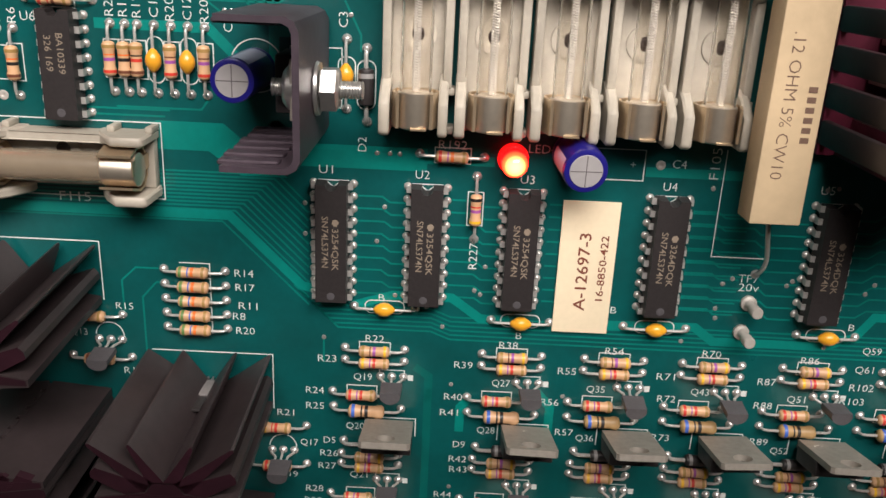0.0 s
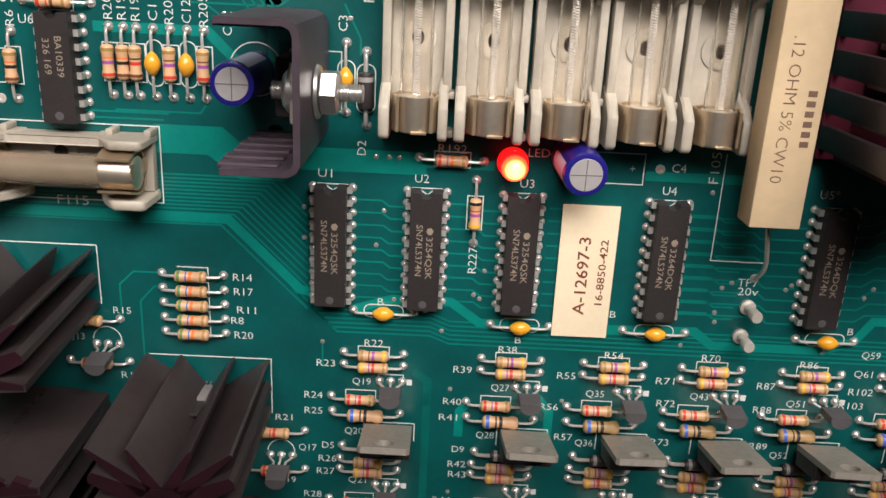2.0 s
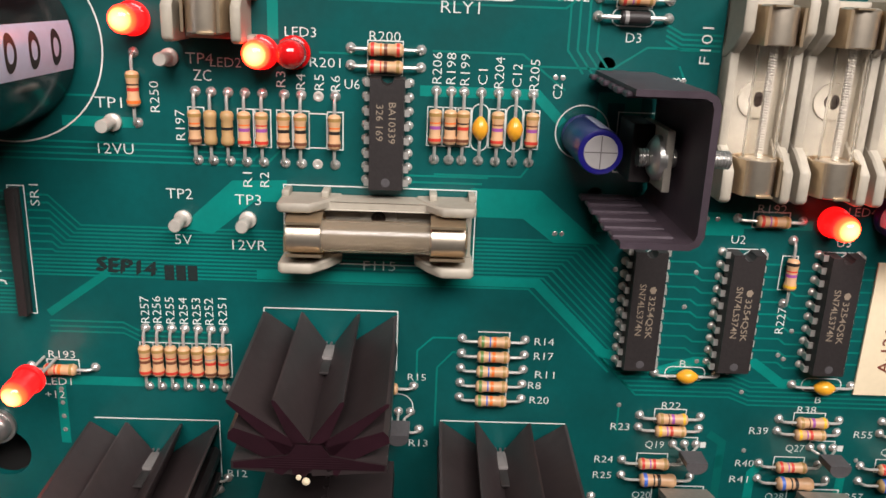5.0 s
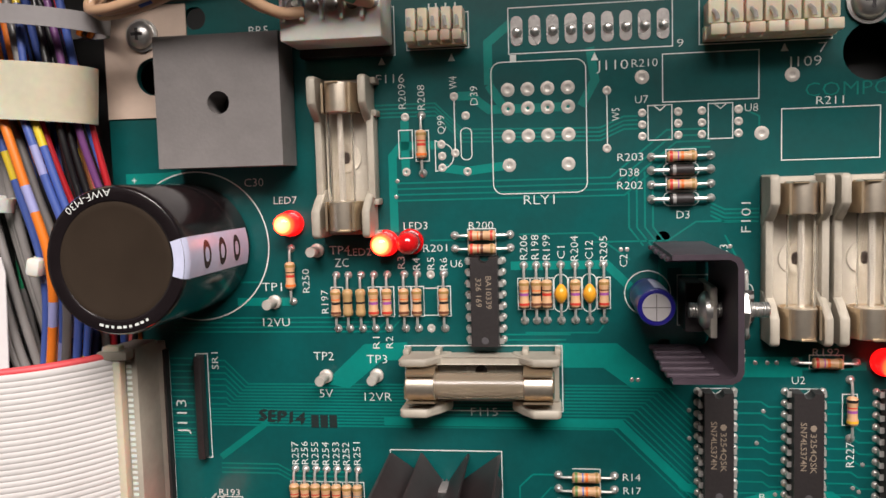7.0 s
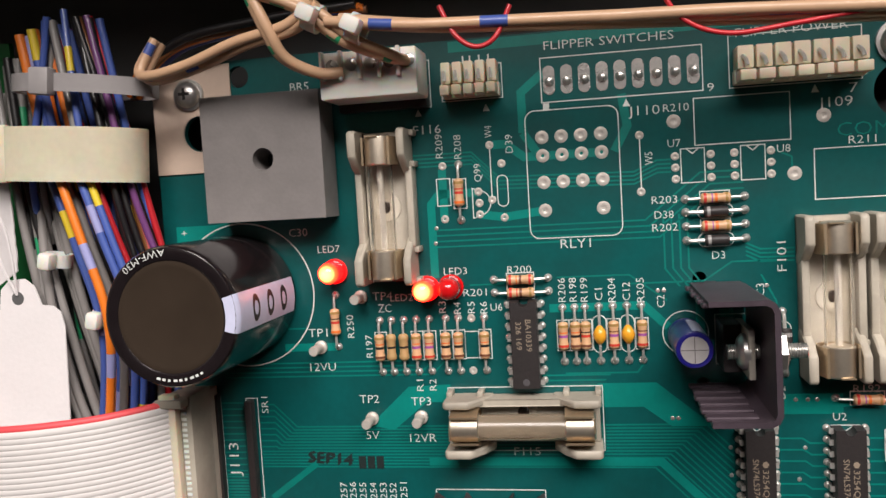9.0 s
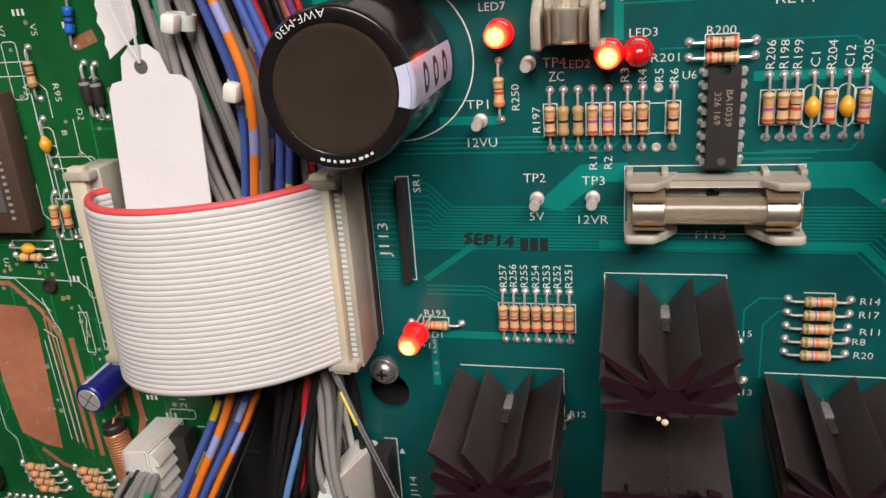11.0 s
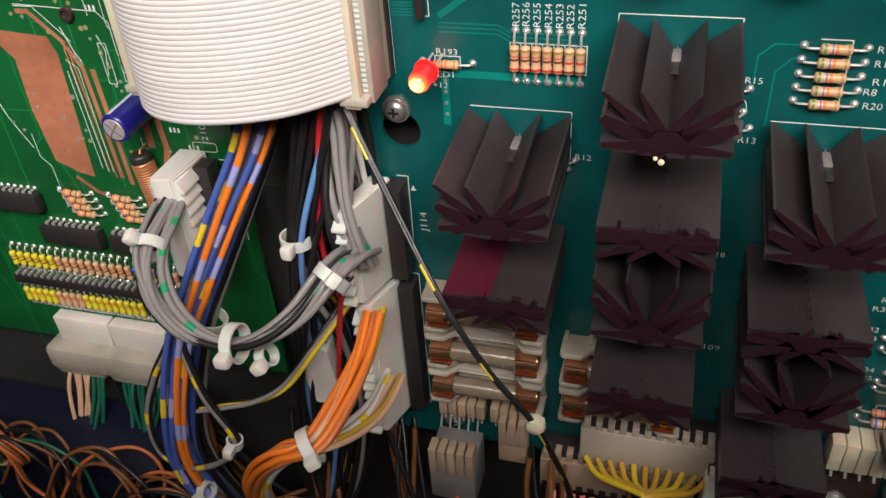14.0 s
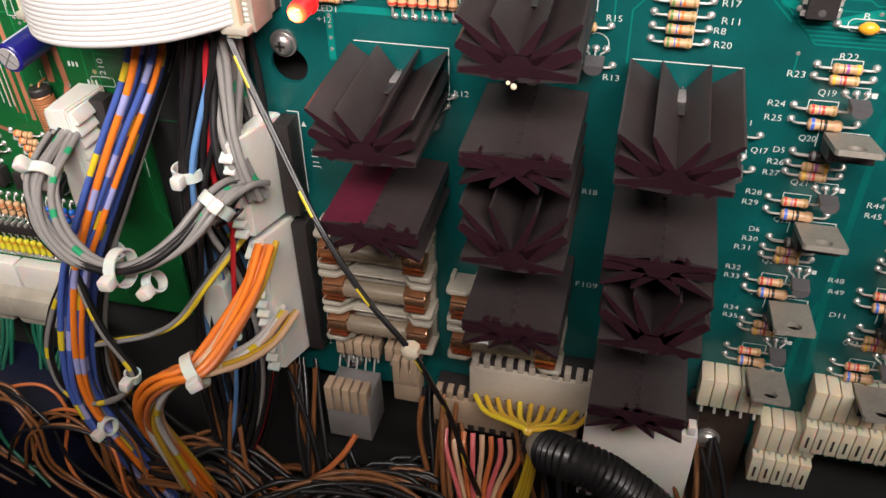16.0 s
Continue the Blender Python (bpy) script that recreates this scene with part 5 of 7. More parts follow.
# ---- pin headers along the top edge ----
def header(x, z, n, pitch, label, pins="bent"):
    w = n * pitch
    ob = thing("pin_header", label, "connector", place(x, z), "pin headers")
    part("base", box(bmesh.new(), 0, w, 0, 3.0, 0.1, 3.2, 0.2), IVORY, ob)
    for k in range(n):
        part("block", shared(("header_block", pitch), lambda bm: box(bm, 0.25, pitch - 0.25, 2.9, 7.6, 0.1, 6.0, 0.25), IVORY), None, ob, "", shift(k * pitch, 0))
        part("block", shared(("header_tooth", pitch), lambda bm: box(bm, 0.3, pitch - 0.3, 0.2, 2.4, 3.1, 8.6, 0.2), IVORY), None, ob, "", shift(k * pitch, 0))
        part("pin", shared(("header_pin", pitch), lambda bm: tube(bm, [(pitch * 0.3, 6.0, 0), (pitch * 0.3, 6.0, 5.0), (pitch * 0.45, 4.4, 7.4), (pitch * 0.5, 3.2, 7.8)], 0.5, 6), TIN), None, ob, "", shift(k * pitch, 0))
    return ob


header(-91.2, 328.6, 5, 2.55, "small ivory five-pin header with bare pins")
header(-28.6, 326.8, 7, 3.72, "wide ivory seven-pin header with bare pins")
for k in range(9):
    x = -67.6 + 3.87 * k
    ob = thing("contact", "oblong tinned solder land with a bare pin stub", "contact", place(x, 331.2), "row of nine lands")
    part("land", prism(bmesh.new(), pill(-1.3, -3.2, 1.3, 3.2, 1.25), 0.02, 0.25), SOLDER, ob)
    part("stub", lathe(bmesh.new(), [(1.2, 0.2), (0.9, 0.6), (0.55, 1.2), (0.5, 1.8), (0.2, 1.9)], 12, Matrix.Translation((0.1, -0.3, 0))), SOLDER, ob)
plug = thing("wire_plug", "white nylon plug pushed onto a header at the board top", "connector", place(-115.8, 328.4))
part("header", box(bmesh.new(), 0.5, 21, -1.2, 4, 0.1, 4.0, 0.2), BLACKP, plug, "black pin header")
part("shell", box(bmesh.new(), 0, 21.5, 0.5, 10.5, 4.0, 15.5, 0.5), WHITEP, plug)
for k in range(5):
    part("rib", box(bmesh.new(), 0.6 + 4.2 * k, 1.4 + 4.2 * k, 4.4, 10.6, 15.2, 17.0, 0.2), WHITEP, plug)
    part("crimp", lathe(bmesh.new(), [(1.3, 14.5), (1.3, 16.0), (0.6, 16.3)], 12, Matrix.Translation((3.1 + 4.2 * k, 7.6, 0))), SOLDER, plug)

# ---- slotted heat sink at the far side of the cement resistor ----
tower = thing("heat_sink", "dark brown slotted heat sink with purple inner faces", "heat sink", place(0, 0), "heat sinks")
part("back_plate", box(bmesh.new(), 64.2, 98, 262.6, 318, 2, 3.5, 0.2), MAGENTA, tower, "purple back plate")
part("flange", box(bmesh.new(), 67.5, 98, 262.6, 263.8, 3.5, 34, 0.2), MAGENTA, tower, "purple lower flange")
for k in range(8):
    z = 264.6 + 6.75 * k
    part("finger", box(bmesh.new(), 64.2, 65.7, z, z + 4.5, 2.5, 36, 0.3), ANOD, tower)
    part("finger", box(bmesh.new(), 96.4, 97.9, z, z + 4.5, 2.5, 36, 0.3), MAGENTA, tower)
for k in range(3):
    tr = thing("power_transistor", "transistor with a bright screw inside a slotted heat sink", "transistor", place(74.5 + 1.0 * k, 270.0 + 6.75 * k), "heat sink transistors")
    part("tab", box(bmesh.new(), -5, 5, -0.6, 0.6, 4.2, 21, 0.2), TAB, tr)
    part("body", box(bmesh.new(), -5, 5, 0.6, 4.0, 3.6, 12, 0.3), BLACKP, tr)
    part("screw_head", lathe(bmesh.new(), [(2.9, 0), (2.7, 1.1), (1.4, 1.6), (1.2, 2.6)], 14, Matrix.Translation((-0.5, 1.2, 17.5)) @ Matrix.Rotation(radians(-90), 4, "X")), STEEL, tr)


# ---- the brighter green board beside it ----
LH = -3.0
cpu = thing("circuit_board", "bright green printed circuit board with bare copper area, mounted upright", "circuit board", place(0, 0, LH))
part("substrate", box(bmesh.new(), -340, -203.5, 103, 352, -1.6, 0), GREEN, cpu)
bm = bmesh.new()
prism(bm, [(-254.5, 223), (-252.8, 218), (-255.0, 177.5), (-260, 178.5), (-267.5, 182), (-269.2, 199.5), (-268.2, 215.5), (-272, 220), (-281, 221), (-281, 225.5), (-268, 224)], 0.02, 0.06)
part("copper_plane", bm, BARE, cpu, "bare oxidised copper ground plane")
bm = bmesh.new()
for pts, w in (([(-262, 230), (-258, 230), (-250, 222), (-246, 214), (-245, 178)], 1.4), ([(-243, 214), (-242, 176)], 1.6), ([(-249, 222), (-247, 178)], 0.5), ([(-250, 220), (-249, 180)], 0.5), ([(-231, 205), (-231, 190)], 2.4), ([(-227, 204), (-226, 190), (-229, 180)], 2.0), ([(-262, 177), (-256, 172), (-250, 170)], 1.4), ([(-222, 292), (-216, 294)], 3.0)):
    stroke(bm, pts, w, 0.04)
tagged(part("copper_track", bm, BARE, cpu), kind="stuff")
bm = bmesh.new()
rng = random.Random(8)
for k in range(34):
    x, z = -338 + 4 * k, rng.uniform(120, 340)
    l = rng.uniform(12, 60)
    stroke(bm, [(x, z), (x, z - l), (x + rng.choice((-3, 3)), z - l - 3), (x + rng.choice((-3, 3)), z - l - 22)], 0.45, 0.02)
    stroke(bm, [(x, z - 4), (x + rng.uniform(6, 22), z - 4)], 0.4, 0.022)
tagged(part("copper_trace", bm, LEAF, cpu), kind="stuff")


def mark(pts, w=0.25, closed=False):
    b = bmesh.new()
    stroke(b, pts, w, 0.08, closed)
    part("outline", b, SILK, cpu)


def tag_ink(text, x, z, height, rot=0):
    part("lettering", letters(text, height, SILK), None, cpu, "", shift(x, z, 0.09, rot))


for text, x, z, hgt, rot in (("R95", -229.5, 281, 1.8, -90), ("V3", -238, 282, 1.7, -90), ("V5", -232, 296, 1.7, -90), ("V7", -241, 296, 1.7, -90), ("B", -230, 271, 1.6, -90), ("D2", -224.5, 275.5, 1.7, -90), ("R22", -246.5, 235.5, 1.6, 0), ("J210", -212.5, 196, 2.0, 90), ("R", -222, 299, 1.7, -90), ("U2", -257, 236, 1.7, -90)):
    tag_ink(text, x, z, hgt, rot)
mark([(-236.9, 281), (-236.9, 245)], 0.3)
mark([(-209.5, 188.2), (-206.2, 188.2), (-206.2, 160)], 0.3)
mark([(-262, 232), (-236, 231), (-233, 228), (-233, 214), (-230.5, 212), (-230.5, 205)], 0.25)
mark([(-228, 222), (-231, 222), (-231, 208), (-229, 206)], 0.25)
mark([(-249, 226), (-247, 219), (-245.5, 216)], 0.3)
mark([(-286, 222), (-279, 196), (-274, 186)], 0.3)
mark(rect(-253.5, 237.0, -241.0, 242.5), 0.25, True)
mark(rect(-237.4, 243.0, -232.0, 254.0), 0.25, True)
mark(pill(-236.8, 265, -233.2, 272.5, 1.5), 0.25, True)
mark([(-300, 133.5), (-250, 133.0)], 0.25)
mark([(-300, 122), (-252, 120)], 0.25)


for pts in ([(-251, 216.5), (-247.5, 214), (-247.5, 180)], [(-250, 214.5), (-249.2, 180)], [(-251.5, 213), (-251, 181)], [(-238, 224.3), (-236.6, 220), (-238.1, 212.4)], [(-262, 231.5), (-256, 231.5), (-247, 222)]):
    mark(pts, 0.22)
for pts in ([(-238.5, 222), (-236, 222), (-236, 210), (-238.5, 210)], [(-233, 219), (-231, 219), (-231, 211), (-233, 211)]):
    mark(pts, 0.22, True)

# plated holes, print outlines and edge lands of the green board
dots = random.Random(15)
PADY = mat("gold_green_pad", (0.38, 0.36, 0.16), 0.35, metal=0.4, var=0.2, scale=900)
for k in range(120):
    x, z = dots.uniform(-300, -208), dots.uniform(176, 300)
    r = dots.uniform(0.5, 0.85)
    part("plated_hole", shared(("plated_hole", k % 5), lambda bm: lathe(bm, [(r, 0.02), (r, 0.12), (r * 0.5, 0.14), (r * 0.45, 0.05)], 10), SOLDER if k % 3 else PADY), None, cpu, "", shift(x, z))
for k in range(26):
    x, z, w, l = dots.uniform(-300, -212), dots.uniform(178, 300), dots.uniform(2.2, 4.0), dots.uniform(6, 15)
    if x < -246 and 168 < z < 232:
        continue
    mark(pill(x, z, x + w, z + l, 0.9) if k % 2 else pill(x, z, x + l, z + w, 0.9), 0.22, True)
for k in range(9):
    x, z = dots.uniform(-298, -214), dots.uniform(190, 300)
    mark([(x, z), (x, z - 8), (x + 3, z - 11), (x + 3, z - dots.uniform(16, 30))], 0.22)
for k in range(30):
    part("edge_land", shared(("edge_land",), lambda bm: box(bm, -0.5, 0.5, -1.1, 1.1, 0.02, 0.3), SOLDER), None, cpu, "", shift(-291 + 1.55 * k, 119.8))
for k in range(16):
    x, z = dots.uniform(-300, -214), dots.uniform(180, 300)
    for q in range(3):
        mark([(x + 1.3 * q, z), (x + 1.3 * q, z + 1.5)], 0.7)


def on_left(ob):
    ob.matrix_basis = Matrix.Translation((0, -LH * MM, 0)) @ ob.matrix_basis
    return ob


on_left(resistor(-234.7, 291.9, -234.6, 279.6, "nnnd", "resistors on the green board"))
on_left(axial("resistor", "bright blue axial resistor on the green board", "resistor", -220.2, 304, -221.8, 291.5, BODY_Q, [(-1.2, -0.7, 1.05, BAND["k"]), (0.1, 0.6, 1.05, BAND["k"])], BRIGHTB, "resistors on the green board", 1.0))
on_left(diode(-220.5, 287.6, -220.0, 275.0))
on_left(diode(-217.6, 287.2, -217.2, 274.6))
on_left(disc_cap(-235.3, 274.7, -234.8, 262.2))
on_left(resistor(-237.0, 255.6, -238.0, 243.6, "nrod"[::-1], "resistors on the green board"))
on_left(resistor(-233.6, 255.8, -233.8, 243.6, "nroy"[::-1], "resistors on the green board"))
on_left(disc_cap(-254.0, 241.0, -241.8, 240.6))
on_left(resistor(-253.6, 238.4, -241.6, 238.2, "yond", "resistors on the green board"))
for x0 in (-270.5, -252.6):
    for k in range(4):
        on_left(resistor(x0 + 0.9 * k, 171.4 - 2.5 * k, x0 + 11.6 + 0.9 * k, 171.0 - 2.5 * k, "oond", "resistor groups on the green board"))
for k in range(22):
    x = -300 + 3.05 * k
    code, body = ("y", mat("resistor_lemon", (0.72, 0.62, 0.04), 0.4)) if k == 0 else (None, None)
    if k == 0:
        LEMON = body
    tone = LEMON if k < 6 else (TAN if k < 16 else BRIGHTB if k % 3 else TAN)
    on_left(axial("resistor", ("yellow" if tone is LEMON else "tan" if tone is TAN else "blue") + " resistor in a close row on the board", "resistor", x, 145.8, x + 0.3, 135.8, BODY_Q, [(-1.2, -0.7, 1.05, BAND["o"]), (0.1, 0.6, 1.05, BAND["n"])], tone, "close rows of resistors", 0.9))
for k in range(18):
    x = -301 + 2.75 * k
    tone = LEMON if k < 5 or k > 8 else TAN
    on_left(axial("resistor", ("yellow" if tone is LEMON else "tan") + " resistor in a close row on the board", "resistor", x, 129.6, x + 0.3, 119.6, BODY_Q, [(-1.2, -0.7, 1.05, BAND["o"])], tone, "close rows of resistors", 0.9))
strip2 = thing("pin_strip", "black chip strip with two rows of bright pins", "connector", place(-276, 132.6, LH))
part("body", box(bmesh.new(), -26, 26, -1.6, 1.6, 0.2, 3.4, 0.2), BLACKP, strip2)
for k in range(20):
    for s in (-1, 1):
        part("pin", shared(("strip_pin",), lambda bm: box(bm, -0.4, 0.4, -0.3, 0.9, 0, 3.0), TIN), None, strip2, "", shift(-24.6 + 2.6 * k, 1.6 * s, 0, 0 if s > 0 else 180))


def flat_chip(x, z, w, n):
    ob = thing("chip", "black integrated circuit lying level with two pin rows", "chip", place(x, z, LH), "chips on the green board")
    part("body", box(bmesh.new(), -w / 2, w / 2, -3.2, 3.2, 0.7, 4.4, 0.25), BLACKP, ob)
    for k in range(n):
        for s in (0, 180):
            part("pin", shared(("pin",), pin_shape, TIN), None, ob, "", shift((k - (n - 1) / 2) * 2.54, 0, 0, 90 + s))


flat_chip(-269.8, 155.0, 22, 8)
flat_chip(-246.2, 154.2, 17, 7)
flat_chip(-288, 166.6, 20, 7)
square = thing("processor_chip", "large square brown ceramic chip with dark lid", "chip", place(-259, 264.3, LH))
part("body", box(bmesh.new(), -18, 17.5, -17.8, 17.8, 0.4, 6.2, 0.8), mat("brown_ceramic", (0.075, 0.045, 0.032), 0.45, var=0.2), square)
part("lid", box(bmesh.new(), -12, 12, -12, 12, 6.1, 6.5, 0.2), PLATE, square)
for k in range(16):
    part("pin", shared(("chip_side_pin",), lambda bm: box(bm, -0.5, 0.5, -0.35, 0.35, 6.1, 6.5), TIN), None, square, "", shift(13.6, -13.5 + 1.8 * k))
ob = thing("test_post", "brown round test post on the green board", "test post", place(-244.7, 230.1, LH), "test posts")
part("pin", lathe(bmesh.new(), [(2.0, 0), (2.0, 1.5), (1.3, 1.6), (1.2, 1.0)], 18), SLEEVET, ob)

# blue capacitor and the wound coil
blue_can = thing("capacitor", "blue capacitor standing on the board with a silver top", "capacitor", place(-229.6, 204.2, LH + 7.1, 50) @ Matrix.Rotation(radians(83), 4, "Y"), "blue capacitors")
flat = Matrix.Rotation(radians(90), 4, "Y")
part("sleeve", lathe(bmesh.new(), [(3.9, -7.0), (4.3, -6.6), (4.3, 6.0), (4.1, 6.6), (3.6, 7.0)], 28, flat), BLUEC, blue_can)
part("stripe", around(4.33, radians(55), radians(135), -6, 6.4), PALE, blue_can, "pale blue polarity stripe", flat)
part("end", lathe(bmesh.new(), [(3.3, -7.05), (3.2, -7.25), (0.4, -7.3)], 24, flat), ALU, blue_can, "silver pressed end")
bm = bmesh.new()
box(bm, -7.36, -7.2, -3.0, 3.0, -0.2, 0.2)
box(bm, -7.36, -7.2, -0.2, 0.2, -3.0, 3.0)
part("cross", bm, GROOVE, blue_can)
for s in (-1, 1):
    part("lead", tube(bmesh.new(), smooth_path([(6.5, 1.5 * s, 0), (6.9, 1.5 * s, 0), (7.3, 1.5 * s, 0)], 4), 0.35), TIN, blue_can)
coil = thing("wound_coil", "upright copper wound coil on a black core", "coil", place(-231.8, 180.6, LH + 4.2, -84))
part("core", lathe(bmesh.new(), [(2.9, -9.6), (3.2, -9.2), (3.2, -7.4), (2.6, -7.2), (2.6, 8.6), (3.0, 8.8), (3.0, 9.4)], 20, flat), BLACKP, coil)
part("winding", tube(bmesh.new(), [(-7.0 + k * 15.0 / 360, 3.0 * math.cos(k * 0.33), 3.0 * math.sin(k * 0.33)) for k in range(361)], 0.42, 6), REDIN, coil, "bright enamelled copper wire")
for s in (-1, 1):
    part("lead", tube(bmesh.new(), [(9.2 * s, 0, 0), (10.4 * s, 0, -1), (10.6 * s, 0, -4.0)], 0.4), REDIN, coil)


# ---- ribbon cable between the boards ----
def ribbon_point(s, k):
    """s runs from one end to the other, k counts the conductors from the top."""
    plan = ((-211.0, 11.5), (-212.6, 15.5), (-208.6, 22.0), (-201.5, 27.5), (-192.0, 30.0), (-181.0, 29.0), (-170.0, 25.0), (-162.0, 19.5), (-156.5, 15.5))
    line = smooth_path([(x, h, 0) for x, h in plan], 6)
    p = line[round(s * (len(line) - 1))]
    top = 260.4 + 2.8 * s * s
    drop = (1.29 - 0.06 * s) * k + 0.12 * math.sin(3 * s * math.pi) * k / 33
    return (p.x, top - drop, p.y)


ribbon = thing("ribbon_cable", "grey ribbed ribbon cable with a red edge, arched between two sockets", "cable", place(0, 0))
for k in range(34):
    bm = bmesh.new()
    tube(bm, [ribbon_point(i / 48, k) for i in range(49)], 0.95 if k == 0 else 1.28, 12)
    part("conductor", bm, REDEDGE if k == 0 else RIBBON, ribbon, "red edge conductor" if k == 0 else "", angle=60)


def idc(x, z0, z1, h0, h1, tone, label):
    ob = thing("ribbon_socket", label, "connector", place(x, z0), "ribbon sockets")
    n = z1 - z0
    part("header", box(bmesh.new(), -3.4, 3.0, 1.0, n - 1.0, 0.1, h0, 0.3), CREAM, ob)
    part("insulator", box(bmesh.new(), 2.9, 3.6, 1.5, n - 3.0, 0.1, 2.2), BLACKP, ob, "black insulator strip")
    part("body", box(bmesh.new(), -3.0, 3.2, 0, n, h0 - 1.5, h1 - 2.5, 0.4), CREAM, ob)
    part("cap", box(bmesh.new(), -3.6, 0.6, -0.8, n + 0.8, h1 - 2.6, h1, 0.5), IVORY, ob, "ivory clamping bar")
    for e in (0.3, n - 2.3):
        part("latch", box(bmesh.new(), -4.4, 2.6, e, e + 2.0, h0, h1 + 0.8, 0.4), CREAM, ob)
    for k in range(int(n / 1.27) - 2):
        part("contact_slot", shared(("contact_slot",), lambda bm: box(bm, 0.7, 1.9, -0.32, 0.32, -0.2, 0.25), WHITEP), None, ob, "", shift(0, 2 + 1.27 * k, h1 - 2.6))


idc(-155.4, 219.0, 264.5, 6.0, 17.0, IVORY, "ivory ribbon cable socket on a black header")
idc(-214.8, 217.0, 266.0, 4.5, 14.5, CREAM, "pale grey ribbon cable socket on the green board")

# ---- paper tags on a string ----
tag = thing("paper_tag", "blank white paper tag hanging on a white string", "tag", place(0, 0, 12.5))
bm = bmesh.new()
body = [(-206.4, 254), (-184.6, 255), (-183.6, 281.5), (-184.4, 284.8), (-186.4, 286.3), (-189.2, 286.6), (-190.8, 291.2), (-193.2, 293.0), (-197.4, 292.8), (-199.8, 290.6), (-200.6, 285.6), (-203.2, 285.0), (-204.4, 283.0)]
prism(bm, body, 0, 0.35)
part("sheet", bm, TAGW, tag)
part("eyelet", lathe(bmesh.new(), [(1.6, 0.36), (1.6, 0.42), (0.4, 0.42)], 18, Matrix.Translation((-195.4, 288.4, 0))), PLATE, tag, "punched hole")
for s in (-1, 1):
    part("string", tube(bmesh.new(), smooth_path([(-195.4, 289.2, 0.6), (-196.0 + s * 1.4, 296, 2), (-197.0 + s * 1.9, 305, 3), (-197.8, 313, 4), (-198.4 + s, 318, 3)], 6), 0.33, 6), TAGW, tag)
torn = thing("paper_tag", "torn white paper tag with a ragged edge", "tag", place(0, 0, 11.0))
bm = bmesh.new()
jag = random.Random(3)
edge = [(-205.8 + 0.10 * k + jag.uniform(-0.8, 0.8), 322 - 1.6 * k) for k in range(21)]
far = [(-196.2 + 0.02 * k + jag.uniform(-0.2, 0.2), 322 - 1.6 * k) for k in range(18)]
prism(bm, edge + far[::-1], 0, 0.4)
part("sheet", bm, TAGW, torn)


# ---- wire looms ----
def wires(name, label, keys, colours, spread, r=0.95, seed=1, wander=1.2, patch=None, steps=7):
    """A loom: wires that follow one line side by side. A colour "blue/yellow" has patches of the second."""
    ob = thing(name, label, "cable", place(0, 0))
    rnd = random.Random(seed)
    base = smooth_path(keys, steps)
    n = len(base)
    for c in colours:
        first, _, second = c.partition("/")
        a, d = rnd.uniform(0, 2 * math.pi), spread * math.sqrt(rnd.uniform(0.02, 1))
        tw, ph, ph2 = rnd.uniform(-1.3, 1.3), rnd.uniform(0, 6.3), rnd.uniform(0, 6.3)
        pts = []
        for i, p in enumerate(base):
            t = i / (n - 1)
            ang = a + tw * t * 2
            pts.append(p + Vector((math.cos(ang) * d + wander * math.sin(5 * t + ph), 0.35 * math.sin(ang) * d, math.sin(ang) * d * 0.8 + wander * math.sin(6 * t + ph2))))
        phase = rnd.randrange(9)
        bm = bmesh.new()
        tube(bm, pts, r * rnd.uniform(0.88, 1.1), 8, True, (lambda i, k: 1 if (i + phase) % 9 < 2 else 0) if second else None)
        mats = [WIRE[first]] + ([WIRE[second]] if second else [])
        part("wire", bm, mats, ob, "", angle=60)
    return ob


def cable_tie(x, z, h, r, axis, tone=None, head=3.4):
    """A nylon tie round a loom that runs along axis."""
    r = r * 0.84
    m = Matrix.Translation((x * MM, -h * MM, z * MM)) @ UP @ Vector(axis).to_track_quat("Z", "Y").to_matrix().to_4x4()
    ob = thing("cable_tie", "white nylon cable tie with a square head round wires", "cable tie", m, "cable ties")
    part("strap", lathe(bmesh.new(), [(r, -1.6), (r + 0.6, -1.6), (r + 0.6, 1.6), (r, 1.6), (r, -1.6)], 24, None, False), tone or WHITEP, ob)
    part("head", box(bmesh.new(), -head / 2, head / 2, r, r + head * 1.1, -head * 0.6, head * 0.6, 0.9), tone or WHITEP, ob)


wires("wire_loom", "thick loom of blue and orange wires with yellow patches",
      [(-184, 350, 9), (-180, 325, 9), (-173, 302, 9), (-168, 282, 8), (-172, 262, 5), (-178, 240, 3), (-184, 220, 4), (-189, 204, 7), (-197.5, 185, 12), (-207.5, 163, 18), (-215.5, 144, 23), (-223, 117, 27), (-226, 93, 28), (-218, 70, 28), (-208, 40, 26)],
      ["blue/yellow", "orange", "blue/lilac", "blue/yellow", "orange/lilac", "blue", "blue/yellow", "grey", "blue/lilac", "blue/yellow", "black", "orange", "blue", "grey", "blue/lilac", "black", "blue/yellow", "orange"], 6.0, 1.1, 5, 0.9)
wires("wire_loom", "blue and orange wires with lilac and yellow marks",
      [(-180, 325, 14), (-173, 302, 14), (-168, 282, 13), (-171, 262, 10), (-177, 240, 7.5), (-183.5, 220, 8.5), (-188.5, 204, 12), (-198, 185, 17.5), (-208.5, 163, 23.5), (-216.5, 144, 28.5), (-223.5, 117, 32), (-226, 93, 33), (-218, 70, 33), (-208, 40, 30)],
      ["blue/lilac", "orange/lilac", "blue/yellow", "blue/lilac", "orange/lilac", "grey", "blue/yellow", "blue/yellow", "blue/lilac"], 5.6, 1.0, 14, 1.0)
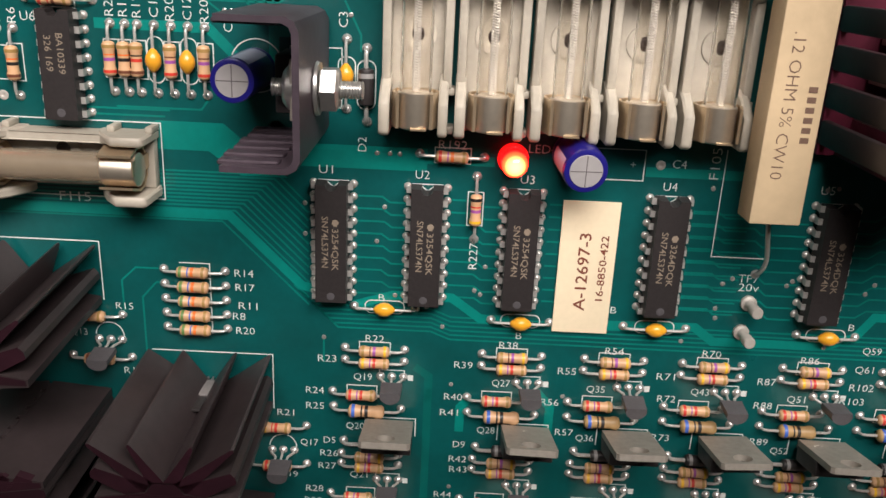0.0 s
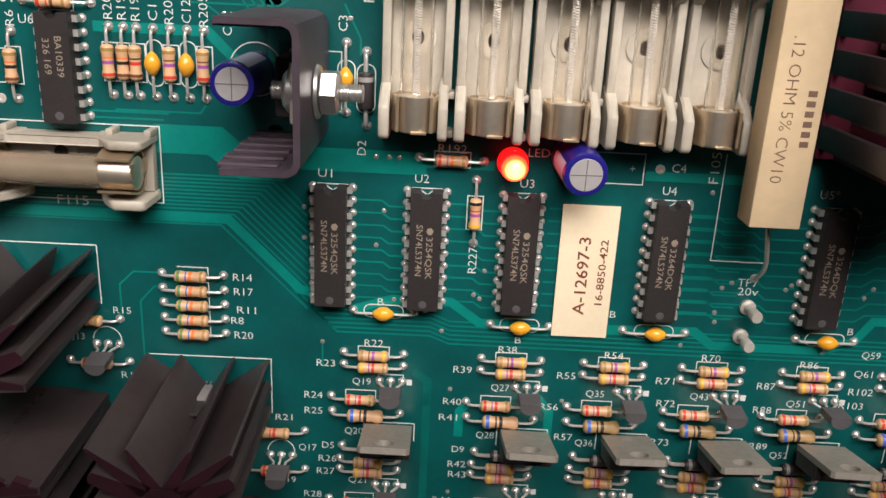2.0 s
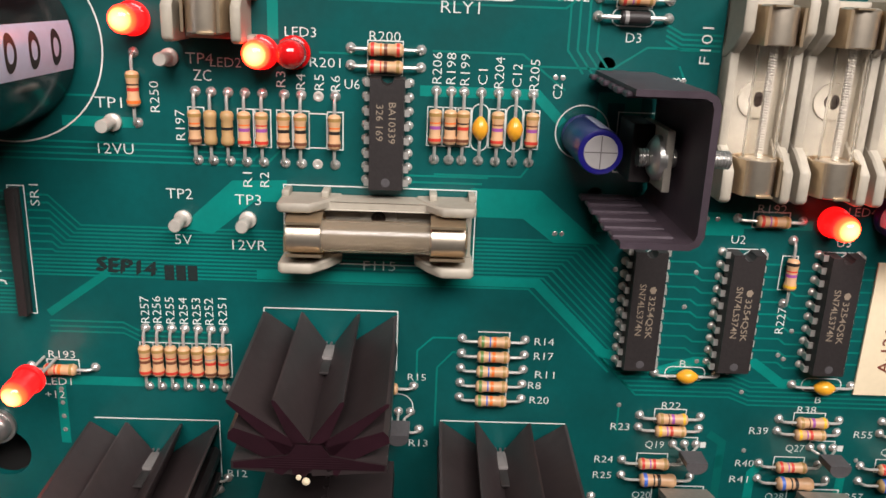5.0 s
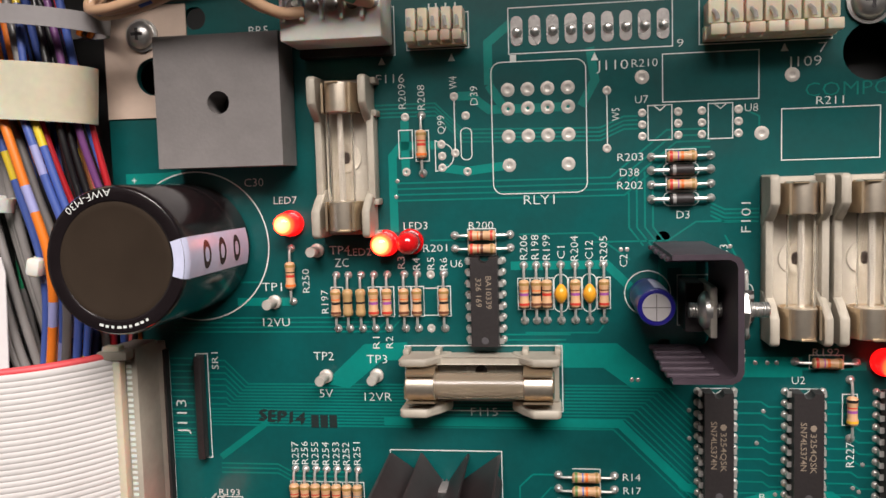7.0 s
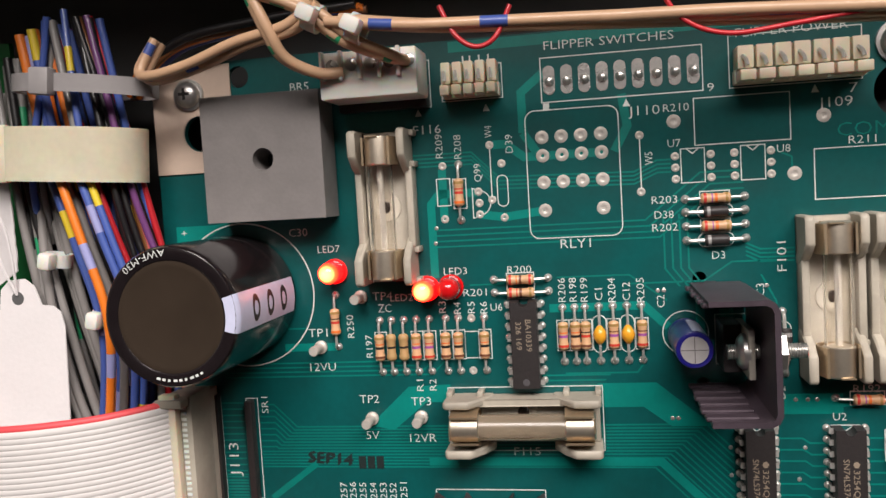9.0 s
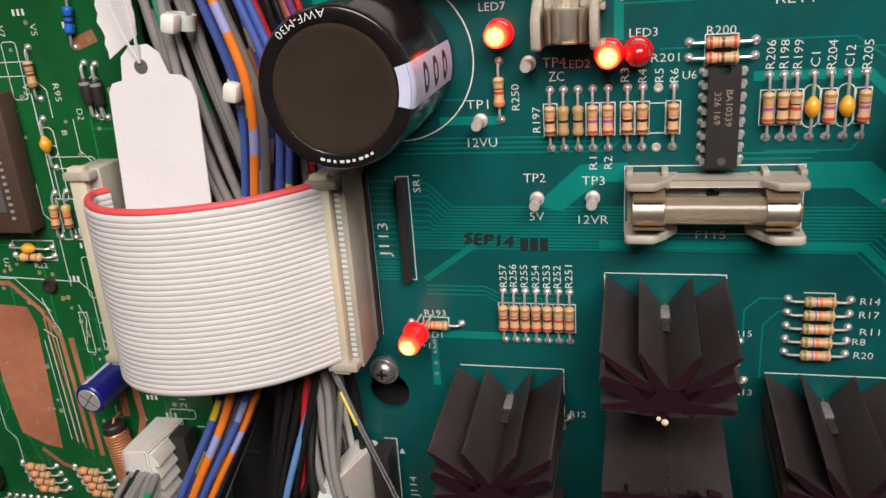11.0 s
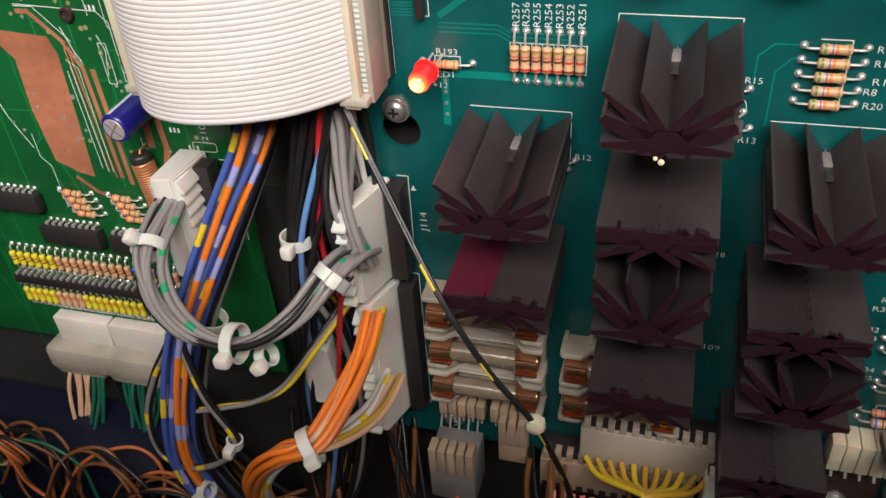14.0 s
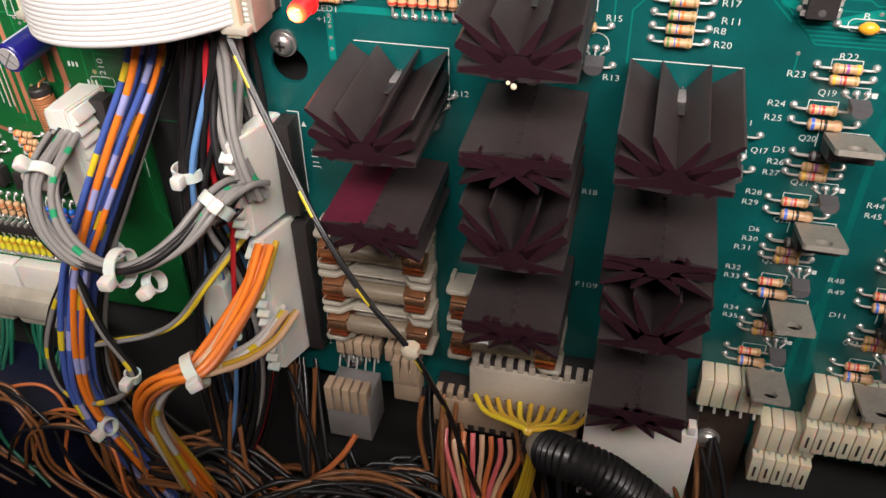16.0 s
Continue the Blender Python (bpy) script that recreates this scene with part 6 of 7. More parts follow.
wires("wire_loom", "mixed loom of coloured wires under the strap",
      [(-176, 352, 9), (-172, 332, 10), (-169, 312, 10), (-166, 294, 8), (-163, 276, 4), (-165, 250, 1), (-170, 226, 0)],
      ["red", "orange", "grey", "black", "blue/yellow", "pink", "black", "orange", "blue", "violet", "sky/yellow", "brown", "white", "black", "black", "blue/yellow", "red", "black", "brown", "blue", "black", "violet", "black"], 7.5, 0.9, 9, 1.2)
wires("wire_loom", "loom of grey wires with green marks entering a white plug",
      [(-196, 345, 3), (-193, 318, 5), (-189, 295, 6), (-184, 272, 6), (-178, 245, 4), (-169, 224, 6), (-165.5, 210.5, 8), (-165.5, 199, 11), (-164.5, 190, 15), (-162, 181, 18), (-160, 172, 17)],
      ["grey", "grey/green", "grey", "grey", "grey/green", "grey", "black", "grey", "grey"], 4.4, 1.05, 3, 1.2)
wires("wire_loom", "loop of grey wires with green marks, tied between two white plugs",
      [(-159, 176, 16), (-159.5, 180, 24), (-162.3, 178.6, 31), (-168, 172.0, 38), (-176, 167.0, 43), (-186, 164.5, 45), (-197, 166, 45), (-207, 170.5, 41), (-213, 175.5, 35), (-215.5, 179.5, 29), (-216, 182.5, 22), (-217, 184.5, 14)],
      ["grey", "grey/green", "grey", "black", "grey", "grey", "grey/green", "grey", "grey", "black", "grey"], 3.3, 0.95, 4, 1.4)
wires("wire_loom", "loose grey wires with green marks between the boards",
      [(-200, 340, 0), (-195, 312, 3), (-191, 285, 4), (-186, 262, 3), (-176, 238, 2), (-168, 214, 4), (-165, 190, 5), (-164, 172, 6)],
      ["grey", "grey/green", "grey", "black", "grey", "grey/green", "white", "black", "grey"], 6.5, 1.05, 13, 1.5)
wires("wire_loom", "thin black and blue wires hanging between the boards",
      [(-168, 232, 4), (-171, 212, 6), (-175, 192, 8), (-178, 174, 9), (-177, 156, 9), (-172, 138, 8), (-170, 112, 10), (-175, 80, 14), (-185, 50, 18)],
      ["black", "black", "sky/yellow", "black", "black", "red", "black", "black", "black", "sky", "black/yellow", "black", "black", "black", "grey", "black"], 7.0, 0.95, 21, 1.8)
wires("wire_loom", "loom of orange and white wires leaving a white plug",
      [(-158, 156, 17), (-158, 150, 28), (-159.5, 145.5, 40), (-163.5, 140.4, 52), (-172, 137.2, 55), (-180.5, 128, 54), (-187.5, 113, 51), (-189.5, 95, 46), (-185, 50, 36)],
      ["orange", "rust", "orange", "orange", "orange", "gold", "rust", "tan", "orange", "orange", "rust"], 4.4, 1.05, 31, 0.9)
wires("wire_loom", "pale wires entering the lower end of a white plug",
      [(-157, 130, 15), (-157.5, 131.5, 30), (-160, 135, 42), (-164.5, 138.6, 51.5), (-173, 135, 54), (-182, 124, 53), (-189, 106, 49), (-190, 70, 42)], ["white", "tan", "white/yellow", "gold", "tan", "white"], 3.4, 1.0, 33, 0.8)
wires("wire_pair", "black and yellow wire pair stretched across the heat sinks",
      [(-164, 235, 9), (-160.4, 219.4, 13.9), (-146.5, 197, 24), (-132.6, 177.8, 34), (-121, 162, 38.5), (-109.1, 147.9, 40.5), (-104, 128, 35), (-101.6, 111, 29), (-97, 88, 27), (-92, 60, 22)], ["black", "black/yellow", "black"], 0.8, 0.6, 41, 0.2)
wires("wire_loop", "black and grey wire tied back over the blue loom",
      [(-216, 150, 29), (-213.5, 141, 32), (-209.5, 127.5, 34), (-203.3, 112.5, 34), (-204.5, 105, 34.5), (-213, 97.5, 35), (-224, 93, 35), (-233.5, 97, 34), (-234.5, 112, 33), (-229, 128, 31), (-221, 142, 29)], ["black", "grey/yellow", "black"], 1.0, 0.9, 43, 0.4)
wires("wire_loop", "grey and yellow wires sweeping behind the loops",
      [(-216, 118, 31), (-206, 122, 31), (-195, 126, 30), (-186, 132, 28), (-178, 143, 24), (-170, 153, 14), (-163, 160, 6)], ["grey", "yellow", "black"], 1.2, 0.85, 45, 0.5)
wires("wire", "single red wire hanging from a plug", [(-165.5, 172, 18), (-167.6, 160, 18), (-169.5, 149, 18), (-171.3, 138, 18), (-175, 118, 16)], ["red"], 0.1, 0.8, 47, 0.1)
for x, z, h, r, axis in ((-211, 148.5, 22, 7.4, (0.4, 1, -0.3)), (-185.5, 164.6, 45, 5.6, (1, 0.1, 0)), (-162.5, 178.4, 31, 5.2, (-0.5, -0.6, 0.7)), (-215.3, 179.2, 29.5, 5.0, (0.2, -0.4, 1)), (-179.2, 177, 15.5, 4.6, (0, 1, 0)), (-165.5, 139.6, 53.2, 5.6, (-0.9, -0.4, 0.6)), (-203.5, 110, 34.5, 2.4, (0.2, 1, 0)), (-180, 157.5, 41, 3.0, (1, 0.6, 0)), (-186, 297, 9.5, 3.0, (0.2, 1, 0)), (-173, 283, 12.5, 3.0, (0.2, 1, 0)), (-219, 84, 36, 3.0, (1, 0.3, 0.3))):
    cable_tie(x, z, h, r, axis)
knot = thing("tie_head", "tan nylon tie block on the black wire pair", "cable tie", place(-109.1, 147.9, 40.5, 30))
part("block", lathe(bmesh.new(), [(1.2, -2.0), (2.3, -1.4), (2.6, 0), (2.3, 1.5), (1.0, 2.1)], 8), IVORY, knot)

# strap and tie round the top of the loom
strap = thing("wire_strap", "broad cream nylon strap round the wire loom", "strap", place(-180.4, 321.6, 10.0, -4))
part("band", lathe(bmesh.new(), [(1.0, -6.2), (1.055, -6.2), (1.055, 6.2), (1.0, 6.2), (1.0, -6.2)], 40, Matrix.Diagonal((18.5, 1, 10.5, 1)) @ Matrix.Rotation(radians(90), 4, "X"), False), IVORY, strap)
part("buckle", box(bmesh.new(), -13.5, -9.5, -6.6, 6.6, 7.4, 9.6, 0.5), IVORY, strap)
tie = thing("cable_tie", "ribbed grey-white cable tie round the wire loom", "cable tie", place(-174, 337.0, 11, -6), "cable ties")
part("strap", lathe(bmesh.new(), [(1.0, -2.0), (1.04, -2.0), (1.04, 2.0), (1.0, 2.0), (1.0, -2.0)], 36, Matrix.Diagonal((17.0, 1, 10.0, 1)) @ Matrix.Rotation(radians(90), 4, "X"), False), FROST, tie)
part("head", box(bmesh.new(), -6, -1, -3.0, 3.0, 9.0, 12.5, 0.6), FROST, tie)

# tan wires along the top
wires("wire_pair", "tan wires with blue marks looped to the top plug",
      [(-153, 345, 14), (-156.5, 338, 16), (-152, 336.5, 18), (-142, 338, 20), (-130, 341, 23), (-118, 343, 25), (-112, 347, 26)], ["tan/blue", "tan", "tan"], 1.3, 1.15, 51, 0.5)
wires("wire_pair", "tan and green wires entering the top plug", [(-126, 352, 27), (-122.5, 343, 26), (-120.5, 337.5, 23), (-115, 334.5, 19), (-110, 334.5, 16.5)], ["tan/green", "tan"], 0.8, 1.2, 53, 0.3)
wires("wire_pair", "pale wires bent into the top plug", [(-124, 350, 27), (-114, 346, 26), (-107, 340, 24), (-100, 337, 20), (-96.5, 336.2, 17)], ["tan", "tan/green", "tan"], 1.4, 1.2, 55, 0.4)
wires("wire_loom", "loom of tan wires with blue marks above the board", [(-108, 343, 25), (-92, 340.6, 26), (-75, 339.6, 26), (-55, 338.6, 26), (-35, 337.6, 26), (-10, 336, 26), (20, 334.5, 26)], ["tan", "tan/blue", "tan", "tan"], 2.2, 1.2, 57, 0.5)
wires("wire", "thin dark red wire drooping along the board top", [(-87, 344, 26), (-84, 338, 27), (-80, 335.4, 27), (-76, 337, 27), (-73, 343, 26)], ["red"], 0.1, 0.5, 59, 0.1)
wires("wire", "thin dark red wire drooping along the board top", [(-46, 344, 27), (-41, 337, 27), (-33, 333.8, 27), (-22, 334.5, 27), (-8, 336, 27)], ["red"], 0.1, 0.5, 61, 0.1)
for x, z in ((-113, 344.5), (-104, 341.5)):
    cable_tie(x, z, 25, 2.8, (1, -0.5, 0))
wires("wire_loom", "orange and dark wires behind the tan wires", [(-166, 335, 3), (-160, 341, 6), (-150, 346, 8), (-130, 348.5, 8), (-108, 350, 8)], ["orange", "black", "orange", "blue", "brown"], 2.6, 1.0, 63, 0.5)
wires("wire_loom", "mixed coloured wires rising past the strap", [(-192, 300, 2), (-188, 316, 7), (-184, 332, 9), (-182, 352, 9)], ["orange", "black", "black", "blue", "red", "grey", "brown", "orange", "blue", "violet", "black"], 6.0, 0.9, 65, 0.8)


# a second set of black wires beside the blue ones
wires("wire_loom", "thin black wires with a blue pair, tied between the boards",
      [(-166, 235, 5), (-169, 214, 8), (-174, 196, 11), (-178.5, 178, 14), (-181, 160, 14), (-184, 138, 12), (-188, 108, 12), (-186, 70, 16)],
      ["black", "black", "sky", "black", "black", "black", "sky/yellow", "black", "black", "black", "sky", "black"], 5.4, 0.95, 23, 1.6)


# ---- white plugs on the headers between the boards ----
def saw(bm, n, z0, z1, u, depth, v0, v1, front):
    """A stepped saw edge along z from z0 to z1: out of the board when front, else to the side."""
    step = (z1 - z0) / n
    pts = [(z0, u - 1.0)]
    for q in range(n):
        pts += [(z0 + step * q, u + depth), (z0 + step * (q + 0.2), u + depth), (z0 + step * (q + 0.95), u + 0.15 * depth)]
    prism(bm, pts + [(z1, u - 1.0)], v0, v1)
    for v in bm.verts:
        a, b, c = v.co
        v.co = (c, a, b) if front else (b, a, c)
    bmesh.ops.recalc_face_normals(bm, faces=bm.faces)
    return bm


def side_plug(x, z0, z1, h0, h1, n, name_label, w=7.0, front=True):
    ob = thing("wire_plug", name_label, "connector", place(x, 0), "white plugs")
    part("header", box(bmesh.new(), w - 0.5, w + 4.2, z0 + 1, z1 - 1, 0.1, h1 * 0.4, 0.3), BLACKP, ob, "black pin header")
    bm = bmesh.new()
    prism(bm, [(h0, 1.0), (h1 - 4.0, -3.0), (h1, -2.0), (h1, w - 5.0), (h0, w)] if front else [(h0, 0.5), (h1 - 2.0, -1.5), (h1, 1.0), (h1, w - 1.5), (h0, w)], z0, z1)
    for v in bm.verts:
        a, b, c = v.co
        v.co = (b, c - (2.0 if c > z0 + 1 and b < 0 else 0), a)
    bmesh.ops.recalc_face_normals(bm, faces=bm.faces)
    bmesh.ops.bevel(bm, geom=bm.edges[:], offset=0.5, segments=2, affect="EDGES", clamp_overlap=True)
    part("shell", bm, WHITEP, ob)
    if front:
        part("saw_edge", saw(bmesh.new(), n, z0 + 0.5, z1 - 3, h1 - 3.6, 5.6, -3.4, 0.4, True), WHITEP, ob)
    else:
        part("saw_edge", saw(bmesh.new(), n, z0 + 0.5, z1 - 1, w - 0.8, 1.9, h0 + 3, h1 - 0.8, False), WHITEP, ob)
    return ob


side_plug(-162.6, 159.5, 191.0, 1.5, 18.5, 8, "white nylon plug with grey wires on a black header")
side_plug(-162.0, 105.5, 157.8, 1.5, 16.5, 13, "white nylon plug with orange wires on a black header")
p = side_plug(-221.5, 157, 191.5, -2.0, 15.0, 9, "white nylon plug on the green board header", 9.0, False)
for k in range(3):
    part("wire_stub", tube(bmesh.new(), smooth_path([(3.2, 183 - 5 * k, 9.5), (1.5, 181 - 5 * k, 13), (-2.5, 172 - 3 * k, 15), (-4.5, 164 - 2 * k, 16)], 5), 1.1), WIRE["black"], p)
for k in range(3):
    ob = wires("wire_pair", "short dark grey wires entering a white plug", [(-162, 181 - 5 * k, 14), (-164.0, 178 - 5 * k, 19), (-166, 173 - 3 * k, 22.5), (-168.5, 169 - 1.5 * k, 23.5)], ["black", "grey"], 0.8, 1.0, 70 + k, 0.2)

hang = thing("wire_plug", "frosted white nylon plug hanging behind the grey loom", "connector", place(-181.0, 124.0, 10.0, 8))
part("shell", prism(bmesh.new(), pill(-5.2, -11.5, 5.2, 11.5, 2.0), -5.0, 5.0), WHITEP, hang, angle=40)
part("collar", prism(bmesh.new(), pill(-4.2, 10.8, 4.2, 15.5, 1.5), -4.0, 4.0), WHITEP, hang, angle=40)

# white nylon housings along the bottom of the green board
stray = random.Random(19)
for x0, x1 in ((-291, -268.8), (-268, -245.5)):
    ob = thing("wire_plug", "white nylon edge connector on the green board", "connector", place(0, 0), "edge connectors")
    part("shell", box(bmesh.new(), x0, x1, 107, 118.0, -2.9, 2.0, 0.5), WHITEP, ob)
    part("plug", box(bmesh.new(), x0 - 4, x1 - 0.8, 97, 107.6, -3, 8.0, 2.0), CREAM, ob, "ivory plug half")
    part("plug_foot", box(bmesh.new(), x0 - 5, x1 - 6, 92, 98, -3, 5.5, 2.0), CREAM, ob, "ivory wire clamp")
    for k in range(8):
        part("wire", tube(bmesh.new(), smooth_path([(x0 + 2 * k, 94, 4), (x0 + 2.1 * k + stray.uniform(-1, 1), 86, 8 + stray.uniform(-2, 2)), (x0 + 4 + 1.2 * k + stray.uniform(-2, 2), 70, 16 + stray.uniform(-4, 4)), (x0 + 8 + 0.8 * k + stray.uniform(-4, 4), 45, 20)], 5), 0.75), WIRE["tan" if x0 < -280 and k < 5 else "pine"], ob)


# ---- connectors along the bottom edge ----
def row_plug(x0, x1, z0, z1, h0, h1, n, tone, label, teeth=True, group="bottom plugs"):
    """A long plug on a header; the wires leave at its lower side."""
    ob = thing("wire_plug", label, "connector", place(0, 0), group)
    part("header", box(bmesh.new(), x0 + 0.5, x1 - 0.5, z1 - 1.5, z1 + 3.0, 0.1, h1 * 0.8, 0.3), BLACKP, ob, "black pin header")
    part("shell", box(bmesh.new(), x0, x1, z0, z1, h0, h1, 0.5), tone, ob)
    step = (x1 - x0) / n
    for k in range(n):
        if teeth:
            part("tooth", shared(("row_tooth", round(step, 2), z0, h1), lambda bm: box(bm, step * 0.22, step * 0.78, z1 - 0.2, z1 + 3.4, h1 - 4.0, h1 - 0.4, 0.25), tone), None, ob, "", shift(x0 + step * k, 0))
        part("wire_port", shared(("wire_port", round(step, 2), z0, h1), lambda bm: box(bm, step * 0.2, step * 0.8, z0 - 0.05, z0 + 2.6, h1 - 0.4, h1 + 0.06), BLACKP), None, ob, "", shift(x0 + step * k, 0))
    return ob


row_plug(-101, -62, 98.0, 113.0, 1.5, 9.0, 11, SHADEWHITE, "long grey-white plug with yellow wires drawn into a tie")
row_plug(-113, -66, 84.0, 97.0, 2.0, 9.5, 13, SHADETAN, "long tan-grey plug with pink wires")
row_plug(-64, -31, 68, 104.5, 2.0, 14.0, 8, WHITEP, "broad white plug below the heat sink")
ob = thing("wire_bundle", "fan of yellow wires gathered by a black tie", "cable", place(0, 0))
for k in range(11):
    x = -99 + 3.6 * k
    part("wire", tube(bmesh.new(), smooth_path([(x, 101.0, 9.2), (x + (-80 - x) * 0.25, 100.6, 15), (x + (-80 - x) * 0.8, 102.8, 20), (-80 + 0.12 * (k - 5), 102.8 - 0.2 * (k % 3), 22), (-79 + 0.2 * k, 96, 25), (-81 + 0.3 * k, 82, 27), (-86 + 0.5 * k, 60, 24)], 6), 0.85), WIRE["gold" if k % 4 else "yellow"], ob)
cable_tie(-79.5, 101.0, 22.5, 2.6, (0.1, 1, -0.4), BLACKP, 3.6)
ob = thing("wire_bundle", "pink and tan wires hanging from the grey plug", "cable", place(0, 0))
for k in range(9):
    x = -108 + 3.0 * k
    part("wire", tube(bmesh.new(), smooth_path([(x, 86, 12.2), (x + 1, 82, 17), (-101 + 1.6 * k, 70, 24), (-97 + 1.2 * k, 50, 26), (-94 + 1.1 * k, 22, 20)], 5), 0.9), WIRE[("pink", "tan", "rust")[k % 3]], ob)

# small grey plugs on short headers
for x0, n, z0, z1, h1 in ((-147.5, 5, 78, 97, 17.0), (-126.5, 3, 92, 106, 9.0)):
    w = 3.0 * n
    ob = thing("wire_plug", "small grey plug on bare header pins", "connector", place(0, 0), "small grey plugs")
    part("shell", box(bmesh.new(), x0, x0 + w, z0, z1, 3, h1, 0.6), SHADETAN if n == 3 else GREYP, ob)
    for k in range(n):
        part("key", box(bmesh.new(), x0 + 3 * k + 0.3, x0 + 3 * k + 2.7, z1 - 6, z1 + 4.6, h1 - 5, h1 + 0.6, 0.35), SHADETAN, ob, "tan key block")
        part("pin", tube(bmesh.new(), [(x0 + 3 * k + 1.5, z1 + 8, 0), (x0 + 3 * k + 1.5, z1 + 8, 3), (x0 + 3 * k + 1.5, z1 + 3, 6)], 0.35), TIN, ob)
for x0, n in ((-146.0, 5), (-129.5, 4)):
    ob = thing("pin_header", "aged tan pin header with bare pins below the fuses", "connector", place(x0, 107), "pin headers")
    for k in range(n):
        part("block", shared(("low_block",), lambda bm: box(bm, 0.2, 2.8, 0, 6, 0.1, 7, 0.3), SHADETAN), None, ob, "", shift(3 * k, 0))
        part("pin", shared(("low_pin",), lambda bm: tube(bm, [(1.5, 1.0, 5.0), (1.5, -3.4, 5.0)], 0.4), TIN), None, ob, "", shift(3 * k, 0))

# pale headers by the dark bracket
for x0, n, z0, rows, step in ((-33.0, 5, 112, 1, 3.7), (-14.0, 5, 97.5, 2, 3.4), (-2.6, 7, 114, 2, 3.4), (22, 8, 113, 2, 3.4)):
    for r in range(rows):
        ob = thing("pin_header", "pale ivory pin header with slotted blocks", "connector", place(x0, z0 - 12 * r), "pin headers")
        for k in range(n):
            part("block", shared(("pale_block", step, r), lambda bm: box(bm, 0.12, step - 0.12, 0, 10.8, 0.1 + r, 8.0 + 2 * r, 0.3), IVORY), None, ob, "", shift(step * k, 0))
            part("pin", shared(("pale_pin", step), lambda bm: tube(bm, [(step / 2, 1.4, 6), (step / 2, -2.0, 8.4)], 0.42), TIN), None, ob, "", shift(step * k, 0))
            if r:
                part("slot", shared(("pale_slot", step), lambda bm: box(bm, step * 0.4, step * 0.6, 2.0, 6.5, 9.9, 10.05), SLEEVET), None, ob, "", shift(step * k, 0))
ob = thing("bracket", "dark brown metal bracket with a bright screw", "bracket", place(0, 0))
part("sheet", box(bmesh.new(), -34, -15.5, 60, 111, 0.2, 1.9, 0.3), SLEEVET, ob)

# corrugated black sleeve with its pale collar
ob = thing("cable_sleeve", "black corrugated cable sleeve with a pale rubber collar", "cable", place(0, 0))
line = smooth_path([(-76, 112.5, 34), (-71.5, 116.5, 39), (-65.5, 118.5, 42), (-58, 116.5, 42.5), (-51, 111.5, 42), (-43, 105, 42), (-36, 96, 41), (-30, 82, 37), (-27, 60, 30)], 10)
part("collar", tube(bmesh.new(), line[:10], lambda i: 3.4 + 0.25 * min(i, 6), 18), CREAM, ob, "pale rubber collar")
part("sleeve", tube(bmesh.new(), line[8:], lambda i: 5.5 + (0.6 if i % 2 else 0.0), 20), WIRE["black"], ob, "black ribbed sleeve")

# ---- the tangle of dark wires on the cabinet floor ----
rnd = random.Random(77)
tones = ["brown", "black", "black", "black", "brown", "black", "black", "black", "brown", "black", "brown", "black", "black", "brown"]
for g in range(18):
    cx, cz, ch = -160 + 14 * g, rnd.uniform(18, 72), rnd.uniform(4, 44)
    keys = []
    for k in range(6):
        keys.append((cx - 75 + 30 * k + rnd.uniform(-12, 12), cz + rnd.uniform(-18, 18), ch + rnd.uniform(-10, 18)))
    wires("wire_loom", "tangled dark brown and black wires on the cabinet floor", keys, [rnd.choice(tones) for _ in range(13)], 8, 0.9, 100 + g, 4.0, steps=6)
for g in range(6):
    x = -230 + 40 * g + rnd.uniform(-8, 8)
    wires("wire_loom", "dark wires rising from the cabinet floor", [(x + 30, 2, 30), (x + 20, 30, 34), (x + 6, 55, 28), (x, 78, 16), (x - 4, 96, 4)], [rnd.choice(tones) for _ in range(9)], 7, 0.85, 130 + g, 3.0, steps=6)
wires("wire_loom", "loop of red-brown wires at the cabinet floor", [(-330, 76, 34), (-318, 92, 38), (-300, 96, 40), (-290, 86, 40), (-297, 78, 38), (-318, 74, 36), (-340, 80, 35)], ["rust", "brown", "rust", "tan", "brown", "rust"], 4, 0.8, 150, 1.5)
wires("wire_loom", "pink and orange wires curving at the cabinet floor", [(-150, 60, 40), (-135, 74, 44), (-118, 74, 44), (-102, 66, 42), (-90, 50, 36), (-85, 25, 30)], ["tan", "orange", "pink", "rust", "gold", "tan", "orange"], 5, 0.95, 152, 1.0)
wires("wire", "single red-orange wire leaving a grey plug", [(-138, 80, 17), (-142, 74, 22), (-150, 66, 26), (-164, 58, 28), (-185, 50, 26)], ["rust"], 0.1, 1.0, 154, 0.1)
for x, z, c, seed in ((-318, 84, ["brown", "brown", "rust", "brown", "pine"], 160), (-292, 80, ["brown", "black", "brown", "pine", "black", "brown"], 162), (-262, 78, ["brown", "brown", "black", "brown", "rust"], 164), (-240, 70, ["brown", "brown", "rust", "black", "brown"], 166)):
    wires("wire_loom", "loose rust-brown wires curling over the dark box", [(x - 18, z - 10, 40), (x - 8, z + 9, 37), (x + 8, z + 14, 35), (x + 20, z + 5, 37), (x + 24, z - 12, 42), (x + 40, z - 26, 44)], c, 6, 0.65, seed, 3.0, steps=6)
box_ob = thing("dark_box", "dark blue-black box on the cabinet floor", "box", place(0, 0))
part("body", box(bmesh.new(), -360, -246, 2, 76, 2, 30, 2.0), mat("dark_blue_lacquer", (0.010, 0.012, 0.032), 0.4), box_ob)
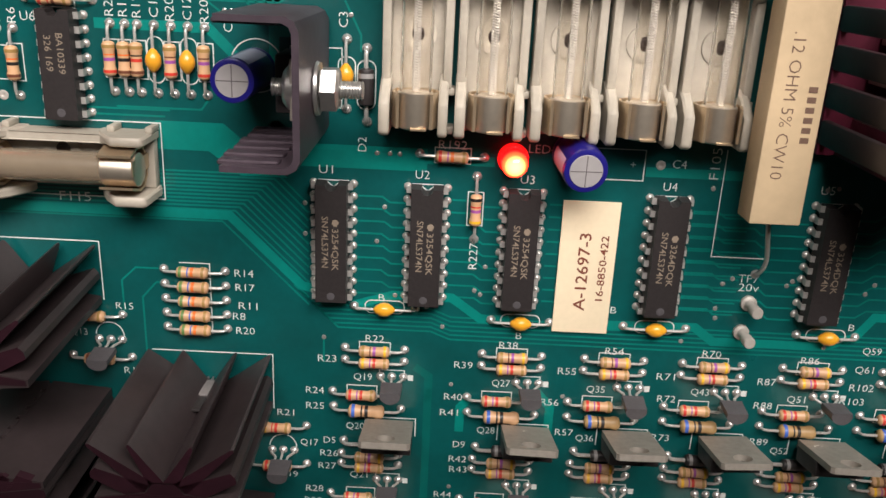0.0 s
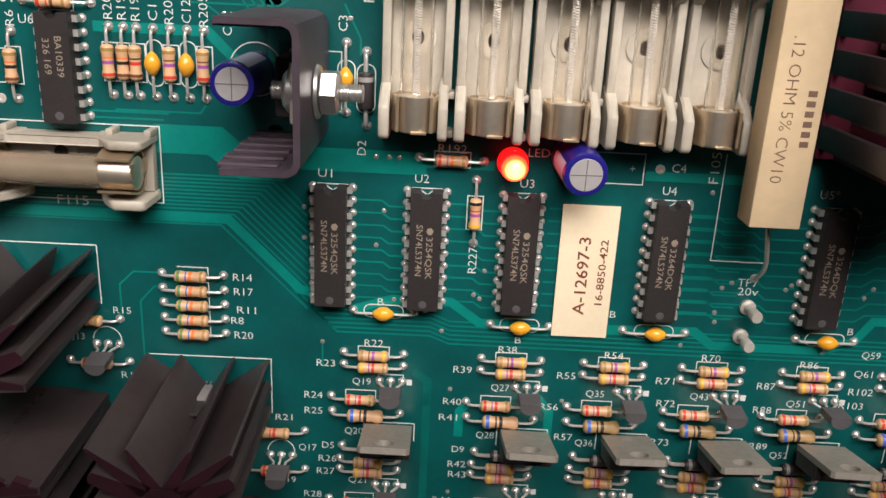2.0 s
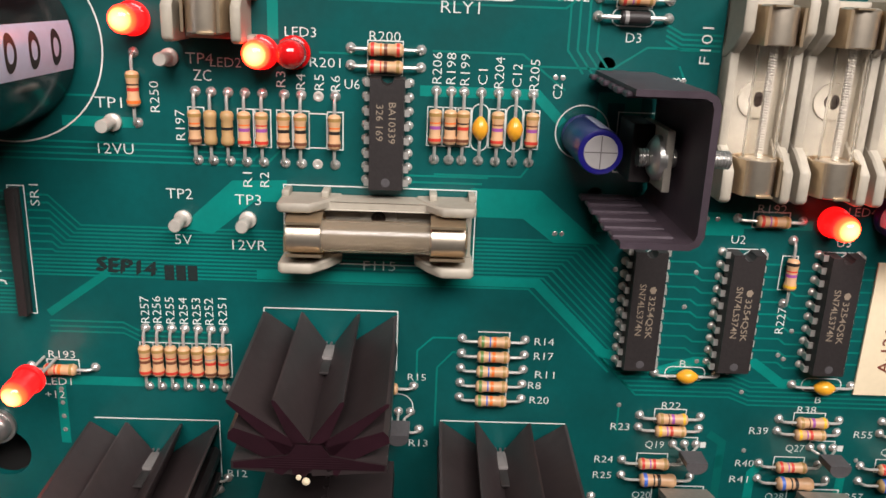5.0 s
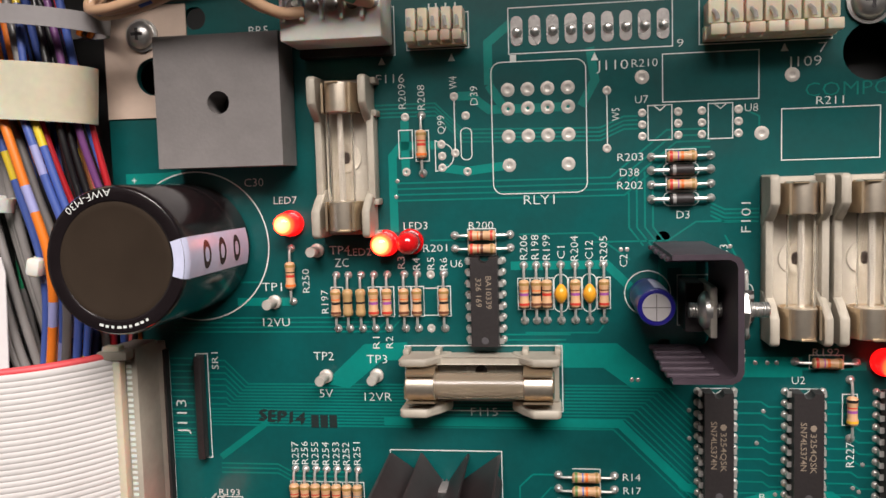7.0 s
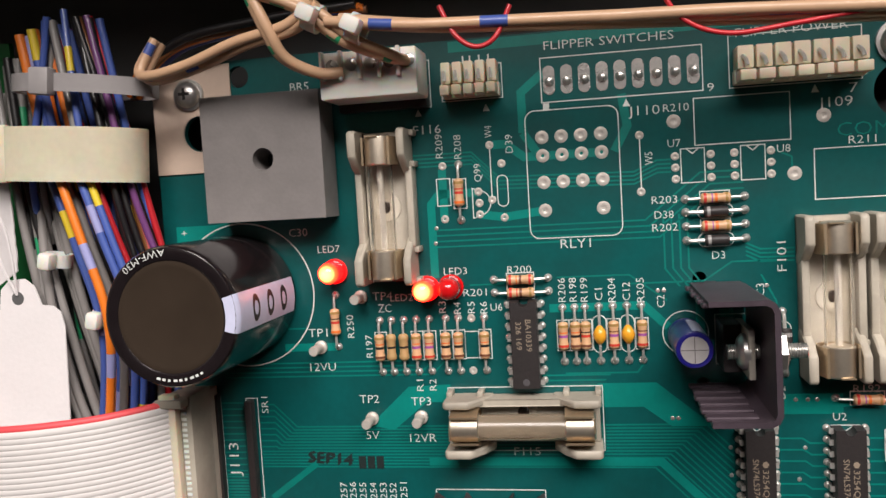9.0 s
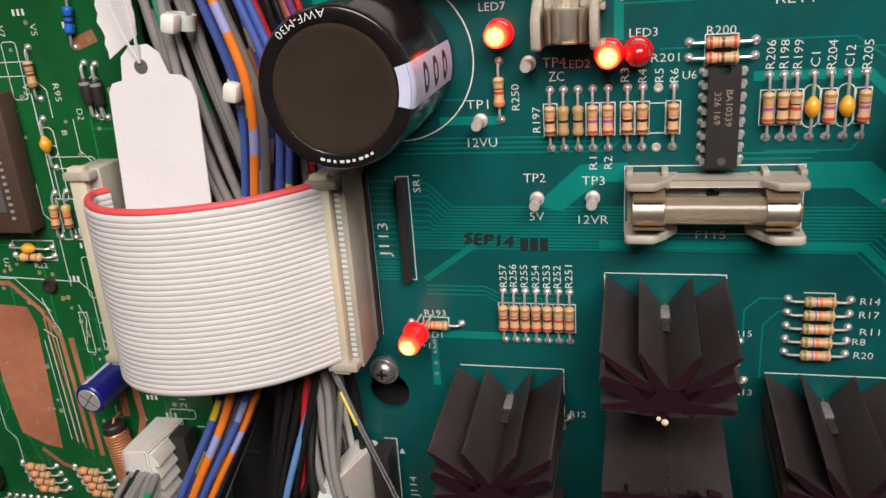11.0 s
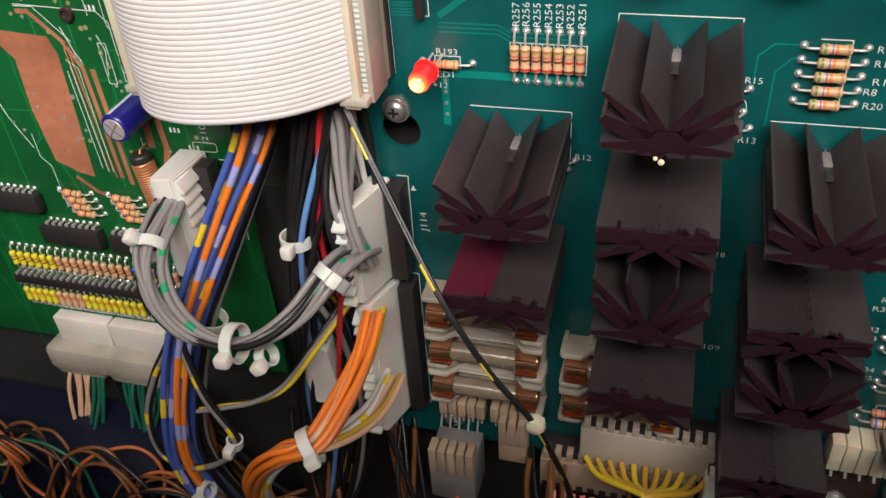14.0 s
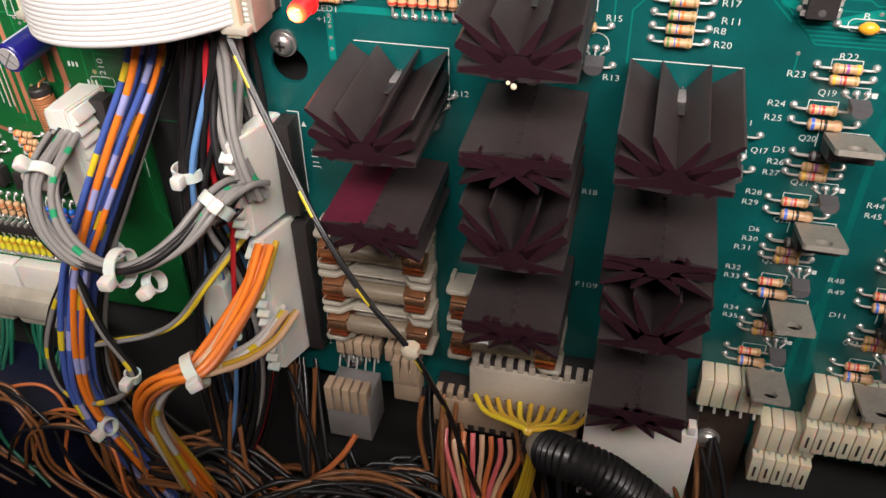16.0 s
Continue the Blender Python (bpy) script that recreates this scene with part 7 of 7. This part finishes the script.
part("lid", box(bmesh.new(), -361, -245, 71, 77.5, 1.0, 31.2, 1.0), bpy.data.materials["dark_blue_lacquer"], box_ob)


# ---- the cabinet and the room round it ----
def wall(name, x0, x1, y0, y1, z0, z1, material):
    bm = bmesh.new()
    bmesh.ops.create_cube(bm, size=1, matrix=Matrix.Translation(((x0 + x1) / 2, (y0 + y1) / 2, (z0 + z1) / 2)) @ Matrix.Diagonal((x1 - x0, y1 - y0, z1 - z0, 1)))
    me = bpy.data.meshes.new(name)
    bm.to_mesh(me)
    bm.free()
    me.materials.append(material)
    return tagged(new(name, me), kind="structure")


wall("wall_back", -0.42, 0.32, 0.012, 0.03, 0.0, 0.40, DARKP)
wall("wall_left", -0.44, -0.42, -0.16, 0.03, 0.0, 0.40, WOOD)
wall("wall_right", 0.32, 0.34, -0.16, 0.03, 0.0, 0.40, WOOD)
# unseen panels behind the camera, added to keep lamp light off the lower boards
wall("wall_front_lower", -0.115, 0.06, -0.265, -0.25, -0.02, 0.384, WOOD)
wall("wall_front_right", 0.06, 0.34, -0.265, -0.25, -0.02, 0.405, WOOD)
wall("wall_front_left", -0.44, -0.115, -0.265, -0.25, -0.02, 0.348, WOOD)
# unseen roof, added to shade the top strip of the board
wall("wall_top", -0.44, 0.34, -0.087, 0.03, 0.40, 0.415, WOOD)
wall("floor", -0.44, 0.34, -0.265, 0.03, -0.02, 0.0, WOOD)
wall("wall_room_front", -2.0, 2.0, -2.52, -2.5, -1.2, 1.6, ROOM)
wall("wall_room_back", -2.0, 2.0, 0.6, 0.62, -1.2, 1.6, ROOM)
wall("wall_room_left", -2.02, -2.0, -2.5, 0.6, -1.2, 1.6, ROOM)
wall("wall_room_right", 2.0, 2.02, -2.5, 0.6, -1.2, 1.6, ROOM)
wall("ceiling", -2.0, 2.0, -2.5, 0.6, 1.6, 1.62, ROOM)
wall("floor_room", -2.0, 2.0, -2.5, 0.6, -1.22, -1.2, WOOD)
for px in (-0.155, 0.1):
    for pz in (0.1, 0.335):
        wall("standoff", px - 0.004, px + 0.004, 0.0016, 0.0121, pz - 0.004, pz + 0.004, PLATE)
